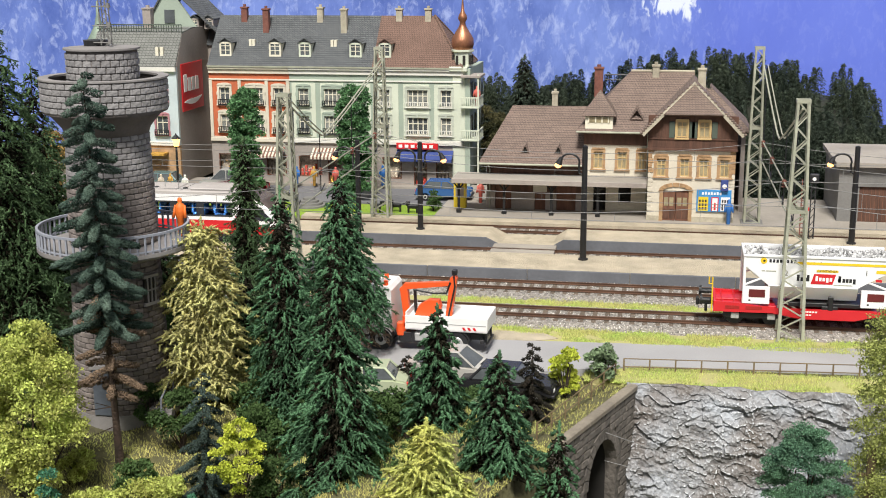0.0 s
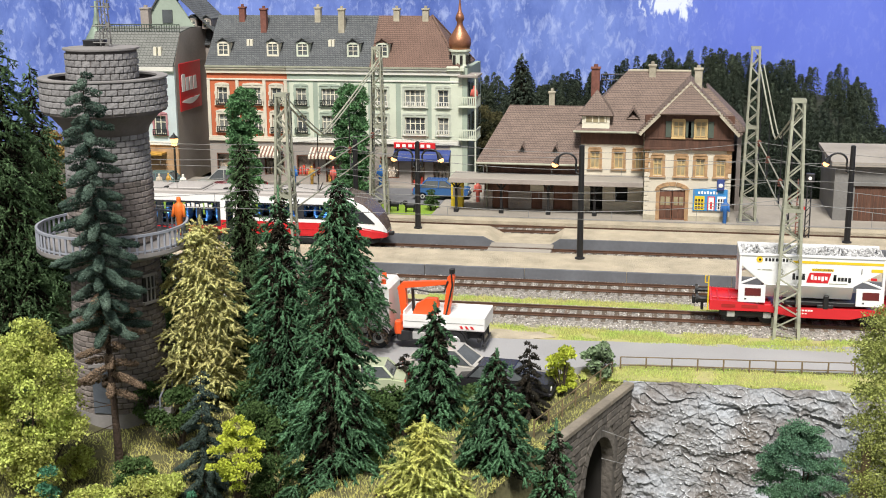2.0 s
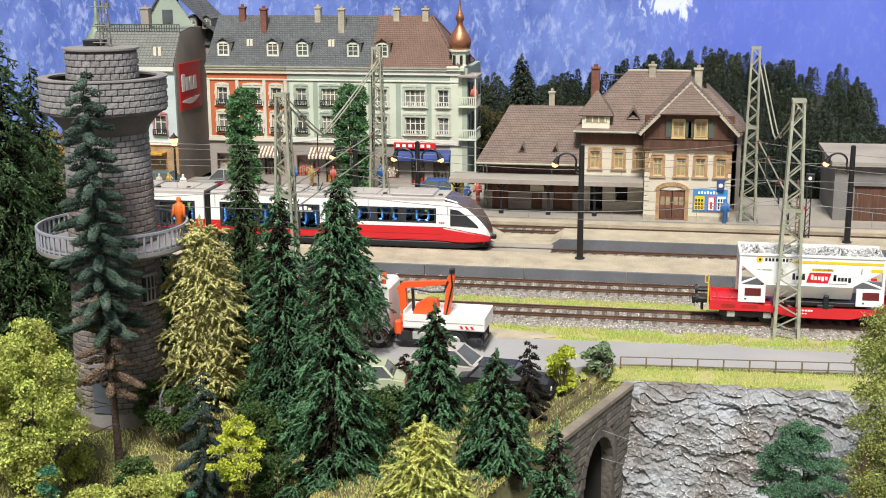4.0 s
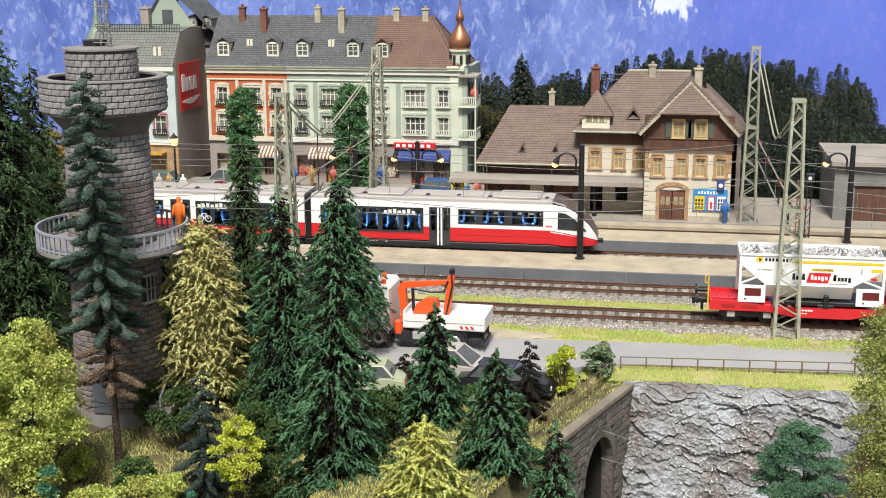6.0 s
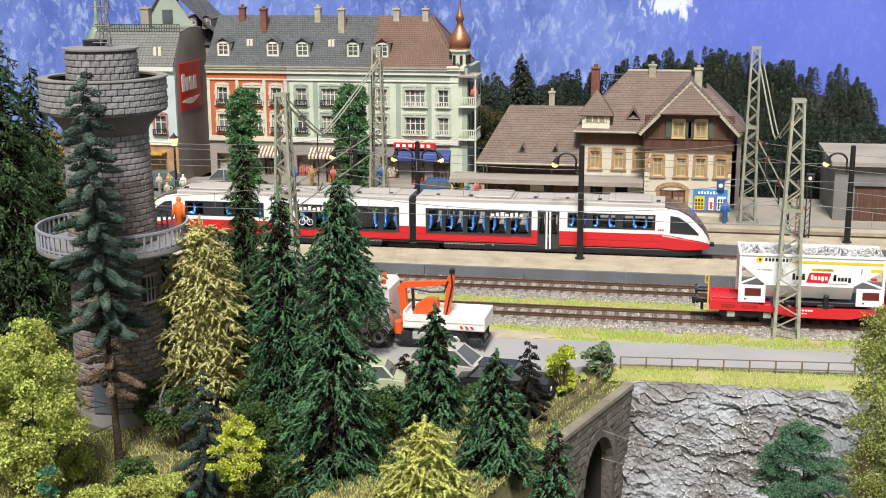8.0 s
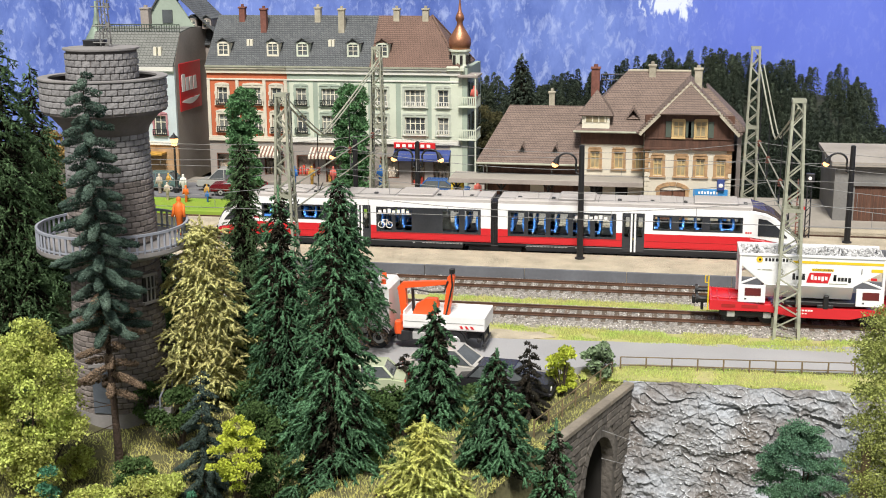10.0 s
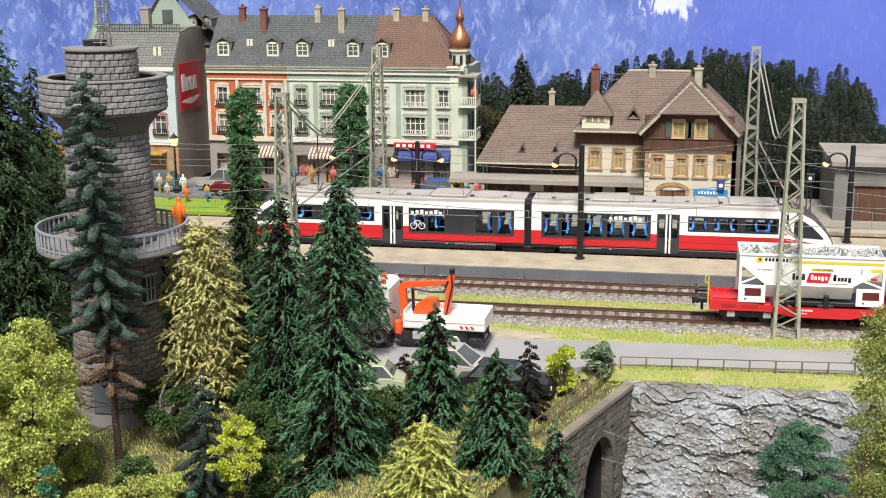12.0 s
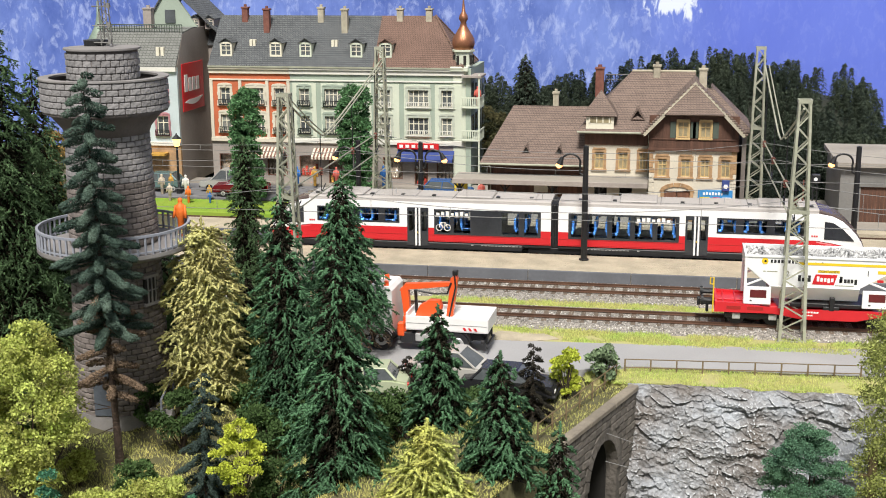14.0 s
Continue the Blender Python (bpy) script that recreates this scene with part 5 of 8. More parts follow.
def sign_house():
    """The gabled house beside the tower, with a red painted sign on its side wall."""
    th = thing("town_house", "grey-sided gabled town house with mansard slate roof", "house", group="town houses along the street")
    x0, x1, y = -46.5, -39.2, 95.8
    cols = [(-45.2, 1.0), (-42.9, 1.0), (-40.6, 1.0)]
    holes = [hole(c, z, w, 1.5) for c, w in cols for z in (4.3, 6.9)]
    bm = bmesh.new()
    holed(bm, x0, x1, 3.4, 9.75, y, y + 0.3, holes)
    part("front_wall", bm, ICE, th)
    part("shop_front", boxes((x0, x1, y + 0.02, y + 0.3, 0, 3.4)), STONE_BROWN, th)
    part("cornice", boxes((x0, x1, y - 0.25, y - 0.005, 9.4, 9.75)), WHITE, th)
    part("cornice", boxes((x0, x1, y - 0.12, y - 0.005, 3.4, 3.7)), WHITE, th)
    for c, w in cols:
        for z in (4.3, 6.9):
            window(th, c, z, w, 1.5, y, MAUVE, FRAME_W, GLASS, rail=BLACK)
    part("side_wall", boxes((x1 - 0.3, x1, y + 0.3, y + 12, 0, 9.75), (x0, x0 + 0.3, y + 0.3, y + 12, 0, 9.75), (x0 + 0.3, x1 - 0.3, y + 11.7, y + 12, 0, 9.75)), GREYW, th)
    bm = bmesh.new()
    prism(bm, [(y, 9.75), (y + 1.6, 12.3), (y + 4, 12.6), (y + 8, 12.6), (y + 10.5, 12.3), (y + 12, 9.75)], x1 - 0.32, x1 + 0.02, "x")
    part("gable", bm, GREYW, th)
    part("roof_slope", slab(bmesh.new(), [(x0, y - 0.25, 9.75), (x1, y - 0.25, 9.75), (x1, y + 1.6, 12.4), (x0, y + 1.6, 12.4)], 0.15), SLATE_L, th)
    part("roof_slope", slab(bmesh.new(), [(x0, y + 1.6, 12.4), (x1, y + 1.6, 12.4), (x1, y + 4, 12.7), (x0, y + 4, 12.7)], 0.15), SLATE_L, th)
    part("roof_slope", slab(bmesh.new(), [(x0, y + 4, 12.7), (x1, y + 4, 12.7), (x1, y + 10.5, 12.4), (x0, y + 10.5, 12.4)], 0.15), SLATE_L, th)
    bm = bmesh.new()
    for i in range(34):
        q = x0 + 0.2 + i * 0.215
        bar(bm, (q, y + 1.6, 12.4), (q, y + 1.6, 13.0), 0.035, n=5)
    bar(bm, (x0, y + 1.6, 13.0), (x1, y + 1.6, 13.0), 0.05, n=6)
    bar(bm, (x0, y + 1.6, 12.7), (x1, y + 1.6, 12.7), 0.04, n=6)
    part("roof_railing", bm, SHUTTER, th)
    part("roof_light", boxes((-41.0, -40.75, y + 0.3, y + 0.6, 10.6, 11.3), (-40.6, -40.35, y + 0.3, y + 0.6, 10.6, 11.3)), FRAME_W, th)
    chimney(th, -42.6, y + 3, 12, 14.3, 0.7, GREYW)
    # cross gable beyond, its long slope falling towards the row
    gy = y + 6
    bm = bmesh.new()
    prism(bm, [(-44.2, 12.5), (-39.6, 12.5), (-42.0, 16.0)], gy, gy + 0.3, "y")
    part("rear_gable", bm, GREENW, th)
    part("roof_slope", slab(bmesh.new(), [(-44.5, gy - 0.2, 12.3), (-42.0, gy - 0.2, 16.2), (-42.0, y + 11, 16.2), (-44.5, y + 11, 12.3)], 0.12), SLATE, th)
    part("roof_slope", slab(bmesh.new(), [(-37.3, gy - 0.2, 11.8), (-42.0, gy - 0.2, 16.2), (-42.0, y + 11, 16.2), (-37.3, y + 11, 11.8)], 0.12), SLATE, th)
    part("rear_window", boxes((-42.4, -41.5, gy - 0.1, gy + 0.02, 12.9, 14.0)), GLASS, th)
    for q in (-39.9, -38.6):
        dormer(th, q, 12.4, 0.8, 0.9, gy + 0.2, gy + 2.0, GREYW, SLATE)
    s = thing("wall_sign", "large red advertising panel with white swash on grey wall", "sign")
    part("panel", boxes((x1 + 0.002, x1 + 0.08, y + 0.9, y + 5.6, 6.0, 9.9), bev=0.03), SIGN_R, s)
    bm = bmesh.new()
    pts = []
    for i in range(15):
        t = i / 14
        pts.append((y + 1.3 + 3.8 * t, 6.55 + 0.35 * math.sin(t * 3.4 + 2.6) + 0.5 * t))
    prism(bm, pts + [(a, b + 0.08 + 0.38 * math.sin(3.14159 * i / 14)) for i, (a, b) in reversed(list(enumerate(pts)))], x1 + 0.08, x1 + 0.11, "x")
    part("swash", bm, SIGN_W, s, "white swash")
    for i in range(4):
        part("letter_bar", boxes((x1 + 0.08, x1 + 0.11, y + 1.3 + 0.85 * i, y + 1.95 + 0.85 * i, 7.6, 8.7 + 0.3 * (i == 0))), SIGN_W, s, "white bar of lettering")
    bm = boxes((-44.6, -40.2, y - 1.1, y - 0.02, 2.7, 2.85))
    tagged(part("shop_awning", bm, GOODS_Y, None), "yellow shop awning on the gabled house", "awning")
    # slate-grey house that closes the row behind
    h = thing("town_house", "dark slate roofed house behind the row", "house", group="town houses along the street")
    part("wall", boxes((-40.3, -37.4, 103, 109, 0, 11)), GREYW, h)
    bm = bmesh.new()
    prism(bm, [(102.8, 11), (104, 13.2), (108, 13.2), (109.2, 11)], -40.6, -37.3, "x")
    part("roof", bm, SLATE, h)


sign_house()


def dome_tower():
    th = thing("church_tower", "distant tower with patina green onion dome", "tower", P(-51.4, 108, 0))
    part("shaft", lathe(bmesh.new(), [(0.95, -0.4), (0.95, 9.25)], 8), WHITE, th)
    part("dome", lathe(bmesh.new(), [(1.0, 9.1), (1.0, 9.3), (1.15, 9.9), (1.2, 10.5), (1.05, 11.1), (0.7, 11.7), (0.35, 12.4), (0.18, 13.2), (0.1, 14.5)], 16), PATINA, th, "patina green dome", True)


dome_tower()


def station():
    th = thing("station_building", "station house with brown tiled roofs and boarded gable", "station")
    y, g = 87.5, 0.2
    # projecting gabled wing
    x0, x1 = -1.42, 4.45
    ws = [(-0.55, 0.62), (1.05, 0.62), (2.35, 0.62), (3.75, 0.62)]
    holes = [hole(c, 3.35, w, 1.25) for c, w in ws] + [(-0.35, 1.05 + 0.35, g, 2.35)]
    bm = bmesh.new()
    holed(bm, x0, x1, g, 5.3, y, y + 0.3, holes)
    part("front_wall", bm, CREAM, th)
    part("side_wall", boxes((x0, x0 + 0.3, y + 0.3, y + 10, g, 5.3), (x1 - 0.3, x1, y + 0.3, y + 10, g, 5.3), (x0 + 0.3, x1 - 0.3, y + 9.7, y + 10, g, 5.3)), GREYW, th)
    part("plinth", boxes((x0 - 0.05, -0.4, y - 0.06, y - 0.003, g, 0.55), (1.45, x1 + 0.05, y - 0.06, y - 0.003, g, 0.55), (x1, x1 + 0.05, y, y + 9, g, 0.55)), STONEC, th)
    for i in range(14):
        z = 0.55 + i * 0.34
        w = 0.34 if i % 2 else 0.24
        part("quoin", boxes((x0 - 0.03, x0 + w, y - 0.05, y - 0.003, z, z + 0.3), bev=0.015), STONE_BROWN if i > 8 else CREAM, th)
        part("quoin", boxes((x1 - w, x1 + 0.03, y - 0.05, y - 0.003, z, z + 0.3), bev=0.015), STONE_BROWN if i > 8 else CREAM, th)
    for c, w in ws:
        window(th, c, 3.35, w, 1.25, y, STONE_BROWN, FRAME_T, GLASS_LIT, bars=1, trim=0.2)
    bm = bmesh.new()
    for k in range(7):
        a, b = math.pi * k / 7 + 0.02, math.pi * (k + 1) / 7 - 0.02
        prism(bm, [(0.52 + 0.9 * math.cos(a), 2.3 + 0.35 * math.sin(a)), (0.52 + 1.2 * math.cos(a), 2.3 + 0.62 * math.sin(a)), (0.52 + 1.2 * math.cos(b), 2.3 + 0.62 * math.sin(b)), (0.52 + 0.9 * math.cos(b), 2.3 + 0.35 * math.sin(b))], y - 0.09, y + 0.02, "y")
    for s in (-0.6, 1.4):
        box(bm, s, s + 0.25, y - 0.09, y - 0.003, g, 2.35)
    part("door_surround", bm, STONE_BROWN, th, "arched sandstone door surround")
    dr = part("door", boxes((-0.35, 0.5, y + 0.1, y + 0.18, g, 2.35), (0.54, 1.4, y + 0.1, y + 0.18, g, 2.35), bev=0.02), WOOD_R, th, "brown panelled double door")
    part("pane", boxes(*[(a, a + 0.28, y + 0.085, y + 0.105, 1.25, 1.85) for a in (-0.27, 0.1, 0.64, 1.02)]), GLASS_LIT, dr)
    bm = bmesh.new()
    for a in (-0.3, 0.1, 0.6, 1.0):
        box(bm, a, a + 0.34, y + 0.07, y + 0.1, 0.35, 1.05, bev=0.02)
    part("door_panel", bm, WOOD_D, dr)
    # boarded gable storey
    gx = (x0 + x1) / 2
    hs = [hole(0.78, 6.1, 0.72, 1.1), hole(2.3, 6.1, 0.72, 1.1)]
    bm = bmesh.new()
    holed(bm, x0 - 0.1, x1 + 0.1, 5.3, 7.6, y - 0.12, y + 0.2, hs)
    part("gable_wall", bm, WOOD_D, th, "dark brown boarded gable")
    n = 26
    for i in range(n):
        a = x0 - 0.08 + (x1 - x0 + 0.16) * i / n
        w = (x1 - x0 + 0.16) / n
        if any(h[0] - 0.4 < a + w / 2 < h[1] + 0.4 for h in hs):
            part("board", boxes((a + 0.01, a + w - 0.01, y - 0.155, y - 0.123, 5.32, 5.95)), WOOD_D, th)
        else:
            part("board", boxes((a + 0.01, a + w - 0.01, y - 0.155, y - 0.123, 5.32, 7.5)), WOOD_D, th)
    part("gable_beam", boxes((x0 - 0.15, x1 + 0.15, y - 0.24, y - 0.16, 5.2, 5.36), (x0 - 0.12, x1 + 0.12, y - 0.22, y - 0.16, 5.95, 6.05), bev=0.01), WOOD_D, th)
    for c, w in ((0.78, 0.72), (2.3, 0.72)):
        window(th, c, 6.1, w, 1.1, y - 0.12, FRAME_T, FRAME_T, GLASS_LIT, bars=1, trim=0.1)
        for s in (-1, 1):
            part("shutter", boxes((c + s * 0.68 - 0.19, c + s * 0.68 + 0.19, y - 0.22, y - 0.16, 6.08, 7.2), bev=0.015), SHUTTER, th, "grey-green shutter")
    # half-hipped gable roof running to the back
    ez, pz, ov = 6.35, 9.75, 0.55
    py = 94.2
    hipz, hipw = 7.75, 2.15
    bm = bmesh.new()
    yf = y - 0.75
    for s in (-1, 1):
        ex = gx + s * ((x1 - x0) / 2 + ov)
        hx = gx + s * hipw
        slab(bm, [(ex, yf, ez), (hx, yf, hipz), (gx, yf + 1.5, pz), (gx, py + 1, pz), (ex, py + 1, ez)] if s < 0 else [(ex, yf, ez), (ex, py + 1, ez), (gx, py + 1, pz), (gx, yf + 1.5, pz), (hx, yf, hipz)], 0.14)
    slab(bm, [(gx - hipw, yf, hipz), (gx + hipw, yf, hipz), (gx, yf + 1.5, pz)], 0.14)
    part("wing_roof", bm, TILE_S, th, "brown tiled half-hipped roof")
    bm = bmesh.new()
    for s in (-1, 1):
        ex, hx = gx + s * ((x1 - x0) / 2 + ov), gx + s * hipw
        slab(bm, [(ex, yf - 0.07, ez + 0.06), (hx, yf - 0.07, hipz + 0.06), (hx, yf + 0.12, hipz + 0.06), (ex, yf + 0.12, ez + 0.06)], 0.26)
        slab(bm, [(hx, yf - 0.07, hipz + 0.03), (gx, yf + 1.43, pz + 0.09), (gx, yf + 1.65, pz + 0.09), (hx - s * 0.05, yf + 0.15, hipz + 0.09)], 0.12)
    part("verge_board", bm, STONEC, th, "pale weathered verge boards")
    for i in range(9):
        t = i / 9
        for s in (-1, 1):
            ex, hx = gx + s * ((x1 - x0) / 2 + ov), gx + s * hipw
            a = Vector((ex + (hx - ex) * t, yf, ez + (hipz - ez) * t + 0.1))
            b = Vector((hx + (gx - hx) * t, yf + 1.5 * t, hipz + (pz - hipz) * t + 0.1))
            part("ridge_tile", boxes((a.x - 0.11, a.x + 0.11, a.y - 0.1, a.y + 0.14, a.z - 0.06, a.z + 0.07), bev=0.03), TILE_S, th)
            part("ridge_tile", boxes((b.x - 0.11, b.x + 0.11, b.y - 0.06, b.y + 0.14, b.z - 0.06, b.z + 0.05), bev=0.03), TILE_S, th)
    # main range behind, ridge along the track
    mx0, mx1, my, mr = -6.1, 5.3, 90.0, 94.3
    ws2 = [(-5.05, 0.66), (-3.35, 0.66), (-1.95, 0.5)]
    bm = bmesh.new()
    holed(bm, mx0, x0, g, 5.1, my, my + 0.3, [hole(c, 3.35, w, 1.25) for c, w in ws2] + [hole(-4.9, g, 0.9, 2.2), hole(-3.1, 0.9, 0.9, 1.4)])
    part("main_wall", bm, CREAM, th)
    # near-black board behind the open doorway and window paints the unlit room
    part("inner_shade", boxes((mx0 + 0.3, x0 - 0.01, my + 0.6, my + 0.7, g, 5)), DARK, th)
    for c, w in ws2:
        window(th, c, 3.35, w, 1.25, my, STONE_BROWN, FRAME_T, GLASS_LIT, trim=0.18)
    part("upper_boarding", boxes((mx0, x0, my - 0.08, my + 0.3, 5.1, 6.3)), WOOD_D, th)
    part("rear_wall", boxes((mx0, mx0 + 0.3, my + 0.3, 98, g, 6.3), (mx1 - 0.3, mx1, my + 1.5, 98, g, 6.3), (mx0 + 0.3, mx1 - 0.3, 97.7, 98, g, 6.3)), GREYW, th)
    part("roof_slope", slab(bmesh.new(), [(mx0 - 0.5, my - 0.7, 6.15), (1.6, my - 0.7, 6.15), (1.6, mr, 10.0), (-3.0, mr, 10.0)], 0.15), TILE_S, th, "brown tiled hipped roof")
    part("roof_slope", slab(bmesh.new(), [(mx0 - 0.5, 98.5, 6.15), (1.6, 98.5, 6.15), (1.6, mr, 10.0), (-3.0, mr, 10.0)], 0.15), TILE_S, th, "brown tiled hipped roof")
    part("roof_slope", slab(bmesh.new(), [(mx0 - 0.5, my - 0.7, 6.15), (-3.0, mr, 10.0), (mx0 - 0.5, 98.5, 6.15)], 0.15), TILE_S, th, "brown tiled hipped roof")
    part("roof_slope", slab(bmesh.new(), [(1.4, mr - 1.3, 8.9), (2.9, mr - 1.3, 8.9), (5.7, my + 0.6, 6.1), (1.4, my + 0.6, 6.1)], 0.15), TILE_S, th, "brown tiled hipped roof")
    part("roof_slope", slab(bmesh.new(), [(2.9, mr - 1.3, 8.9), (5.7, my + 0.6, 6.1), (5.7, 98.5, 6.1), (2.9, 97, 8.9)], 0.15), TILE_S, th, "brown tiled hipped roof")
    part("ridge", bar(bmesh.new(), (-3.0, mr, 10.0), (1.6, mr, 10.0), 0.1), STONEC, th)
    # small hipped dormer tower at the end of the range
    bm = boxes((-6.0, -4.05, my - 0.5, my + 2, 6.1, 7.35))
    part("dormer_wall", bm, FRAME_W, th)
    part("dormer_band", boxes((-5.8, -4.25, my - 0.54, my - 0.503, 6.75, 7.15)), GLASS_LIT, th)
    part("dormer_bars", boxes(*[(a, a + 0.08, my - 0.57, my - 0.541, 6.72, 7.18) for a in (-5.8, -5.3, -4.85, -4.4)]), FRAME_W, th)
    bm = bmesh.new()
    c = (-5.03, my + 0.6, 8.95)
    q = [(-6.25, my - 0.75, 7.25), (-3.8, my - 0.75, 7.25), (-3.8, my + 2.2, 7.25), (-6.25, my + 2.2, 7.25)]
    for i in range(4):
        slab(bm, [q[i], q[(i + 1) % 4], c], 0.1)
    part("dormer_roof", bm, TILE_S, th)
    part("roof_slope", slab(bmesh.new(), [(-2.9, my + 0.1, 6.95), (-1.9, my + 0.1, 6.95), (-2.4, my + 1.3, 7.95)], 0.06), TILE_S, th)
    part("roof_slope", slab(bmesh.new(), [(-2.9, my + 0.1, 6.95), (-2.4, my + 0.05, 7.7), (-2.4, my + 1.6, 7.95)], 0.06), TILE_S, th)
    part("roof_slope", slab(bmesh.new(), [(-1.9, my + 0.1, 6.95), (-2.4, my + 0.05, 7.7), (-2.4, my + 1.6, 7.95)], 0.06), TILE_S, th)
    chimney(th, -5.4, 94.8, 8, 10.2, 0.62, BRICKC)
    chimney(th, -1.2, 94.0, 9, 10.5, 0.5, STONEC)
    chimney(th, 2.1, 92.6, 8.5, 10.4, 0.55, STONEC)
    bm = bmesh.new()
    for i in range(8):
        bar(bm, (-5.0 + i * 0.35, 95.5, 8.8), (-5.0 + i * 0.35, 95.5, 9.6), 0.04, n=5)
    bar(bm, (-5.0, 95.5, 9.6), (-2.4, 95.5, 9.6), 0.05, n=5)
    bar(bm, (-5.0, 95.5, 9.2), (-2.4, 95.5, 9.2), 0.04, n=5)
    part("roof_railing", bm, BLACK, th)
    # goods hall
    hx0, hx1, hy, hr = -13.1, -6.1, 89.9, 93.6
    bm = bmesh.new()
    doors = [(-12.5, -11.3), (-9.6, -8.8), (-8.0, -6.6)]
    holed(bm, hx0, hx1, g, 3.7, hy, hy + 0.3, [(a, b, g, 2.4) for a, b in doors])
    part("hall_wall", bm, WOOD_D, th)
    part("hall_side", boxes((hx0, hx0 + 0.3, hy + 0.3, 97.5, g, 3.7), (hx0 + 0.3, hx1, 97.2, 97.5, g, 3.7)), WOOD_D, th)
    for a, b in doors:
        part("hall_door", boxes((a, b, hy + 0.12, hy + 0.2, g, 2.4), bev=0.02), WOOD_R, th, "brown boarded door")
    part("hall_plinth", boxes((hx0 - 0.05, -12.5, hy - 0.06, hy - 0.003, g, 1.5), (-11.3, -9.6, hy - 0.06, hy - 0.003, g, 1.5), (-8.8, -8.0, hy - 0.06, hy - 0.003, g, 1.5), (-6.6, hx1, hy - 0.06, hy - 0.003, g, 1.5)), GREYW, th)
    part("roof_slope", slab(bmesh.new(), [(hx0 - 0.5, hy - 0.9, 3.75), (hx1 + 0.2, hy - 0.9, 3.75), (hx1 + 0.2, hr, 7.4), (hx0 + 1.4, hr, 7.4)], 0.14), TILE_S, th, "brown tiled roof")
    part("roof_slope", slab(bmesh.new(), [(hx0 - 0.5, 98, 3.75), (hx1 + 0.2, 98, 3.75), (hx1 + 0.2, hr, 7.4), (hx0 + 1.4, hr, 7.4)], 0.14), TILE_S, th, "brown tiled roof")
    part("roof_slope", slab(bmesh.new(), [(hx0 - 0.5, hy - 0.9, 3.75), (hx0 + 1.4, hr, 7.4), (hx0 - 0.5, 98, 3.75)], 0.14), TILE_S, th, "brown tiled roof")
    for c in (-10.3, -7.9):
        bm = bmesh.new()
        slab(bm, [(c - 0.3, hy - 0.2, 4.45), (c, hy - 0.25, 5.0), (c, hy + 0.9, 5.15)], 0.05)
        slab(bm, [(c + 0.3, hy - 0.2, 4.45), (c, hy - 0.25, 5.0), (c, hy + 0.9, 5.15)], 0.05)
        part("vent_dormer", bm, TILE_S, th)
        part("vent", boxes((c - 0.12, c + 0.12, hy - 0.12, hy, 4.42, 4.7)), DARK, th)
    chimney(th, -8.6, 94.2, 6.8, 8.4, 0.42, STONEC)
    for a, b, yy, z in ((hx0 - 0.5, hx1 + 0.1, hy - 0.95, 3.68), (mx0 - 0.5, -1.95, my - 0.76, 6.08)):
        part("gutter", bar(bmesh.new(), (a, yy, z), (b, yy, z), 0.08), GREYM, th, "grey metal gutter")
    part("downpipe", tube(bmesh.new(), [(-1.55, my - 0.7, 6.0), (-1.55, my - 0.12, 5.5), (-1.55, my - 0.12, 0.25)], 0.06, 6), GREYM, th, "grey metal downpipe")
    part("downpipe", tube(bmesh.new(), [(hx0 + 0.2, hy - 0.9, 3.6), (hx0 + 0.2, hy - 0.12, 3.2), (hx0 + 0.2, hy - 0.12, 0.25)], 0.06, 6), GREYM, th, "grey metal downpipe")
    for a in (-9.2, -4.0):
        b = part("wall_panel", boxes((a - 0.5, a + 0.5, hy - 0.11, hy - 0.065, 1.55, 2.3) if a < -6 else (a - 0.3, a + 0.3, my - 0.06, my - 0.003, 1.0, 2.2), bev=0.015), CREAM, th, "pale notice panel")
    return th


station()


def canopy():
    th = thing("platform_canopy", "long timber platform canopy with flat grey roof", "canopy")
    part("roof", boxes((-15.3, -1.5, 87.3, 90.0, 2.72, 2.86), bev=0.02), PAVE, th, "flat grey canopy roof")
    part("fascia", boxes((-15.3, -1.5, 87.22, 87.3, 2.5, 2.84), bev=0.015), GREYW, th)
    for x in (-14.9, -11.6, -8.2, -4.9):
        p = part("post", boxes((x - 0.09, x + 0.09, 88.0, 88.18, 0.2, 2.72), bev=0.02), BLACK, th)
        bm = bmesh.new()
        for s in (-1, 1):
            bar(bm, (x, 88.09, 1.9), (x + s * 0.6, 88.09, 2.7), 0.06, n=6)
        bar(bm, (x, 88.05, 1.9), (x, 87.5, 2.68), 0.06, n=6)
        part("brace", bm, BLACK, p)
        part("base", boxes((x - 0.17, x + 0.17, 87.92, 88.26, 0.2, 0.5), bev=0.03), BLACK, p)


canopy()


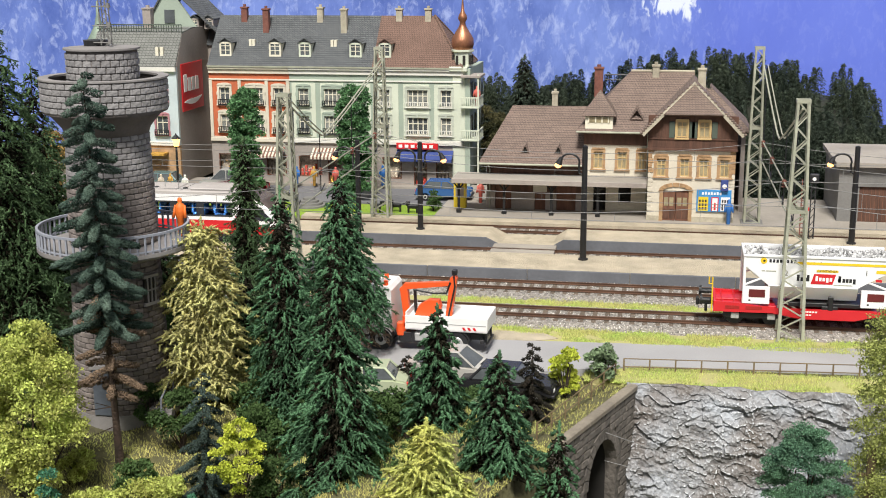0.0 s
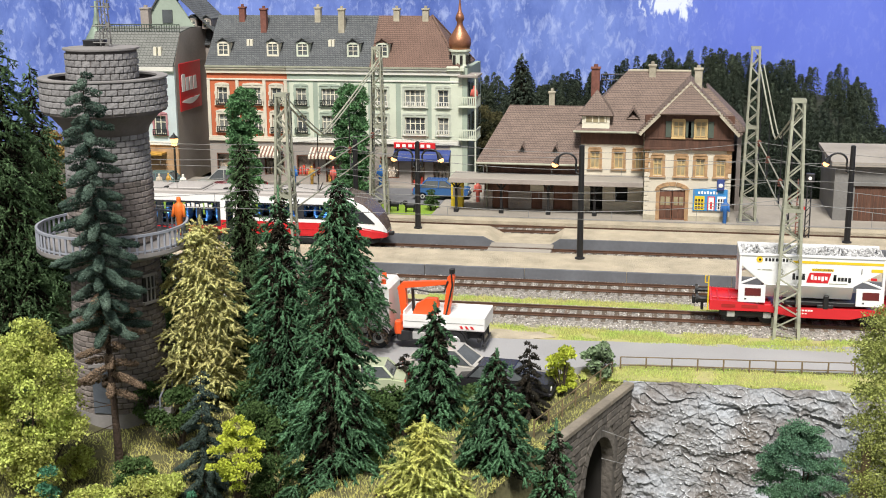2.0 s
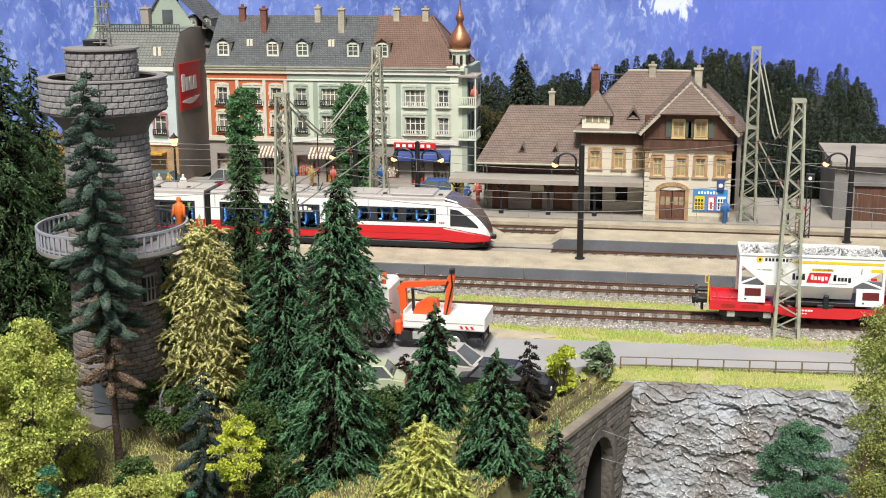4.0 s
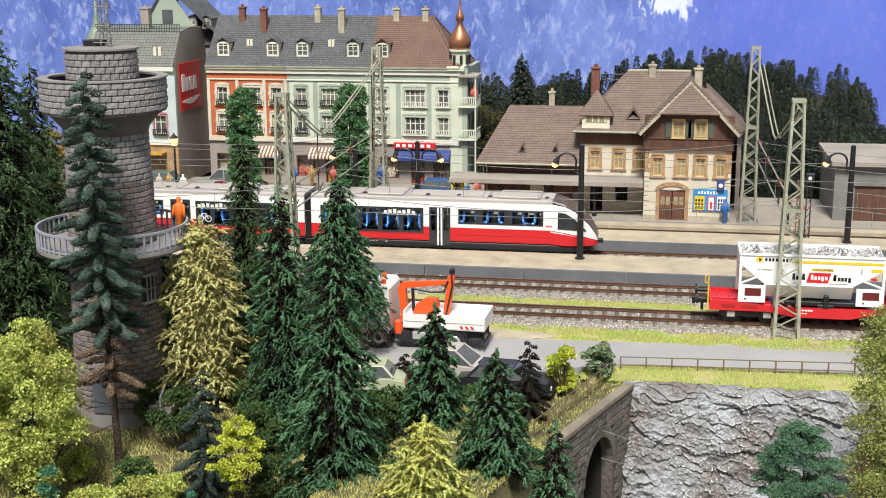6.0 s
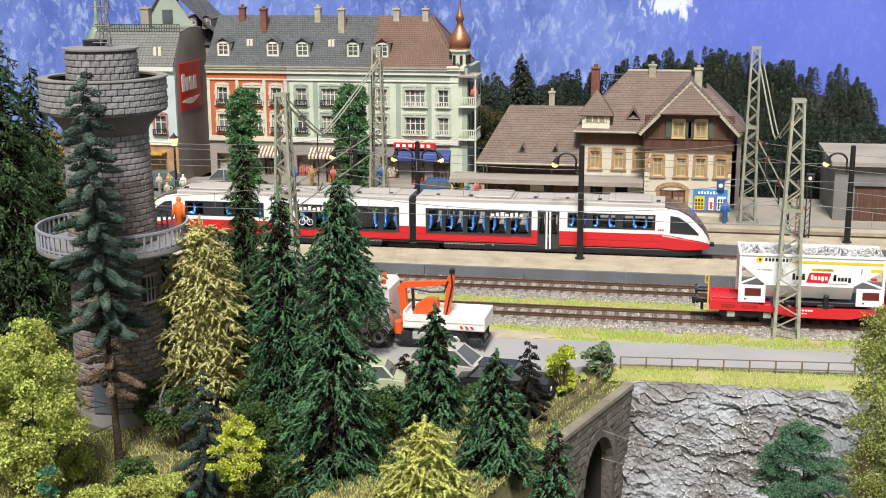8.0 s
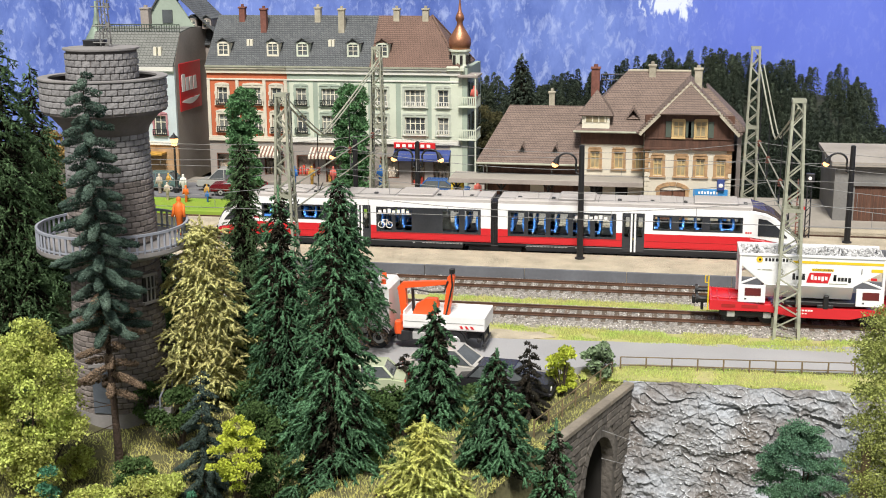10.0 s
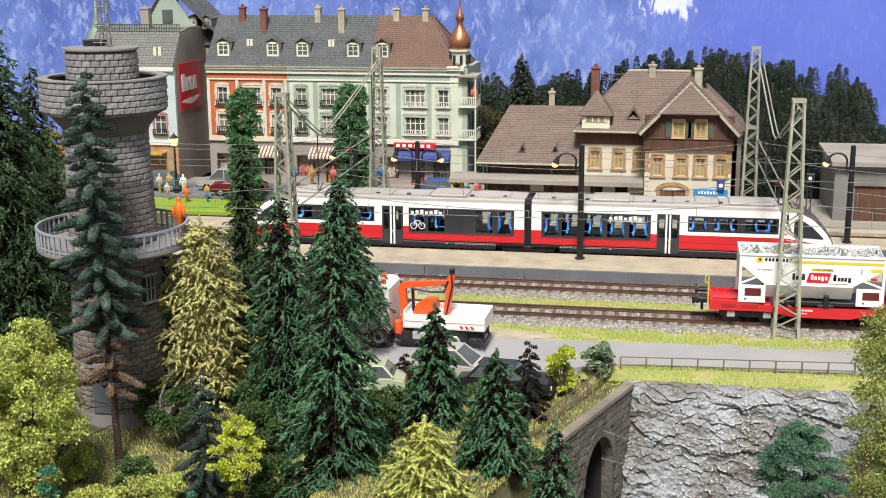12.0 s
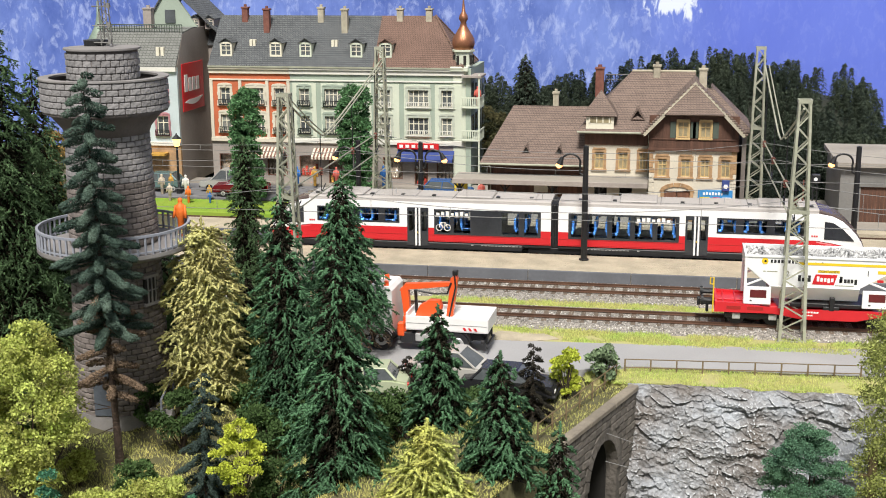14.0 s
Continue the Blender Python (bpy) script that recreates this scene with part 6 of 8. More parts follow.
def shed():
    th = thing("concrete_shed", "pale concrete shed with flat roof and brown doors", "shed")
    x0, x1, y = 11.6, 24.0, 89.2
    bm = bmesh.new()
    holed(bm, x0, x1, 0.2, 4.1, y, y + 0.3, [(13.0, 19, 0.2, 2.7)])
    part("front_wall", bm, CONC, th)
    part("side_wall", boxes((x0, x0 + 0.3, y + 0.3, y + 8, 0.2, 4.1)), CONC, th)
    part("side_wall", boxes((x1 - 0.3, x1, y + 0.3, y + 8, 0.2, 4.1)), CONC, th)
    bm = bmesh.new()
    slab(bm, [(x0 - 0.3, y - 0.5, 4.4), (x1, y - 0.5, 4.4), (x1, y + 8, 4.5), (x0 - 0.3, y + 8, 4.5)], 0.3)
    part("roof", bm, PAVE, th)
    part("lintel", boxes((12.7, 19.3, y - 0.1, y - 0.003, 2.7, 2.95)), CONC, th)
    d = part("gate", boxes((13.02, 18.98, y + 0.1, y + 0.18, 0.2, 2.68)), WOOD_R, th, "brown slatted gate")
    for i in range(22):
        part("slat", boxes((13.05 + i * 0.265, 13.27 + i * 0.265, y + 0.07, y + 0.1, 0.25, 2.6)), WOOD_D, d)


TOWER_DOOR = mat("tower_door_paint", (0.10, 0.115, 0.14), 0.6)
TOWER_S = mat("tower_body_stone", (0.20, 0.172, 0.158), 0.9, var=0.22, scale=3, fine=24, bump=0.5, isl=0.22)
CONC = mat("weathered_concrete", (0.19, 0.185, 0.175), 0.85, var=0.15, scale=1.5, fine=24)
shed()


# ---- lookout tower ----
def tower():
    cx, cy, z0 = -23.9, 50.5, -1.2
    th = thing("lookout_tower", "round grey stone lookout tower with two galleries", "tower", P(cx, cy, 0))
    rad = lambda z: 2.05 - 0.33 * (z - z0) / 12.3
    part("core", lathe(bmesh.new(), [(rad(z0) - 0.02, z0), (rad(11.4) - 0.02, 11.4)], 48), TOWER_J, th, smooth=True)
    part("footing", lathe(bmesh.new(), [(2.14, -2.4), (2.14, z0 + 0.04), (2.0, z0 + 0.06)], 48), TOWER_C, th, "grey concrete footing")
    part("console", lathe(bmesh.new(), [(rad(10.9), 10.9), (1.85, 11.3), (2.3, 11.85), (2.6, 12.0), (1.5, 12.15)], 48), TOWER_J, th, "dark flaring console", True)
    part("upper_wall", lathe(bmesh.new(), [(2.62, 12.0), (2.62, 13.4), (2.36, 13.4), (2.36, 12.0)], 48, hoop=True), TOWER_J, th, smooth=False)
    part("upper_coping", lathe(bmesh.new(), [(2.68, 13.38), (2.72, 13.41), (2.72, 13.47), (2.28, 13.47), (2.28, 13.38)], 48, hoop=True), TOWER_C, th)
    part("drum", lathe(bmesh.new(), [(1.47, 12.1), (1.47, 14.6)], 48), TOWER_J, th, smooth=True)
    part("drum_roof", lathe(bmesh.new(), [(1.5, 14.58), (1.6, 14.62), (1.6, 14.69), (0.5, 14.74)], 48), TOWER_C, th)
    part("hatch", lathe(bmesh.new(), [(0.5, 14.74), (0.52, 14.98), (0.05, 15.02)], 20, -0.35, 0.2), BLACK, th)

    def ring(r, z, h, count, depth=0.07, off=0, joined=None):
        w = 6.28319 * r / count
        key = (round(w, 2), h)
        if key not in meshes:
            bm = boxes((-w / 2 + 0.014, w / 2 - 0.014, -depth, 0.05, -h / 2 + 0.014, h / 2 - 0.014), bev=0.03)
            bmesh.ops.scale(bm, vec=(U, U, U), verts=bm.verts)
            meshes[key] = bpy.data.meshes.new("stone")
            bm.to_mesh(meshes[key])
            bm.free()
            meshes[key].materials.append(TOWER)
        for i in range(count):
            a = 360 * (i + off) / count
            c = math.cos(radians(a - 65))
            if c < -0.25 and c is not None and math.sin(radians(a)) > 0.2:
                continue
            if math.sin(radians(a)) > 0.35:
                continue
            if joined is not None:
                q = bmesh.new()
                q.from_mesh(meshes[key])
                merge(joined, q, Matrix.Rotation(radians(a + 90), 4, "Z") @ P(0, -r + random.uniform(-0.015, 0.015), z, 0, 0, random.uniform(-1, 1)))
                continue
            piece("stone", meshes[key], th, Matrix.Rotation(radians(a + 90), 4, "Z") @ P(0, -(r) + random.uniform(-0.012, 0.012), z, 0, 0, random.uniform(-1, 1)))
    meshes = {}
    for j in range(5):
        ring(2.62, 12.2 + 0.26 * j, 0.26, 34, 0.06, 0.5 * (j % 2))
    for j in range(8):
        ring(1.47, 12.4 + 0.28 * j, 0.28, 24, 0.06, 0.5 * (j % 2))
    z, j = z0 + 0.15, 0
    rest = bmesh.new()
    while z < 11.0:
        if not 5.7 < z < 6.22:
            ring(rad(z), z, 0.25, 27, 0.06, 0.5 * (j % 2), None if z > 9.0 else rest)
        z += 0.25
        j += 1
    bmesh.ops.scale(rest, vec=(87, 87, 87), verts=rest.verts)
    part("masonry", rest, TOWER_S, th, kind="stuff")
    # lower gallery
    part("gallery_floor", lathe(bmesh.new(), [(2.0, 5.58), (2.5, 5.73), (3.22, 5.98), (3.28, 6.06), (3.28, 6.22), (1.6, 6.24)], 48), TOWER_C, th, "pale grey concrete gallery")
    bm = bmesh.new()
    lathe(bm, [(3.17, 6.97), (3.28, 6.97), (3.28, 7.07), (3.17, 7.07)], 48, hoop=True)
    lathe(bm, [(3.19, 6.3), (3.26, 6.3), (3.26, 6.36), (3.19, 6.36)], 48, hoop=True)
    rl = part("railing", bm, TOWER_R, th, "grey gallery railing")
    for i in range(60):
        a = i * 6.28319 / 60
        x, y = 3.22 * math.cos(a), 3.22 * math.sin(a)
        part("baluster", boxes((x - 0.04, x + 0.04, y - 0.04, y + 0.04, 6.22, 6.97)), TOWER_R, rl)
    # barred window and door
    a = radians(-22)
    w = part("barred_window", boxes((-0.34, 0.34, -0.04, 0.1, -0.55, 0.55)), DARK, th)
    w.matrix_basis = P((rad(3.3) + 0.1) * math.cos(a), (rad(3.3) + 0.1) * math.sin(a), 4.33, math.degrees(a) + 90)
    part("bar", boxes(*[(q - 0.03, q + 0.03, -0.1, -0.05, -0.55, 0.55) for q in (-0.22, 0, 0.22)], (-0.34, 0.34, -0.09, -0.05, -0.03, 0.03), (-0.42, 0.42, -0.1, 0.05, 0.55, 0.68), (-0.42, 0.42, -0.1, 0.05, -0.68, -0.55)), TOWER_C, w)
    a = radians(-88)
    d = part("door", boxes((-0.5, 0.5, -0.08, 0.1, 0, 2.1), bev=0.03), TOWER_DOOR, th, "blue-grey metal door")
    d.matrix_basis = P((rad(-0.5) + 0.06) * math.cos(a), (rad(-0.5) + 0.06) * math.sin(a), z0 + 0.1, -88 + 90)
    part("lintel", boxes((-0.62, 0.62, -0.12, 0.1, 2.1, 2.3), bev=0.02), TOWER_C, d)
    # steps and hand rail at the foot
    for i in range(4):
        part("step", boxes((1.75 + 0.1 * i, 2.9, -1.9 + 0.32 * i, -1.58 + 0.32 * i, z0, z0 + 0.18 * (i + 1)), bev=0.02), TOWER_C, th)
    bm = tube(bmesh.new(), [(2.6, -2.0, z0 + 0.1), (2.6, -2.0, z0 + 0.95), (2.6, -0.6, z0 + 1.7), (2.6, -0.6, z0 + 0.7)], 0.05, 6)
    part("stair_rail", bm, TOWER_R, th, "pale blue-grey stair rail")
    # radio mast on top
    bm = bmesh.new()
    for sx in (-0.17, 0.17):
        for sy in (-0.17, 0.17):
            bar(bm, (0.25 + sx, sy, 14.72), (0.1 + sx * 0.7, sy * 0.7, 18.5), 0.03, n=5)
    for i in range(12):
        q = 14.6 + i * 0.33
        bar(bm, (0.1, -0.17, q), (0.4, -0.17, q + 0.3), 0.02, n=4)
        bar(bm, (0.4, 0.17, q), (0.1, 0.17, q + 0.3), 0.02, n=4)
    part("radio_mast", bm, CONC, th, "white lattice radio mast")
    bm = bmesh.new()
    for q in (14.9, 15.6, 16.4, 17.1):
        bar(bm, (-0.2, -0.3, q), (0.65, -0.3, q), 0.03, n=5)
        box(bm, 0.5, 0.62, -0.4, -0.28, q - 0.06, q + 0.14)
    part("antenna", bm, CONC, th, "pale antenna arms")


tower()


# ---- railcar ----
TR_W = mat("train_white", (0.80, 0.80, 0.80), 0.35, var=0.03, bump=0)
TR_R = mat("train_red", (0.56, 0.018, 0.025), 0.35, var=0.04, bump=0)
TR_D = mat("train_dark_grey", (0.018, 0.018, 0.02), 0.5, var=0.15)
TR_ROOF = mat("train_roof_grey", (0.42, 0.39, 0.37), 0.6, var=0.1, scale=1)
TR_HOOD = mat("train_hood_brown", (0.10, 0.075, 0.07), 0.22, var=0.1, bump=0)
TR_GL = mat("train_window", (0.035, 0.038, 0.045), 0.15, var=0.2, bump=0)
TR_IN = mat("train_interior_pale", (0.24, 0.21, 0.165), 0.25, var=0.35, scale=2, bump=0)
TR_BL = mat("train_seat_blue", (0.06, 0.22, 0.62), 0.5, var=0.2, scale=4, bump=0)
TR_LIN = mat("train_lining_cream", (0.80, 0.74, 0.60), 0.6, var=0.08, bump=0)
TR_FL = mat("train_floor", (0.30, 0.33, 0.38), 0.6, var=0.1, bump=0)
TR_D2 = mat("train_joint_red", (0.30, 0.012, 0.012), 0.5, bump=0)
WY_ = mat("door_button_yellow", (0.75, 0.55, 0.05), 0.5, bump=0)
TR_PANE = mat("train_pane", (0.86, 0.91, 0.95), 0.03, var=0.0, bump=0)
TR_PANE.node_tree.nodes["Principled BSDF"].inputs["Transmission Weight"].default_value = 1.0
TR_PANE.node_tree.nodes["Principled BSDF"].inputs["IOR"].default_value = 1.12
SIL = mat("silver_paint", (0.48, 0.48, 0.47), 0.3, 0.3, var=0.05, bump=0)


def loft(secs):
    """Joins sections of (x, half width, z low, z high) into a closed body with softened upper edges."""
    bm = bmesh.new()
    rings = []
    for x, w, a, b in secs:
        c = min(0.12, (b - a) * 0.3)
        rings.append([bm.verts.new(p) for p in ((x, -w, a), (x, -w, b - c), (x, -w + c * 0.6, b), (x, w - c * 0.6, b), (x, w, b - c), (x, w, a))])
    for p, q in zip(rings, rings[1:]):
        for i in range(6):
            j = (i + 1) % 6
            bm.faces.new((p[i], p[j], q[j], q[i]))
    bm.faces.new(rings[0][::-1])
    bm.faces.new(rings[-1])
    bmesh.ops.recalc_face_normals(bm, faces=bm.faces[:])
    return bm


def railcar():
    th = thing("railcar", "white and red two-car diesel railcar with grey roof", "train", P(-34, TB, 0))

    def car(f, bike):
        """f maps a place along the car, with the cab ahead, to the train's own x."""
        s = 1 if f(1) > f(0) else -1
        xs = [7.0, 7.9, 8.5, 9.0, 9.4, 9.7, 9.88]
        tp = [3.42, 3.3, 3.0, 2.55, 2.1, 1.65, 1.25]
        hw = [1.45, 1.44, 1.38, 1.27, 1.1, 0.9, 0.65]
        rt = [1.68, 1.55, 1.42, 1.32, 1.22, 1.1, 0.98]
        order = lambda rows: [(f(x), w, a, b) for x, w, a, b in rows][::s]
        span = lambda a, b: tuple(sorted((f(a), f(b))))
        body = part("car_body", loft(order([(7.0, 1.45, 1.68, 3.32)] + [(x, w, r, max(r + 0.1, t - 0.14)) for x, w, r, t in zip(xs[1:], hw[1:], rt[1:], tp[1:])])), TR_W, th, "white cab body")
        part("red_band", loft(order([(7.0, 1.453, 0.8, 1.68)] + [(x, w + 0.003, 0.72, r) for x, w, r in zip(xs[1:], hw[1:], rt[1:])])), TR_R, body, "red lower band")
        part("skirt", loft(order([(-8.4, 1.40, 0.62, 0.8), (-6.65, 1.40, 0.62, 0.8), (-6.6, 1.42, 0.34, 0.8), (7.0, 1.42, 0.34, 0.8), (8.3, 1.33, 0.32, 0.74), (9.1, 1.05, 0.36, 0.74), (9.45, 0.7, 0.42, 0.74)])), TR_D, body, "dark grey skirt")
        part("car_roof", loft(order([(-8.4, 1.36, 3.3, 3.55), (7.1, 1.36, 3.3, 3.55)])), TR_ROOF, body, "grey roof")
        part("hood", loft(order([(7.05, 1.36, 3.25, 3.54)] + [(x, w - 0.1, max(r + 0.08, t - 0.3), t) for x, w, r, t in zip(xs[1:], hw[1:], rt[1:], tp[1:])])), TR_HOOD, body, "glossy brown cab hood and windscreen")
        a, b = span(-8.4, 7.0)
        part("cabin_floor", boxes((a, b, -1.36, 1.36, 0.82, 0.9)), TR_FL, body)
        part("cabin_ceiling", boxes((a, b, -1.36, 1.36, 3.22, 3.29)), TR_W, body)
        a, b = span(-8.4, -8.3)
        part("end_wall", boxes((a, b, -1.36, 1.36, 0.9, 3.22)), TR_W, body)
        for a, b, h in ((-7.4, -5.2, 0.06), (-4.7, -2.4, 0.15), (3.6, 6.3, 0.14), (0.2, 2.6, 0.05)):
            a, b = span(a, b)
            ru = part("roof_unit", boxes((a, b, -1.15, 1.15, 3.52, 3.56 + h), bev=0.07), TR_ROOF, body)
            part("grille", boxes(*[(a + 0.15, b - 0.15, -1.0 + 0.25 * k, -0.93 + 0.25 * k, 3.56 + h, 3.575 + h) for k in range(9)]), TR_ROOF, ru)
        for q in (-7.1, -5.0, -0.9, 1.1, 3.1, 6.7):
            part("roof_vent", boxes((f(q) - 0.12, f(q) + 0.12, -0.8, -0.5, 3.54, 3.66), bev=0.02), BLACK, body)
        for q in (-6.5, -2.2, 3.0):
            part("roof_seam", boxes((f(q) - 0.015, f(q) + 0.015, -1.3, 1.3, 3.545, 3.56)), TR_D, body)
        part("aerial", bar(bmesh.new(), (f(1.6), -0.4, 3.55), (f(1.6), -0.4, 3.95), 0.05, 0.02, 8), SIL, body)
        # seats in rows facing one another, in the saloon and in the raised end
        rows = [(-7.5 + 0.68 * k, 1.2, 0.5) for k in range(10) if not (bike and 2 < k < 6)] + [(1.5 + 0.75 * k, 1.6, 0.45) for k in range(7)]
        for k, (q, z, hgt) in enumerate(rows):
            for y0 in (-1.25, 0.3):
                e = 0.34 if k % 2 else -0.34
                a, b = sorted((f(q), f(q + e * 1.75)))
                st = part("seat", boxes((a, b, y0, y0 + 0.95, z + 0.3, z + 0.48), (f(q) - 0.07, f(q) + 0.07, y0, y0 + 0.95, z + 0.48, z + 0.65 + hgt), bev=0.03), TR_BL, body, "blue passenger seat")
                part("seat_base", boxes((a + 0.05, b - 0.05, y0 + 0.1, y0 + 0.85, z, z + 0.3)), TR_D, st)
        for q in (-8.0, -0.95, 0.95, 6.8):
            a, b = span(q, q + 0.04)
            part("partition", boxes((a, b, -1.3, -0.4, 0.9, 3.2), (a, b, 0.4, 1.3, 0.9, 3.2)), TR_IN, body)
        for side in (-1, 1):
            def plate(a, b, z0, z1, t0=0.0, t1=0.02):
                a, b = sorted((f(a), f(b)))
                y0, y1 = sorted((side * (1.455 + t0), side * (1.455 + t1)))
                return (a, b, y0, y1, z0, z1)

            def sheet(a, b, z0, z1, holes, y0, y1):
                """A side sheet with openings."""
                a, b = span(a, b)
                y0, y1 = sorted((side * y0, side * y1))
                return holed(bmesh.new(), a, b, z0, z1, y0, y1, [(*span(p, q), max(lo, z0), min(hi, z1)) for p, q, lo, hi in holes if lo < z1 and hi > z0])
            big = [(-7.6, -6.75), (-6.5, -5.4), (-5.1, -4.0), (-3.7, -2.65), (-2.35, -1.25)]
            if bike:
                big = [(-7.6, -6.75), (-6.4, -5.35), (-3.35, -2.3), (-2.05, -1.25)]
            small = [(1.28, 2.3), (2.75, 4.1), (4.6, 6.42)] if not bike else [(1.28, 2.1), (2.55, 3.9), (5.3, 6.42)]
            cut = [(-7.72, -1.11, 1.3, 2.84), (1.24, 6.49, 1.95, 2.84), (-0.66, 0.66, 0.8, 2.93)]
            part("upper_side", sheet(-8.4, 7.0, 1.68, 3.3, cut, 1.38, 1.45), TR_W, body, "white upper side")
            part("lower_side", sheet(-8.4, 7.0, 0.8, 1.68, cut, 1.38, 1.453), TR_R, body, "red lower side")
            part("rub_strip", boxes(plate(-8.38, -0.7, 1.2, 1.225, -0.003, 0.008), plate(0.7, 7.0, 1.2, 1.225, -0.003, 0.008), plate(-8.38, -0.7, 0.86, 0.875, -0.003, 0.008), plate(0.7, 7.0, 0.86, 0.875, -0.003, 0.008)), TR_D2, body, "dark red panel joint")
            part("lining", sheet(-8.29, 6.99, 0.91, 3.21, [(p - 0.02, q + 0.02, 1.36, 2.78) for p, q in big] + [(p - 0.02, q + 0.02, 2.0, 2.8) for p, q in small] + [(-0.6, -0.2, 1.43, 2.72), (0.2, 0.6, 1.43, 2.72)], 1.345, 1.372), TR_LIN, body, "cream inner lining")
            strip = part("window_strip", sheet(-7.78, -1.05, 1.26, 2.88, [(p, q, 1.38, 2.76) for p, q in big], 1.40, 1.465), TR_GL, body, "dark window strip")
            for a, b in big:
                part("window", boxes(plate(a - 0.03, b + 0.03, 1.35, 2.79, -0.03, -0.015)), TR_PANE, strip).visible_shadow = False
                part("transom", boxes(plate(a, b, 2.3, 2.335, -0.012, 0.0)), TR_GL, strip)
            part("logo", boxes(*[plate(-3.6 + 0.3 * i, -3.4 + 0.3 * i, 2.46 + 0.05 * (i % 2), 2.66 + 0.05 * (i % 3), 0.012, 0.026) for i in range(7)], plate(-3.7, -1.5, 2.42, 2.445, 0.012, 0.026)) if not bike else boxes(*[plate(-1.2 - 0.3 * i, -1.4 - 0.3 * i, 2.46 + 0.05 * (i % 2), 2.66 + 0.05 * (i % 3), 0.012, 0.026) for i in range(7)], plate(-1.1, -3.3, 2.42, 2.445, 0.012, 0.026)), SIGN_W, strip, "white bars of lettering")
            if bike:
                bm = bmesh.new()
                yb = side * 1.488
                for q in (-1.9, -1.38):
                    ring = [(f(q) + 0.2 * math.cos(k * 0.5236), yb, 1.72 + 0.2 * math.sin(k * 0.5236)) for k in range(13)]
                    tube(bm, ring, 0.025, 4)
                tube(bm, [(f(-1.9), yb, 1.72), (f(-1.78), yb, 2.05), (f(-1.48), yb, 2.05), (f(-1.38), yb, 1.72)], 0.025, 4)
                tube(bm, [(f(-1.78), yb, 2.05), (f(-1.64), yb, 1.72), (f(-1.48), yb, 2.05)], 0.025, 4)
                part("bicycle_sign", bm, SIGN_W, strip, "white bicycle sign")
            s2 = part("window_strip", sheet(1.18, 6.55, 1.92, 2.88, [(p, q, 2.02, 2.78) for p, q in small], 1.40, 1.465), TR_GL, body, "dark window strip")
            for a, b in small:
                part("window", boxes(plate(a - 0.03, b + 0.03, 2.0, 2.8, -0.03, -0.015)), TR_PANE, s2).visible_shadow = False
            d = part("door", sheet(-0.68, 0.68, 0.5, 2.95, [(-0.56, -0.24, 1.45, 2.7), (0.24, 0.56, 1.45, 2.7)], 1.40, 1.467), TR_GL, body, "dark double door")
            for c in (-0.11, 0.11):
                part("door_edge", boxes(plate(c - 0.055, c + 0.055, 0.5, 2.93, 0.008, 0.03)), TR_W, d, "white door edge")
            part("door_button", boxes(plate(-0.02, 0.02, 1.3, 1.42, 0.012, 0.034)), WY_, d)
            part("door_window", boxes(plate(-0.58, -0.22, 1.43, 2.72, -0.03, -0.015), plate(0.22, 0.58, 1.43, 2.72, -0.03, -0.015)), TR_PANE, d).visible_shadow = False
            part("print", boxes(*[plate(-6.6 + 0.22 * i, -6.45 + 0.22 * i, 0.61, 0.65, -0.03, -0.012) for i in range(12)], plate(-3.55, -3.4, 0.6, 0.66, -0.03, -0.012)), SIL, body, "pale bars of print")
            # wedge-shaped cab window, following the narrowing nose
            bm = bmesh.new()
            k = [(7.45, 1.452, 1.78, 2.85), (7.95, 1.435, 1.76, 2.78), (8.5, 1.38, 1.72, 2.42), (8.95, 1.28, 1.68, 1.98), (9.2, 1.2, 1.64, 1.7)]
            cols = [[bm.verts.new((f(x), side * (w + e), z)) for e, z in ((0.03, lo), (0.03, hi), (-0.08, hi), (-0.08, lo))] for x, w, lo, hi in k]
            for p, q in zip(cols, cols[1:]):
                for u in range(4):
                    bm.faces.new((p[u], q[u], q[(u + 1) % 4], p[(u + 1) % 4]))
            bm.faces.new(cols[0][::-1])
            bm.faces.new(cols[-1])
            bmesh.ops.recalc_face_normals(bm, faces=bm.faces[:])
            part("cab_window", bm, TR_GL, body, "black wedge-shaped cab window")
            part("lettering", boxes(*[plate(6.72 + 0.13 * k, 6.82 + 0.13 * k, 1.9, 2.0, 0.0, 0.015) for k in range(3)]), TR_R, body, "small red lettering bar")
            part("headlamp", bar(bmesh.new(), (f(9.3), side * 0.66, 1.3), (f(9.56), side * 0.64, 1.28), 0.13), SIGN_W, body)
        part("coupler", boxes((min(f(9.3), f(10.2)), max(f(9.3), f(10.2)), -0.18, 0.18, 0.72, 0.98), bev=0.05), BLACK, th)
        bg = part("bogie", boxes((f(6) - 1.6, f(6) + 1.6, -1.25, -1.1, 0.25, 0.6), (f(6) - 1.6, f(6) + 1.6, 1.1, 1.25, 0.25, 0.6), (f(6) - 0.3, f(6) + 0.3, -1.2, 1.2, 0.3, 0.6), bev=0.04), BLACK, th)
        for q in (f(6) - 1.0, f(6) + 1.0):
            for yy in (-0.8, 0.8):
                part("wheel", bar(bmesh.new(), (q, yy - 0.07, 0.42), (q, yy + 0.07, 0.42), 0.42, n=20), TR_D, bg)

    car(lambda u: u, False)
    car(lambda u: -17.26 - u, True)
    part("gangway", boxes((-8.88, -8.38, -1.25, 1.25, 0.6, 3.35), bev=0.06), TR_D, th, "dark rubber gangway bellows")
    bm = bmesh.new()
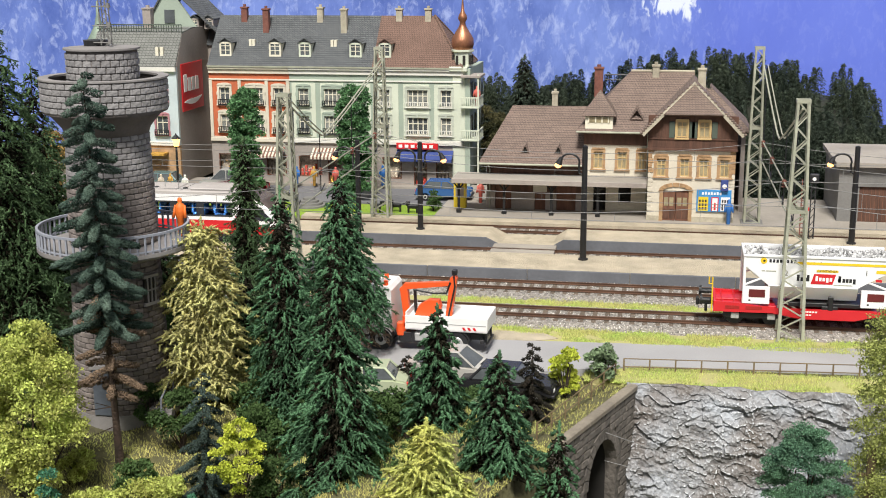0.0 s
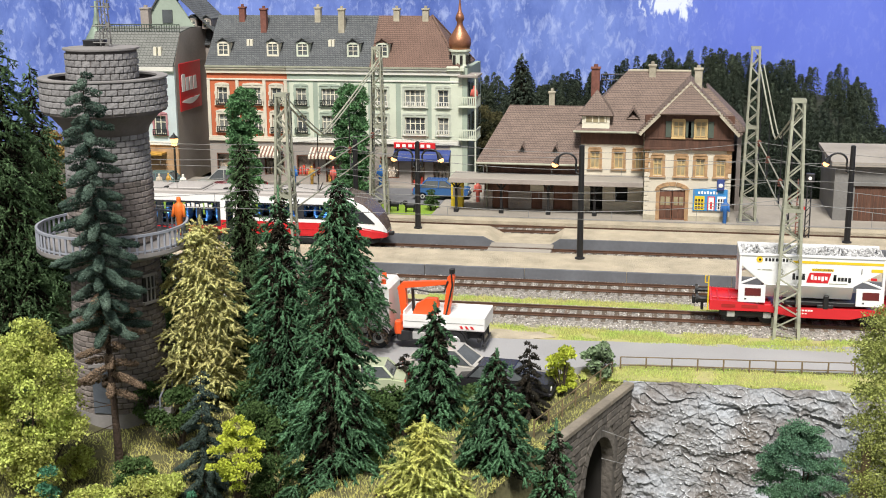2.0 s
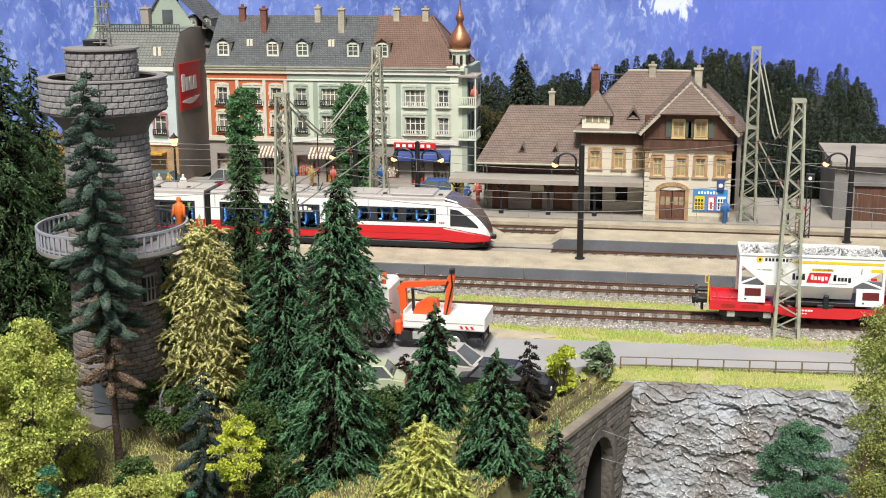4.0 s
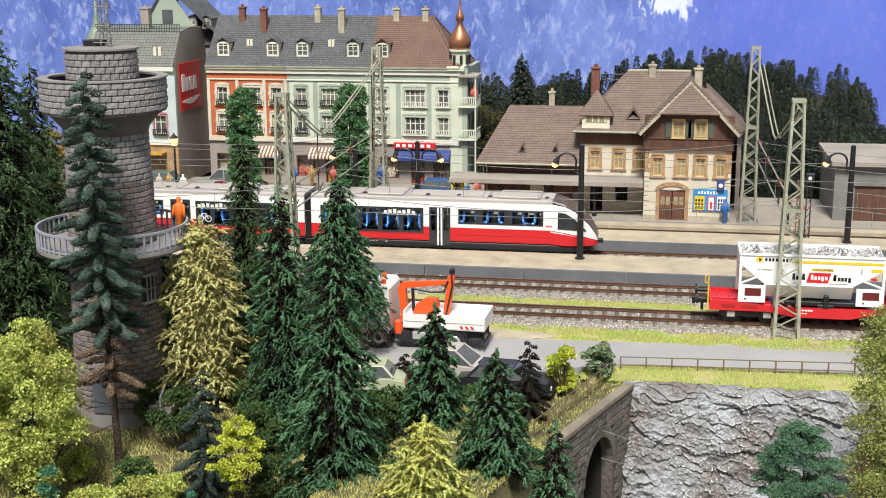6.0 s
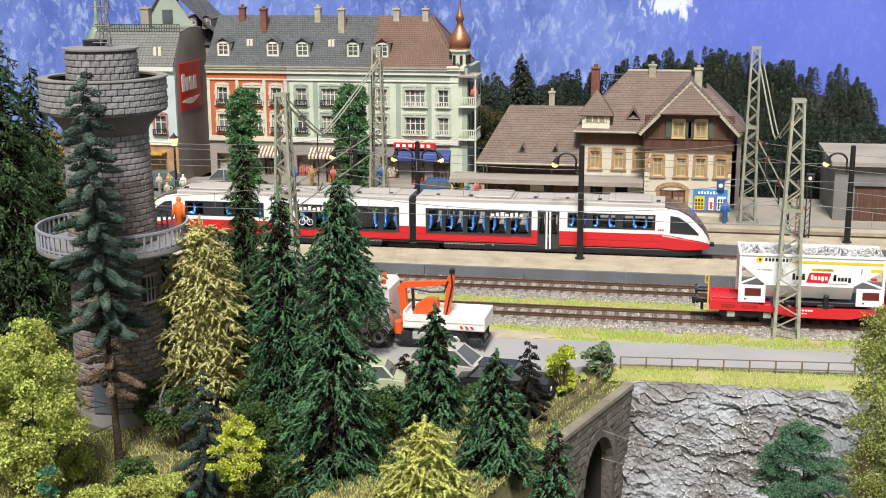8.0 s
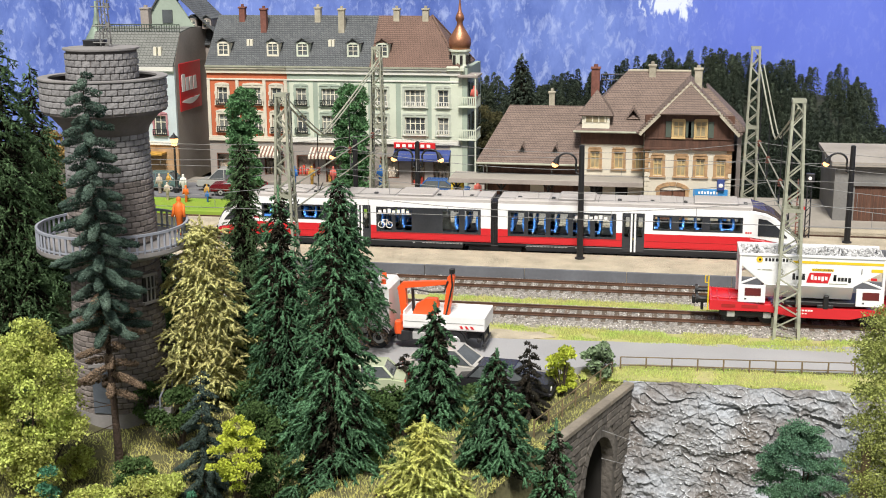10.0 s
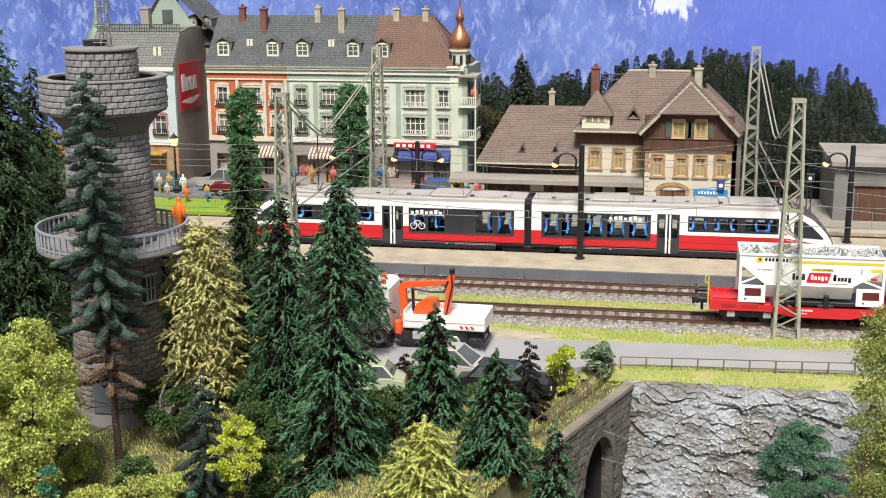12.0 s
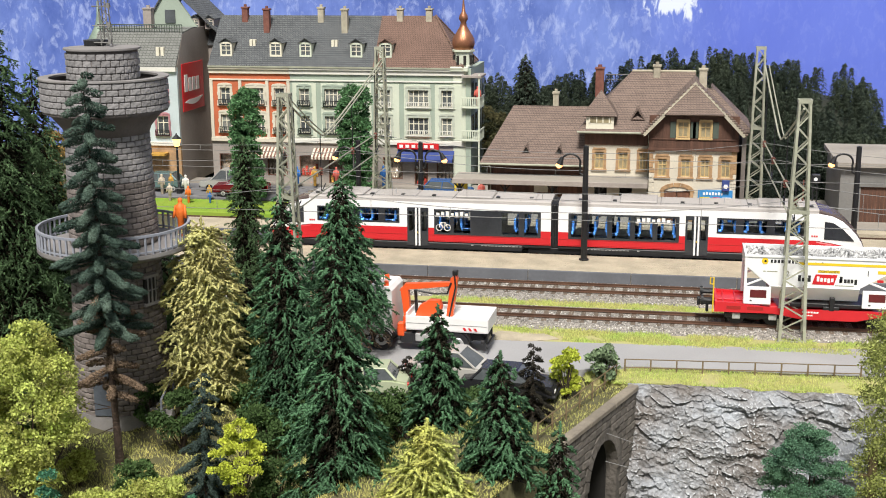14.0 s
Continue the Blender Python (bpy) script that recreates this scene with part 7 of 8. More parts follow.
    for i in range(5):
        box(bm, -8.86 + 0.1 * i, -8.81 + 0.1 * i, -1.3, 1.3, 0.7, 3.4, bev=0.02)
    part("bellows", bm, BLACK, th)
    bg = part("bogie", boxes((-10.3, -6.95, -1.25, -1.1, 0.25, 0.6), (-10.3, -6.95, 1.1, 1.25, 0.25, 0.6), (-8.9, -8.3, -1.2, 1.2, 0.3, 0.6), bev=0.04), BLACK, th)
    for q in (-9.9, -7.35):
        for yy in (-0.8, 0.8):
            part("wheel", bar(bmesh.new(), (q, yy - 0.07, 0.42), (q, yy + 0.07, 0.42), 0.42, n=20), TR_D, bg)
    return th


TRAIN = railcar()


def writing(text, parent, x, y, z, size, material):
    """Upright writing that faces -y, as thin raised letters."""
    cu = bpy.data.curves.new("writing", "FONT")
    cu.body, cu.size, cu.extrude, cu.align_x = text, size * U * 1.35, 0.002 * U, "CENTER"
    tmp = bpy.data.objects.new("writing", cu)
    me = bpy.data.meshes.new_from_object(tmp)
    bpy.data.objects.remove(tmp)
    ob = finish("lettering", me, material, parent)
    ob.matrix_basis = P(x, y, z, 0, 90)
    return ob


# ---- container wagon ----
def wagon():
    th = thing("container_wagon", "red flat wagon carrying white hopper containers of gravel", "freight wagon", P(0.15, TD, 0))
    WY = mat("wagon_yellow", (0.75, 0.52, 0.02), 0.5, var=0.05, bump=0)
    bm = bmesh.new()
    for y in (-1.32, 1.2):
        prism(bm, [(2.3, 0.72), (2.3, 1.2), (2.5, 1.24), (3.7, 1.2), (5.5, 1.0), (10, 1.05), (10.6, 1.0), (10.4, 0.8), (9.2, 0.5), (6.6, 0.5), (5.2, 0.74)], y, y + 0.12, "y")
        prism(bm, [(10.6, 1.1), (12, 1.5), (24, 1.5), (24, 0.8), (11, 0.8), (10.4, 0.85)], y, y + 0.12, "y")
    fr = part("frame", bm, TR_R, th, "red steel frame")
    part("deck", boxes((2.3, 5.4, -1.2, 1.2, 0.85, 1.08), (5.4, 24, -1.2, 1.2, 0.7, 0.95), (2.3, 2.45, -1.3, 1.3, 0.75, 1.28), (2.45, 5.3, -0.35, 0.35, 1.08, 1.16), *[(2.7 + 0.62 * k, 2.78 + 0.62 * k, -1.18, 1.18, 1.08, 1.2) for k in range(4)], bev=0.03), TR_R, th)
    # raised plates in darker red paint the shade of two frame recesses
    for x, w in ((2.9, 0.7), (3.9, 0.8)):
        part("recess_shade", boxes((x, x + w, -1.34, -1.3, 0.9, 1.06)), mat("dark_red_shadowed_steel", (0.33, 0.015, 0.012), 0.5), fr)
    for y in (-0.88, 0.88):
        b = part("buffer", bar(bmesh.new(), (2.3, y, 1.2), (1.75, y, 1.2), 0.14), BLACK, th)
        part("buffer_head", bar(bmesh.new(), (1.75, y, 1.2), (1.62, y, 1.2), 0.27, 0.26, 14), BLACK, b)
    part("coupler", boxes((1.5, 2.3, -0.14, 0.14, 0.75, 0.95), (1.45, 1.62, -0.2, 0.2, 0.7, 1.1), (1.9, 2.05, -0.1, 0.1, 0.35, 0.8), bev=0.04), BLACK, th)
    bm = bmesh.new()
    tube(bm, [(2.22, -1.3, 0.7), (2.22, -1.3, 2.5), (2.05, -1.3, 2.5), (2.05, -1.3, 2.15), (2.22, -1.3, 2.15)], 0.035, 5)
    part("hand_rail", bm, WY, th, "yellow hand rail")
    for x in (4.3, 11.2):
        bg = part("bogie", boxes((x - 1.5, x + 1.5, -1.12, -0.98, 0.38, 0.68), (x - 1.5, x + 1.5, 0.98, 1.12, 0.38, 0.68), (x - 0.35, x + 0.35, -1.05, 1.05, 0.3, 0.75), bev=0.05), BLACK, th)
        for q in (x - 0.9, x + 0.9):
            for y in (-0.79, 0.79):
                w = part("wheel", bar(bmesh.new(), (q, y - 0.07, 0.46), (q, y + 0.07, 0.46), 0.46, n=20), TR_D, bg)
            part("axle_box", boxes((q - 0.2, q + 0.2, -1.18, -1.1, 0.34, 0.66), (q - 0.05, q + 0.05, -1.2, -1.17, 0.4, 0.62), bev=0.03), SIL if x < 5 else BLACK, bg)

    def container(x0):
        c = thing("hopper_container", "white open hopper container heaped with grey gravel", "container", P(x0, TD, 0), group="containers on the wagon")
        L = 7.1
        bm = bmesh.new()
        for y in (-1.28, 1.2):
            prism(bm, [(0.0, 3.65), (L, 3.65), (L, 3.1), (L - 1.5, 2.2), (1.25, 2.2), (0.15, 3.1), (0.0, 3.1)], y, y + 0.08, "y")
        for x in (0.03, L - 0.1):
            box(bm, x, x + 0.07, -1.2, 1.2, 3.0, 3.65)
        shell = part("hopper", bm, TR_W, c, "white hopper shell")
        bm = bmesh.new()
        for s in (-1, 1):
            slab(bm, [(1.25, s * 1.26, 2.2), (L - 1.5, s * 1.26, 2.2), (L - 1.5, s * 0.75, 1.45), (1.25, s * 0.75, 1.45)], 0.06)
            slab(bm, [(1.3, s * 1.2, 2.2), (0.2, s * 1.2, 3.05), (0.2, 0, 3.05), (1.3, 0, 2.2)], 0.05)
        part("chute", bm, TR_W, c)
        part("post", boxes((0.0, 0.14, -1.3, -1.1, 1.2, 3.75), bev=0.02), TR_W, c)
        part("post", boxes((0.0, 0.14, 1.1, 1.3, 1.2, 3.75), bev=0.02), TR_W, c)
        part("post", boxes((L - 0.14, L, -1.3, -1.1, 1.2, 3.75), bev=0.02), TR_W, c)
        part("rim", boxes((-0.02, L + 0.02, -1.34, -1.2, 3.63, 3.75), (-0.02, L + 0.02, 1.2, 1.34, 3.63, 3.75), (-0.02, 0.12, -1.2, 1.2, 3.63, 3.75), bev=0.02), TR_W, c)
        for a in (0.02, L - 1.35):
            ft = part("corner_plate", boxes((a, a + 1.33, -1.33, -1.2, 1.2, 2.1), bev=0.02), TR_W, c)
            part("lettering", boxes((a + 0.3, a + 1.1, -1.345, -1.328, 1.55, 1.95)), mat("maroon_plate", (0.12, 0.015, 0.015), 0.4), ft, "maroon data plate")
            part("slot", boxes((a + 0.3, a + 0.4, -1.345, -1.328, 1.35, 1.42)), BLACK, ft)
        bm = bmesh.new()
        for s in (-1, 1):
            bar(bm, (0.08, s * 1.22, 2.15), (1.1, s * 1.22, 2.6), 0.06, n=6)
            bar(bm, (L - 0.08, s * 1.22, 2.15), (L - 1.2, s * 1.22, 2.55), 0.06, n=6)
        part("brace", bm, TR_W, c)
        part("stripe", boxes((2.6, L - 0.02, -1.293, -1.281, 3.32, 3.45)), WY, shell, "yellow stripe")
        part("round_mark", bar(bmesh.new(), (0.98, -1.3, 3.45), (0.98, -1.27, 3.45), 0.16, n=20), WY, shell, "yellow round mark")
        part("mark_dot", bar(bmesh.new(), (1.0, -1.31, 3.45), (1.0, -1.28, 3.45), 0.06, n=12), BLACK, shell)
        part("lettering", boxes(*[(1.25 + 0.17 * i, 1.36 + 0.17 * i, -1.293, -1.281, 3.37, 3.53) for i in range(8)]), TR_D, shell, "dark bars of lettering")
        bm = bmesh.new()
        prism(bm, [(3.3, 2.34), (4.35, 2.34), (4.5, 2.86), (3.45, 2.86)], -1.295, -1.281, "y")
        part("emblem", bm, TR_R, shell, "red slanted emblem")
        part("lettering", boxes(*[(a, a + 0.13, -1.293, -1.281, 2.47 - 0.07 * (i == 9), 2.66 + 0.13 * (i in (0, 3, 5))) for i, a in enumerate((2.62, 2.8, 2.97, 3.1, 4.6, 4.62, 4.82, 4.98, 5.14, 5.32))]), TR_D, shell, "dark bars of lettering")
        part("lettering", boxes(*[(3.52 + 0.17 * i, 3.64 + 0.17 * i, -1.302, -1.294, 2.5 - 0.06 * (i == 3), 2.68 + 0.08 * (i == 0)) for i in range(5)]), SIGN_W, shell, "white bars of lettering")
        part("label_strip", boxes((3.55, 4.6, -1.291, -1.281, 2.95, 3.07)), WY, shell, "yellow label strip")
        writing("CONTAINER", shell, 4.07, -1.294, 2.965, 0.125, TR_D)
        writing("1", shell, 5.95, -1.285, 2.85, 0.3, TR_D)
        writing("2", shell, 2.1, -1.285, 2.7, 0.3, GREYM)
        part("lettering", boxes((0.9, 1.05, -1.293, -1.281, 2.9, 2.95), (1.1, 1.6, -1.293, -1.281, 2.9, 2.95), (4.4, 5.3, -1.293, -1.281, 2.3, 2.34)), GREYM, shell, "small grey bars of print")
        part("notice", boxes((6.4, 6.95, -1.293, -1.281, 2.98, 3.14)), WY, shell)
        part("notice", boxes((6.4, 6.7, -1.293, -1.281, 2.55, 2.68)), TR_R, shell)
        n = 1500
        C = np.stack([np.random.uniform(0.1, L - 0.1, n), np.random.uniform(-1.2, 1.2, n), np.zeros(n)], 1)
        C[:, 2] = 3.52 + 0.2 * (1 - np.abs(C[:, 1]) / 1.2) + 0.06 * np.sin(C[:, 0] * 3)
        me = spikes("gravel", C, np.random.normal(size=(n, 3)) + [0, 0, 0.7], np.random.uniform(0.1, 0.2, n), np.random.uniform(0.07, 0.13, n))
        tagged(finish("gravel", me, GRAVEL, c, "grey gravel load"), kind="stuff")
        bm = bmesh.new()
        prism(bm, [(-1.2, 3.4), (1.2, 3.4), (0, 3.7)], 0.1, L - 0.1, "x")
        part("gravel_bed", bm, GRAVEL, c)
    container(3.85)
    container(11.3)
    part("black_gear", boxes((6.0, 10.2, -1.1, 1.1, 1.08, 1.3), (7.9, 8.15, -1.35, -1.15, 1.0, 1.7), (7.6, 8.4, -1.3, -1.1, 1.0, 1.2), bev=0.03), BLACK, th)
    part("print", boxes(*[(6.6 + 0.14 * i, 6.7 + 0.14 * i, -1.335, -1.319, 0.85, 0.93) for i in range(6)], *[(6.6 + 0.14 * i, 6.7 + 0.14 * i, -1.335, -1.319, 0.7, 0.76) for i in range(4)]), SIGN_W, fr)


GRAVEL = mat("grey_gravel", (0.52, 0.52, 0.52), 0.9, var=0.2, scale=20, isl=0.5)
wagon()


# ---- road vehicles ----
def wheel(parent, x, y, z, r, w, s):
    t = part("wheel", bar(bmesh.new(), (x, y - w / 2, z), (x, y + w / 2, z), r, n=24), TR_D, parent, "black rubber tyre")
    yo = y + s * w / 2
    bm = bmesh.new()
    bar(bm, (x, yo - s * 0.02, z), (x, yo + s * 0.025, z), r * 0.6, r * 0.5, 18)
    part("rim", bm, SIL, t, "silver rim")
    part("hub", bar(bmesh.new(), (x, yo, z), (x, yo + s * 0.05, z), r * 0.26, n=12), BLACK, t)


def truck():
    th = thing("crane_truck", "white flatbed truck with orange loading crane", "truck", P(-11.15, 58.4, -0.40, -2.0))
    OR = mat("crane_orange", (0.78, 0.10, 0.02), 0.4, var=0.06, bump=0)
    W = mat("truck_white", (0.80, 0.79, 0.77), 0.4, var=0.05, bump=0)
    bm = bmesh.new()
    prism(bm, [(-3.35, 0.75), (-3.4, 1.9), (-3.15, 3.05), (-2.9, 3.2), (-2.0, 3.2), (-1.85, 3.0), (-1.85, 0.75)], -1.1, 1.1, "y")
    cab = part("cab", bm, W, th, "white truck cab")
    part("side_window", boxes((-3.1, -2.3, -1.13, -1.09, 1.9, 2.7), bev=0.01), GLASS, cab)
    part("side_window", boxes((-3.2, -2.3, 1.09, 1.13, 2.05, 2.95), bev=0.01), GLASS, cab)
    part("door_line", boxes((-3.25, -2.2, -1.115, -1.103, 1.0, 1.96)), W, cab)
    part("roof_hatch", boxes((-2.85, -2.2, -0.5, 0.3, 3.19, 3.24), bev=0.02), SIL, cab)
    part("grille", boxes((-3.54, -3.44, -0.8, 0.8, 0.9, 1.5), (-3.38, -3.2, -1.0, 1.0, 1.95, 2.7)), GLASS, cab)
    part("bumper", boxes((-3.6, -3.2, -1.12, 1.12, 0.45, 0.8), bev=0.05), TR_D, th)
    for x, y in ((-2.2, -0.75), (-2.5, 0.55)):
        b = part("beacon", bar(bmesh.new(), (x, y, 3.2), (x, y, 3.42), 0.13, 0.1, 12), OR, cab, "orange beacon")
    part("chassis", boxes((-3.2, 2.7, -0.55, -0.35, 0.6, 0.9), (-3.2, 2.7, 0.35, 0.55, 0.6, 0.9), (-1.3, -0.2, -1.0, -0.6, 0.45, 0.95), (2.5, 2.7, -1.0, 1.0, 0.55, 0.75), bev=0.03), TR_D, th)
    part("fuel_tank", boxes((-0.75, 0.1, -1.05, -0.6, 0.5, 0.98), bev=0.08), SIL, th, "silver fuel tank")
    part("tool_box", boxes((-1.5, -0.85, -1.05, -0.6, 0.45, 0.98), bev=0.05), TR_D, th)
    bed = part("bed", boxes((-1.15, 2.9, -1.18, 1.18, 1.15, 1.7), bev=0.02), W, th, "white flatbed")
    for y in (-1.2, 1.12):
        part("dropside", boxes((-1.15, 2.9, y, y + 0.08, 1.2, 1.85), bev=0.015), W, bed)
    part("dropside", boxes((2.83, 2.91, -1.12, 1.12, 1.2, 1.85), bev=0.015), W, bed)
    part("dropside", boxes((-1.15, -1.07, -1.12, 1.12, 1.2, 2.0), bev=0.015), W, bed)
    part("side_seam", boxes((-1.1, 2.85, -1.215, -1.2, 1.5, 1.53)), SIL, bed)
    bm = bmesh.new()
    for i in range(3):
        prism(bm, [(1.75 + 0.26 * i, 1.26), (1.87 + 0.26 * i, 1.26), (1.79 + 0.26 * i, 1.4), (1.67 + 0.26 * i, 1.4)], -1.22, -1.2, "y")
    part("warning_mark", bm, SIGN_R, bed)
    for x, r in ((-2.4, 0.55), (1.4, 0.55)):
        for s in (-1, 1):
            wheel(th, x, s * 0.95, r, r, 0.32, s)
            bm = bmesh.new()
            arc = [(x + 0.66 * math.cos(a), r + 0.66 * math.sin(a)) for a in np.linspace(0.2, 2.94, 9)]
            prism(bm, arc + [(x + 0.6 * math.cos(a), r + 0.6 * math.sin(a)) for a in np.linspace(2.94, 0.2, 9)], s * 0.75 if s > 0 else -1.12, s * 1.12 if s > 0 else -0.75, "y")
            part("mudguard", bm, TR_D, th)
    part("under_run_bar", boxes((2.75, 2.85, -1.0, 1.0, 0.35, 0.5), (2.72, 2.8, -0.7, -0.6, 0.5, 1.15), (2.72, 2.8, 0.6, 0.7, 0.5, 1.15), bev=0.02), TR_D, th)
    # loading crane folded over the bed
    cr = part("crane", boxes((-1.65, -1.2, -1.0, 0.9, 0.85, 1.2), (-1.6, -1.25, -1.1, -0.75, 0.75, 1.45), (-1.5, -1.2, -0.35, 0.2, 1.2, 1.6), bev=0.06), OR, th, "orange loading crane")
    bm = bmesh.new()
    prism(bm, [(-1.4, 1.2), (-1.12, 1.2), (-1.22, 2.75), (-1.3, 3.05), (-1.62, 2.95)], -0.3, 0.05, "y")
    part("column", bm, OR, cr)
    bm = bmesh.new()
    prism(bm, [(-1.68, 2.82), (-1.4, 3.18), (0.3, 3.32), (0.9, 3.35), (0.95, 3.2), (0.3, 3.1), (-1.1, 2.92)], -0.26, 0.02, "y")
    part("main_boom", bm, OR, cr)
    bm = bmesh.new()
    prism(bm, [(0.68, 1.55), (0.98, 1.55), (1.25, 3.6), (1.15, 3.75), (0.92, 3.6), (0.86, 3.0)], -0.42, -0.05, "y")
    part("folding_boom", bm, OR, cr)
    part("hydraulic_ram", bar(bmesh.new(), (-0.85, -0.1, 1.6), (-0.9, -0.1, 2.9), 0.08), BLACK, cr)
    bm = bmesh.new()
    tube(bm, [(-0.9, -0.4, 2.95), (0.1, -0.4, 2.8), (0.75, -0.42, 2.85), (0.95, -0.45, 3.4)], 0.05, 6)
    tube(bm, [(1.12, -0.45, 3.8), (1.17, -0.45, 3.2), (0.85, -0.45, 1.7)], 0.045, 6)
    part("hose", bm, BLACK, cr)
    part("boom_tip", boxes((1.0, 1.25, -0.4, -0.1, 3.75, 4.0), bev=0.03), BLACK, cr)
    bm = bmesh.new()
    prism(bm, [(-0.85, 1.6), (0.35, 1.6), (0.5, 2.15), (0.4, 2.5), (-0.1, 2.5), (-0.6, 2.2)], -0.6, -0.15, "y")
    part("grab", bm, OR, cr, "orange clamshell grab")


truck()


def car(x, y, z, rz, colour, label, L=4.3, H=1.45, w=0.86, name="car"):
    th = thing(name, label, "car", P(x, y, z, rz))
    pm = mat("car_paint", colour, 0.25, 0.2, var=0.05, bump=0)
    a = L / 2
    bm = bmesh.new()
    q = bmesh.new()
    prism(q, [(-a, 0.35), (-a, 0.75), (-a + 0.15, 0.9), (-a + 1.0, 0.98), (a - 0.7, 1.0), (a - 0.05, 0.9), (a, 0.6), (a, 0.35)], -w, w, "y")
    bmesh.ops.bevel(q, geom=[e for e in q.edges if abs(e.verts[0].co.y - e.verts[1].co.y) < 0.01], offset=0.08, segments=2, affect="EDGES")
    merge(bm, q)
    body = part("body", bm, pm, th)
    bm = bmesh.new()
    lo = [(-a + 0.95, 0.97), (a - 0.55, 0.99)]
    hi = [(-a + 1.75, H), (a - 1.0, H)]
    A = [bm.verts.new((lo[0][0], s * (w - 0.06), lo[0][1])) for s in (-1, 1)] + [bm.verts.new((lo[1][0], s * (w - 0.06), lo[1][1])) for s in (1, -1)]
    B = [bm.verts.new((hi[0][0], s * (w - 0.22), hi[0][1])) for s in (-1, 1)] + [bm.verts.new((hi[1][0], s * (w - 0.22), hi[1][1])) for s in (1, -1)]
    for i in range(4):
        bm.faces.new((A[i], A[(i + 1) % 4], B[(i + 1) % 4], B[i]))
    bm.faces.new(B)
    bm.faces.new(A[::-1])
    bmesh.ops.recalc_face_normals(bm, faces=bm.faces[:])
    part("cabin_glass", bm, GLASS, th, "dark car windows")
    part("roof", boxes((hi[0][0] - 0.05, hi[1][0] + 0.05, -w + 0.2, w - 0.2, H - 0.03, H + 0.04), bev=0.03), pm, body)
    bm = bmesh.new()
    for s in (-1, 1):
        bar(bm, (lo[0][0], s * (w - 0.07), lo[0][1]), (hi[0][0], s * (w - 0.22), H), 0.05, n=5)
        bar(bm, (lo[1][0], s * (w - 0.07), lo[1][1]), (hi[1][0], s * (w - 0.22), H), 0.07, n=5)
        bar(bm, (0.15, s * (w - 0.06), 0.98), (0.1, s * (w - 0.21), H), 0.05, n=5)
    part("pillar", bm, pm, body)
    for xx in (-a + 0.85, a - 0.8):
        for s in (-1, 1):
            wheel(th, xx, s * (w - 0.1), 0.31, 0.31, 0.2, s)
    for s in (-1, 1):
        part("headlight", boxes((-a - 0.02, -a + 0.1, s * 0.6 - 0.15, s * 0.6 + 0.15, 0.62, 0.76), bev=0.02), SIGN_W, body)
        part("tail_light", boxes((a - 0.08, a + 0.02, s * 0.65 - 0.1, s * 0.65 + 0.1, 0.65, 0.85), bev=0.02), SIGN_R, body)
    for q in (-a - 0.06, a - 0.1):
        part("bumper", boxes((q, q + 0.16, -w + 0.05, w - 0.05, 0.36, 0.5), bev=0.03), TR_D, body)


car(-9.4, 54.2, -0.65, 172, (0.52, 0.50, 0.46), "silver-beige car with pale roof on the road", H=1.55)
car(-6.7, 53.0, -0.85, 175, (0.025, 0.025, 0.028), "black car parked behind the spruces")
car(-13.3, 52.4, -0.9, 5, (0.50, 0.55, 0.38), "pale green car half hidden by trees")
car(-34.7, 94.3, 0.1, 0, (0.42, 0.42, 0.40), "silver off-road car on the street", H=1.75)
car(-16.9, 93.3, 0.1, 180, (0.05, 0.13, 0.33), "blue hatchback parked on the street", H=1.5)
car(-33.0, 92.6, 0.1, 8, (0.16, 0.012, 0.02), "dark red sports car on the street", H=1.25)
car(-40.2, 93.6, 0.1, 4, (0.13, 0.2, 0.2), "grey-green car beside the gabled house")


# ---- masts, wires, lamps ----
def lattice_mast(x, y, z, top, label, w0=0.95, w1=0.42):
    th = thing("catenary_mast", label, "mast", P(x, y, z), group="catenary masts")
    h = top - z
    q = lambda t: (w0 + (w1 - w0) * t) / 2
    for sx in (-1, 1):
        for sy in (-1, 1):
            a, b = q(0), q(1)
            bm = bmesh.new()
            bar(bm, (sx * a, sy * a, 0), (sx * b, sy * b, h), 0.11, 0.08, 4)
            part("leg", bm, GREYM, th)
    n = int(h / 0.62)
    for i in range(n):
        t0, t1 = i / n, (i + 1) / n
        a, b = q(t0), q(t1)
        s = 1 if i % 2 else -1
        for sy in (-1, 1):
            part("diagonal", bar(bmesh.new(), (-s * a, sy * a, h * t0), (s * b, sy * b, h * t1), 0.045, n=4), GREYM, th)
            part("diagonal", bar(bmesh.new(), (sy * a, -s * a, h * t0), (sy * b, s * b, h * t1), 0.045, n=4), GREYM, th)
    for t in (0, 0.55, 1):
        a = q(t) + 0.08
        part("collar", boxes((-a, a, -a, -a + 0.06, h * t - 0.09, h * t + 0.09), (-a, a, a - 0.06, a, h * t - 0.09, h * t + 0.09), (-a, -a + 0.06, -a + 0.06, a - 0.06, h * t - 0.09, h * t + 0.09), (a - 0.06, a, -a + 0.06, a - 0.06, h * t - 0.09, h * t + 0.09)), GREYM, th)
    part("footing", boxes((-0.75, 0.75, -0.75, 0.75, -0.2, 0.06), bev=0.05), CONC, th)


lattice_mast(6.25, 62.7, -0.45, 11.5, "tall tapered grey-green lattice catenary mast", 1.2, 0.5)
lattice_mast(5.75, 88.0, 0.2, 12.2, "tall tapered grey-green lattice catenary mast", 1.0, 0.5)
lattice_mast(-20.2, 86.2, 0.0, 12.1, "tall tapered grey-green lattice catenary mast", 1.15, 0.5)
lattice_mast(-19.8, 62.7, -0.45, 11.4, "tall tapered grey-green lattice catenary mast", 1.2, 0.5)


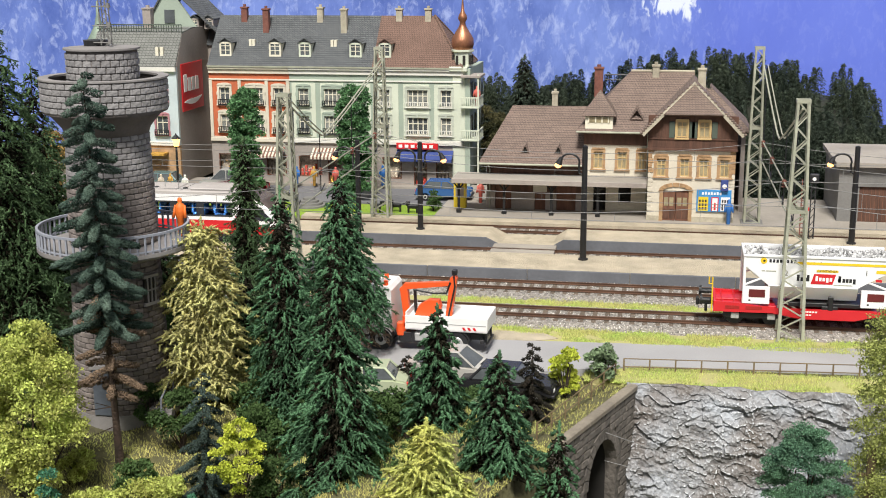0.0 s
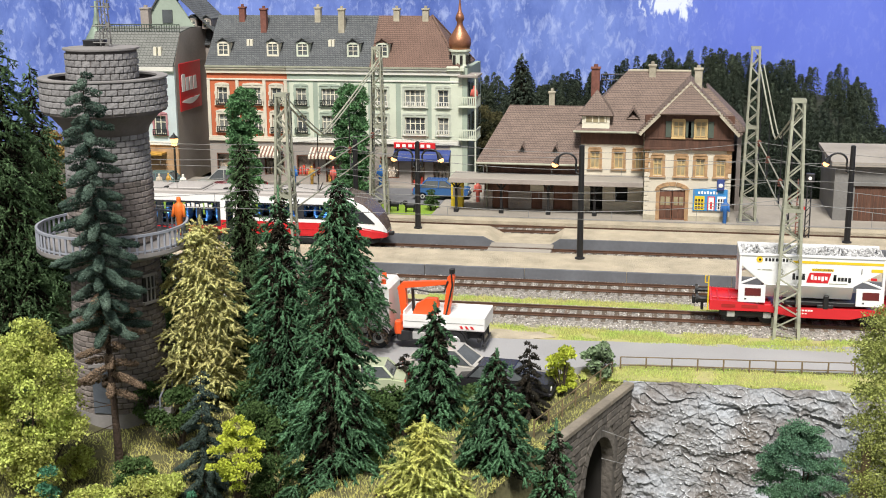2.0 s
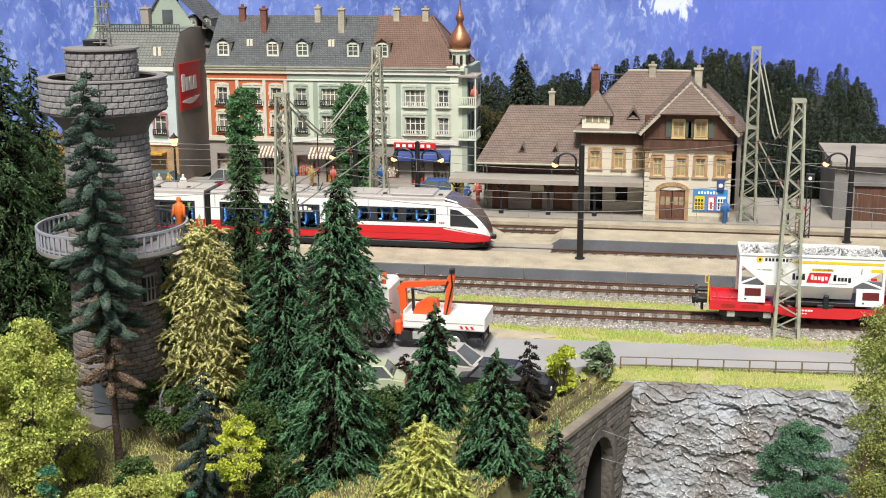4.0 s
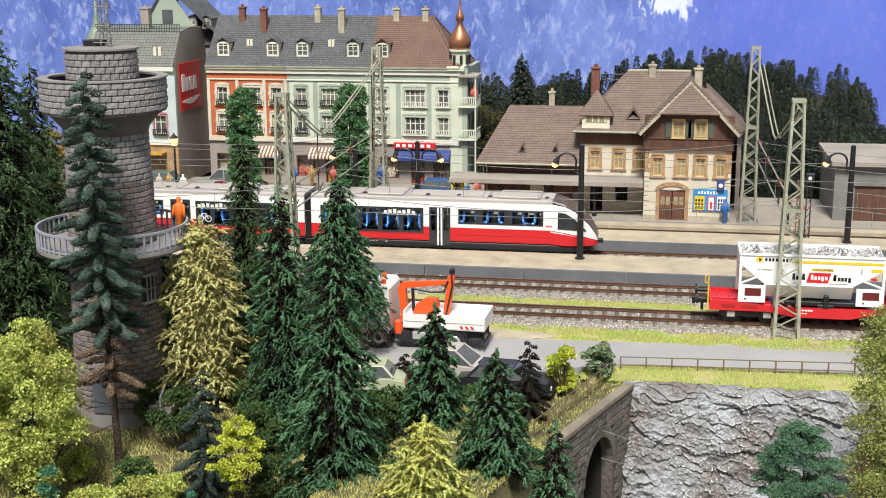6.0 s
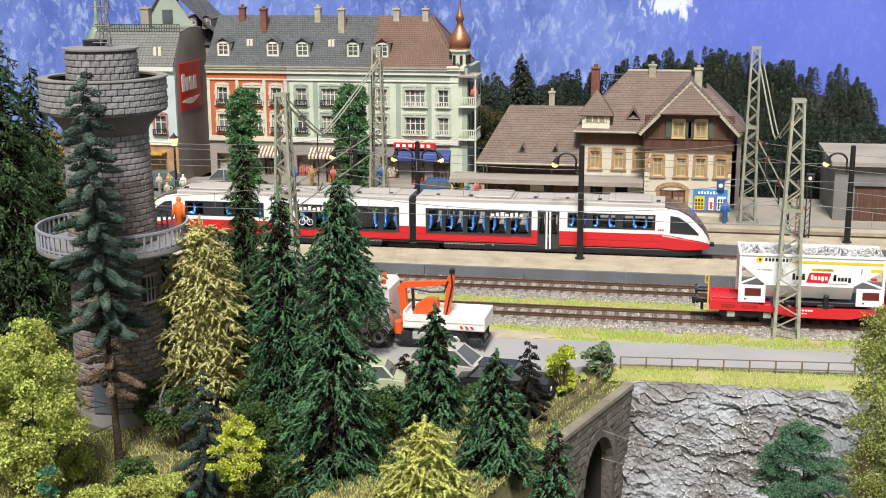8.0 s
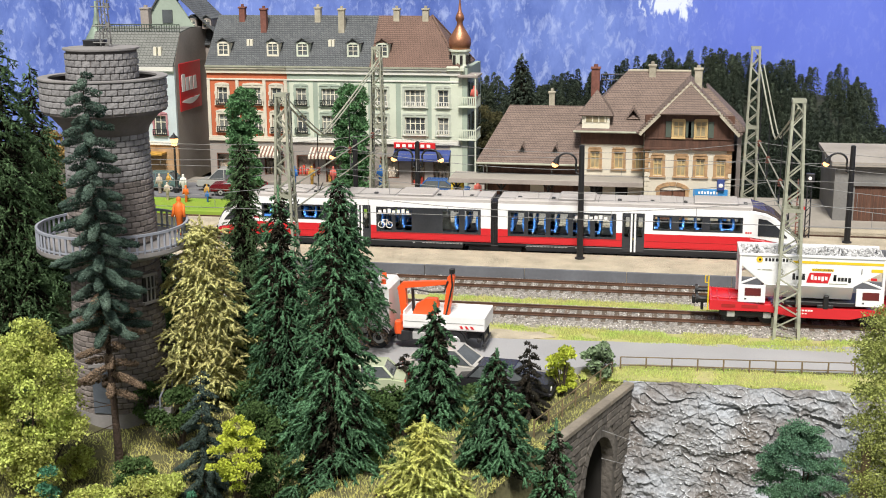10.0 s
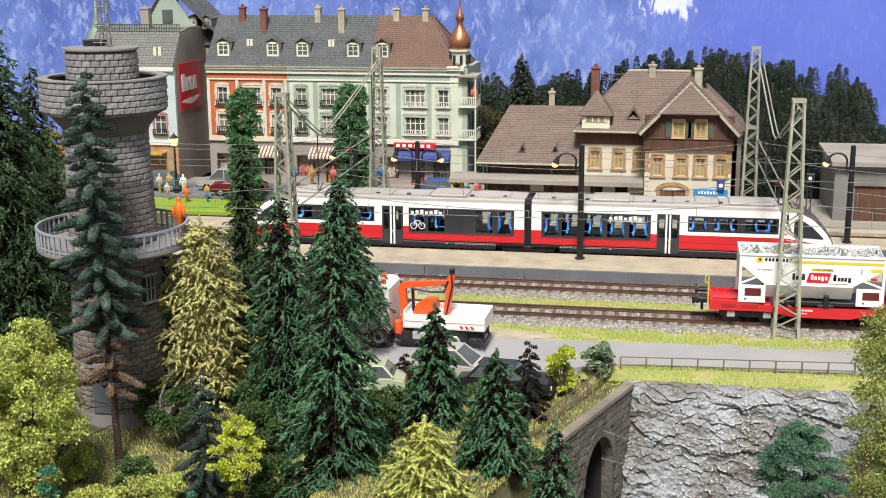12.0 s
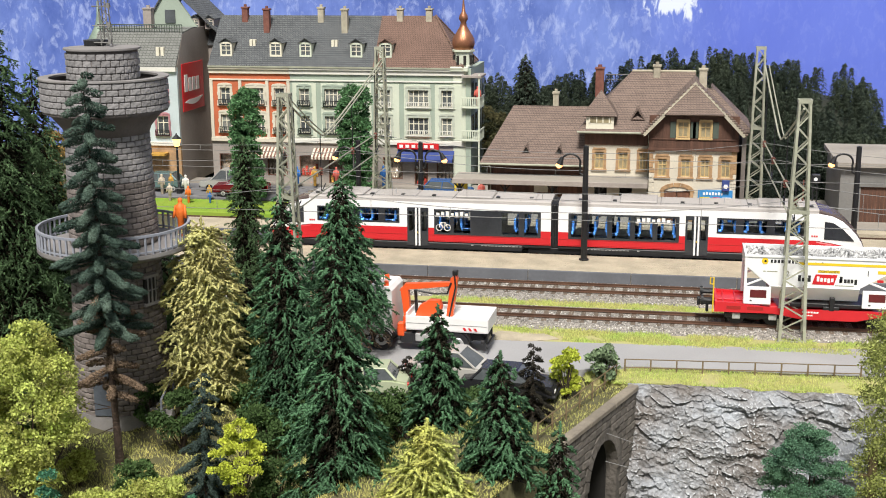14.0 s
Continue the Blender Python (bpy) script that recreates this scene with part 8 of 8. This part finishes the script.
LOWA, LOWB = (73.9, 8.0), (70.3, 8.2)


def head_span(x0, x1):
    """Cross-track suspension cables between a pair of masts."""
    th = thing("head_span", "pale suspension cables with insulators across the tracks", "catenary", group="cross spans")
    ya, yb = 62.9, 87.0 if x1 > 0 else 86.0
    X = lambda y: x0 + (x1 - x0) * (y - ya) / (yb - ya)
    pts = []
    low_y, low_z = (LOWA if x1 > 0 else LOWB)
    for i in range(17):
        y = ya + (yb - ya) * i / 16
        t = (low_y - y) / (low_y - ya) if y < low_y else (y - low_y) / (yb - low_y)
        pts.append((X(y), y, low_z + (11.1 - low_z) * abs(t) ** 1.12))
    part("carrier_cable", tube(bmesh.new(), pts, 0.055, 6), GREYM, th)
    part("carrier_cable", tube(bmesh.new(), [(a + 0.25, b, c + 0.05) for a, b, c in pts], 0.04, 5), GREYM, th)
    for z in (6.3, 5.0):
        part("cross_wire", tube(bmesh.new(), [(x0, ya, z), (x1, yb, z)], 0.045, 6), GREYM, th)
    for y in (TA, TB, TC, TD):
        zc = np.interp(y, [p[1] for p in pts], [p[2] for p in pts])
        part("hanger", bar(bmesh.new(), (X(y), y, zc), (X(y), y, 5.0), 0.03, n=5), BLACK, th)
        part("insulator", lathe(bmesh.new(), [(0.06, 6.0), (0.15, 6.05), (0.06, 6.12), (0.15, 6.2), (0.06, 6.28), (0.15, 6.35), (0.06, 6.45)], 10, X(y), y), BRICKC, th)
        part("registration_arm", bar(bmesh.new(), (X(y), y + 0.9, 5.35), (X(y), y - 0.1, 4.95), 0.035, n=5), BLACK, th)


head_span(6.25, 6.0)
head_span(-19.8, -20.2)


def contact_line(y):
    th = thing("contact_line", "thin grey contact wire hung from a messenger wire", "catenary", group="contact lines")
    part("contact_wire", tube(bmesh.new(), [(-60, y, 4.95), (40, y, 4.95)], 0.018, 5), WIRE, th)
    pts = [(x, y, 5.3 + 1.0 * ((((x + 20) % 26) - 13) / 13) ** 2) for x in np.arange(-60, 40.1, 2)]
    part("messenger_wire", tube(bmesh.new(), pts, 0.018, 5), WIRE, th)
    for x in np.arange(-33, 20, 4.33):
        part("dropper", bar(bmesh.new(), (x, y, 4.95), (x, y, 5.3 + 1.0 * ((((x + 20) % 26) - 13) / 13) ** 2), 0.016, n=4), WIRE, th)


for y in (TA, TB, TC, TD):
    contact_line(y)

BULB = glow("warm_bulb", (1.0, 0.42, 0.13), 3.5)


def arm_lamp(x, y, z, top, sides, label):
    th = thing("platform_lamp", label, "lamp", P(x, y, z), group="platform lamps")
    h = top - z
    part("post", lathe(bmesh.new(), [(0.3, 0), (0.3, 0.08), (0.2, 0.12), (0.19, h * 0.3), (0.16, h - 0.1), (0.16, h), (0.05, h + 0.05)], 14), BLACK, th)
    for s in sides:
        bm = bmesh.new()
        base = h - 1.75
        pts = [(s * 0.1, 0, base), (s * 0.32, 0, base + 0.12)]
        pts += [(s * (0.9 - 0.58 * math.cos(a)), 0, base + 0.75 + 0.52 * math.sin(a)) for a in np.linspace(-0.3, 2.6, 10)]
        arm = part("arm", tube(bm, pts, 0.065, 8), BLACK, th)
        e = pts[-1]
        part("shade", bar(bmesh.new(), (e[0], 0, e[2] + 0.05), (e[0] + s * 0.18, 0, e[2] - 0.38), 0.1, 0.22, 12), BLACK, arm)
        bm = bmesh.new()
        lathe(bm, [(0.05, -0.16), (0.17, -0.1), (0.21, 0), (0.17, 0.1), (0.05, 0.16)], 12, 0, 0)
        b = part("bulb", bm, BULB, arm, "glowing warm bulb", True)
        b.matrix_basis = P(e[0] + s * 0.2, 0, e[2] - 0.46)


arm_lamp(-4.96, 74.46, 0.35, 7.3, (-1,), "black platform lamp with curved arm and lit bulb")
arm_lamp(-16.42, 81.48, 0.35, 6.25, (-1, 1), "black double-armed platform lamp with lit bulbs")
arm_lamp(11.6, 81.45, 0.35, 6.6, (-1,), "black platform lamp with curved arm and lit bulb")
arm_lamp(-20.7, 81.45, 0.35, 6.3, (-1,), "black platform lamp with curved arm and lit bulb")


def lantern(x, y, z, h):
    th = thing("street_lantern", "black street lantern with warm glowing glass", "lamp", P(x, y, z))
    part("post", lathe(bmesh.new(), [(0.22, 0), (0.2, 0.4), (0.1, 0.5), (0.08, h - 0.7), (0.2, h - 0.65)], 12), BLACK, th)
    part("glass", lathe(bmesh.new(), [(0.2, h - 0.64), (0.34, h - 0.1), (0.33, h - 0.05)], 6), BULB, th, "glowing lantern glass")
    part("cap", lathe(bmesh.new(), [(0.4, h - 0.05), (0.38, h), (0.1, h + 0.25), (0.03, h + 0.4)], 6), BLACK, th)


lantern(-38.2, 92.6, 0.1, 4.4)


# ---- fences, signs, small things ----
def fence(x0, y0, x1, y1, z0, z1, n, label, h=0.62, material=None):
    th = thing("fence", label, "fence", group="railings along the road")
    material = material or FENCE
    P0, P1 = Vector((x0, y0, z0)), Vector((x1, y1, z1))
    for i in range(n + 1):
        p = P0.lerp(P1, i / n)
        part("post", boxes((p.x - 0.035, p.x + 0.035, p.y - 0.035, p.y + 0.035, p.z - 0.1, p.z + h)), material, th)
    for q in (h, h * 0.35):
        part("rail", bar(bmesh.new(), P0 + Vector((0, 0, q)), P1 + Vector((0, 0, q)), 0.026, n=5), material, th)


FENCE = mat("rusty_fence", (0.16, 0.115, 0.06), 0.8, var=0.25, scale=6)
fence(-1.75, 56.4, 8.9, 57.2, -0.5, -0.5, 9, "rusty low post-and-rail fence along the road", 0.6)
fence(-4.9, 47.9, -2.1, 55.6, -0.75, -0.6, 6, "rusty stepped fence above the portal", 0.7)


def station_signs():
    y = 87.5
    s = thing("poster_board", "blue poster board with yellow and white notices", "notice board")
    part("board", boxes((1.95, 4.3, y - 0.13, y - 0.06, 0.95, 2.5), bev=0.02), SIGN_B, s)
    part("poster", boxes((2.05, 2.75, y - 0.15, y - 0.132, 1.02, 2.0)), SIGN_Y, s, "yellow timetable")
    part("poster", boxes((2.95, 3.45, y - 0.15, y - 0.132, 1.02, 2.0)), SIGN_W, s, "white notice with red border")
    part("poster", boxes((3.6, 4.2, y - 0.15, y - 0.132, 1.02, 2.0)), SIGN_W, s, "white timetable")
    part("print", boxes(*[(2.12 + 0.2 * i, 2.24 + 0.2 * i, y - 0.16, y - 0.151, 1.1 + 0.26 * j, 1.28 + 0.26 * j) for i in range(3) for j in range(3)], *[(3.66 + 0.18 * i, 3.78 + 0.18 * i, y - 0.16, y - 0.151, 1.1 + 0.26 * j, 1.3 + 0.26 * j) for i in range(3) for j in range(3)]), TR_D, s, "dark bars of print")
    part("border", boxes((2.95, 3.02, y - 0.16, y - 0.151, 1.02, 2.0), (3.38, 3.45, y - 0.16, y - 0.151, 1.02, 2.0), (3.02, 3.38, y - 0.16, y - 0.151, 1.93, 2.0), (3.13, 3.27, y - 0.16, y - 0.151, 1.1, 1.6)), SIGN_R, s)
    part("lettering", boxes(*[(2.3 + 0.2 * i, 2.43 + 0.2 * i, y - 0.15, y - 0.132, 2.15, 2.32 + 0.04 * (i % 2)) for i in range(7)]), SIGN_W, s, "white bars of lettering")
    c = thing("station_clock", "dark blue clock box with white face on the wall", "clock")
    part("box", boxes((3.55, 4.05, y - 0.35, y - 0.03, 2.45, 3.25), bev=0.03), AWN_B, c)
    part("face", bar(bmesh.new(), (3.8, y - 0.37, 2.8), (3.8, y - 0.34, 2.8), 0.15, n=18), SIGN_W, c)


station_signs()


def figurine(x, y, z, colour, colour2, label, h=1.75):
    """A toy figurine, as one plain mesh of simple rounded shapes."""
    bm = bmesh.new()
    k = h / 1.75
    lathe(bm, [(0.10 * k, 0), (0.13 * k, 0.05), (0.15 * k, 0.8 * k), (0.22 * k, 0.95 * k), (0.24 * k, 1.3 * k), (0.17 * k, 1.45 * k), (0.08 * k, 1.5 * k), (0.11 * k, 1.6 * k), (0.09 * k, 1.72 * k), (0.02, h)], 10)
    bar(bm, (0.2 * k, 0, 1.4 * k), (0.28 * k, -0.12, 0.85 * k), 0.07 * k, n=6)
    bar(bm, (-0.2 * k, 0, 1.4 * k), (-0.28 * k, -0.12, 0.85 * k), 0.07 * k, n=6)
    ob = part("figurine", bm, colour, None, smooth=True)
    ob.matrix_basis = P(x, y, z)
    tagged(ob, label, "figurine")


ORG = mat("figurine_orange", (0.75, 0.16, 0.02), 0.6, var=0.15, scale=8)
BLU = mat("figurine_blue", (0.03, 0.15, 0.45), 0.6, var=0.2, scale=8)
PNK = mat("figurine_red", (0.55, 0.12, 0.09), 0.6, var=0.2, scale=8)
figurine(-21.35, 51.9, 6.26, ORG, ORG, "orange toy figurine leaning on the tower gallery")
figurine(4.15, 86.95, 0.2, BLU, BLU, "blue toy figurine beside the station wall")
figurine(-15.1, 97.9, 6.76, PNK, PNK, "red toy figurine standing on the balcony", 1.6)
figurine(-13.9, 92.0, 0.1, PNK, PNK, "red toy figurine near the kiosk")
figurine(-22.6, 97.0, 0.25, BLU, BLU, "blue toy figurine before the shop")
for i, (x, y) in enumerate(((-36.5, 90.3), (-36.1, 89.3), (-34.9, 90.6), (-34.5, 89.6), (-37.9, 90.0))):
    figurine(x, y, 0.02, (PNK, ORG, GOODS_Y, BLU, GOODS_W)[i], BLU, "small bright toy figurine on the lawn", (1.0, 1.35, 1.2, 0.9, 1.4)[i])
for i, (x, y) in enumerate(((-39.4, 92.1), (-39.0, 93.0), (-37.2, 91.6), (-29.6, 96.4), (-24.4, 96.8))):
    figurine(x, y, 0.1 if y < 96 else 0.25, (GOODS_W, GOODS_Y, WHITE, BLU, WHITE)[i], BLU, "toy figurine strolling along the street", (1.6, 1.5, 1.7, 1.6, 1.65)[i])
for x in (-28.2, -26.4, -25.6):
    figurine(x, 96.6, 0.25, GOODS_Y if x < -27 else PNK, BLU, "toy figurine on the pavement before the shops", 1.6)


def kiosk():
    th = thing("yellow_cabinet", "small yellow cabinet beside the canopy", "cabinet", P(-15.1, 89.9, 0.1))
    part("body", boxes((-0.45, 0.45, -0.3, 0.3, 0.1, 2.0), bev=0.04), SIGN_Y, th)
    part("opening", boxes((-0.3, 0.3, -0.33, -0.29, 1.0, 1.7)), GREYW, th)
    part("lid", boxes((-0.5, 0.5, -0.36, 0.36, 2.0, 2.1), bev=0.03), SIGN_Y, th)


kiosk()


def dog(x, y, s):
    th = thing("toy_dog", "small black toy dog on the lawn", "dog", P(x, y, 0.05))
    part("body", boxes((-0.45, 0.35, -0.13, 0.13, 0.3, 0.62), bev=0.09), BLACK, th)
    part("head", boxes((s * 0.42 - 0.15, s * 0.42 + 0.17, -0.1, 0.1, 0.5, 0.85), bev=0.06), BLACK, th)
    for a in (-0.36, 0.26):
        for b in (-0.08, 0.08):
            part("leg", boxes((a - 0.05, a + 0.05, b - 0.05, b + 0.05, 0, 0.34)), BLACK, th)
    part("tail", bar(bmesh.new(), (-s * 0.45, 0, 0.55), (-s * 0.72, 0, 0.7), 0.05, 0.03, 6), BLACK, th)


dog(-18.3, 88.2, -1)
dog(-21.0, 88.0, 1)
dog(-19.6, 88.5, -1)


def fountain_steps():
    th = thing("stone_steps", "round grey stone steps on the lawn", "steps", P(-26.6, 89.6, 0.0))
    for i in range(4):
        part("step", lathe(bmesh.new(), [(1.3 - 0.28 * i, 0.17 * i), (1.3 - 0.28 * i, 0.17 * i + 0.17)], 20), CONC, th)


fountain_steps()


def signal(x, y, z):
    th = thing("railway_signal", "small dark lattice railway signal with red arm", "signal", P(x, y, z))
    bm = bmesh.new()
    for sx in (-0.15, 0.15):
        for sy in (-0.12, 0.12):
            bar(bm, (sx, sy, 0), (sx * 0.8, sy * 0.8, 4.2), 0.04, n=4)
    for i in range(9):
        bar(bm, (-0.15, -0.12, i * 0.45), (0.15, -0.12, i * 0.45 + 0.4), 0.03, n=4)
    part("mast", bm, TR_D, th)
    part("ladder", boxes((-0.75, -0.68, -0.05, 0.05, 0, 3.9), (-0.5, -0.43, -0.05, 0.05, 0, 3.9), *[(-0.68, -0.5, -0.03, 0.03, 0.3 * i + 0.1, 0.3 * i + 0.15) for i in range(12)]), BRICKC, th, "rust-red ladder")
    part("arm", boxes((-0.9, -0.2, -0.16, -0.12, 1.9, 2.15), bev=0.02), SIGN_R, th)
    part("lamp_box", boxes((-0.25, 0.3, -0.2, 0.2, 3.7, 4.3), bev=0.05), TR_D, th)
    part("lens", bar(bmesh.new(), (0.0, -0.22, 4.0), (0.0, -0.19, 4.0), 0.12, n=12), SIGN_W, th)


signal(9.2, 82.6, 0.3)


def gorge_line():
    """The lower line that leaves the tunnel, of which wires and a post are seen."""
    th = thing("wooden_pole", "brown wooden line pole in the gorge", "pole", P(8.1, 47.8, -7.0))
    part("shaft", boxes((-0.16, 0.16, -0.16, 0.16, 0, 6.9), bev=0.03), FENCE, th)
    part("cross_bar", boxes((-0.5, 0.16, -0.08, 0.08, 5.6, 5.75), bev=0.02), FENCE, th)
    w = thing("contact_line", "thin grey contact wire hung from a messenger wire", "catenary", group="contact lines")
    part("contact_wire", tube(bmesh.new(), [(-2.3, 51.3, -2.9), (3.0, 49.6, -3.3), (8.1, 47.8, -3.5), (20, 44, -3.6)], 0.015, 5), WIRE, w)
    part("messenger_wire", tube(bmesh.new(), [(-2.3, 51.3, -1.6), (1.5, 50.1, -2.3), (4.5, 49.1, -2.4), (8.1, 47.8, -1.3)], 0.014, 5), WIRE, w)


gorge_line()


# ---- what moves ----
def motions():
    rows = [(0.0, -34.6), (0.5, -32.87), (1.0, -31.15), (1.5, -29.42), (2.0, -27.7), (2.5, -25.97), (3.0, -24.29), (3.5, -22.65), (4.0, -21.0), (4.5, -19.35), (5.0, -17.7), (5.5, -16.01),
            (6.0, -14.22), (6.5, -12.48), (7.0, -10.8), (7.5, -9.08), (8.0, -7.35), (8.5, -5.7), (9.0, -4.25), (9.5, -3.05), (10.0, -2.12), (10.5, -1.41), (11.0, -0.93), (11.5, -0.45), (12.0, -0.01),
            (12.5, 0.44), (13.0, 0.94), (13.5, 1.33), (14.0, 1.42)]
    walk(TRAIN, [(t, P(x + 0.3, TB, 0)) for t, x in rows])


motions()
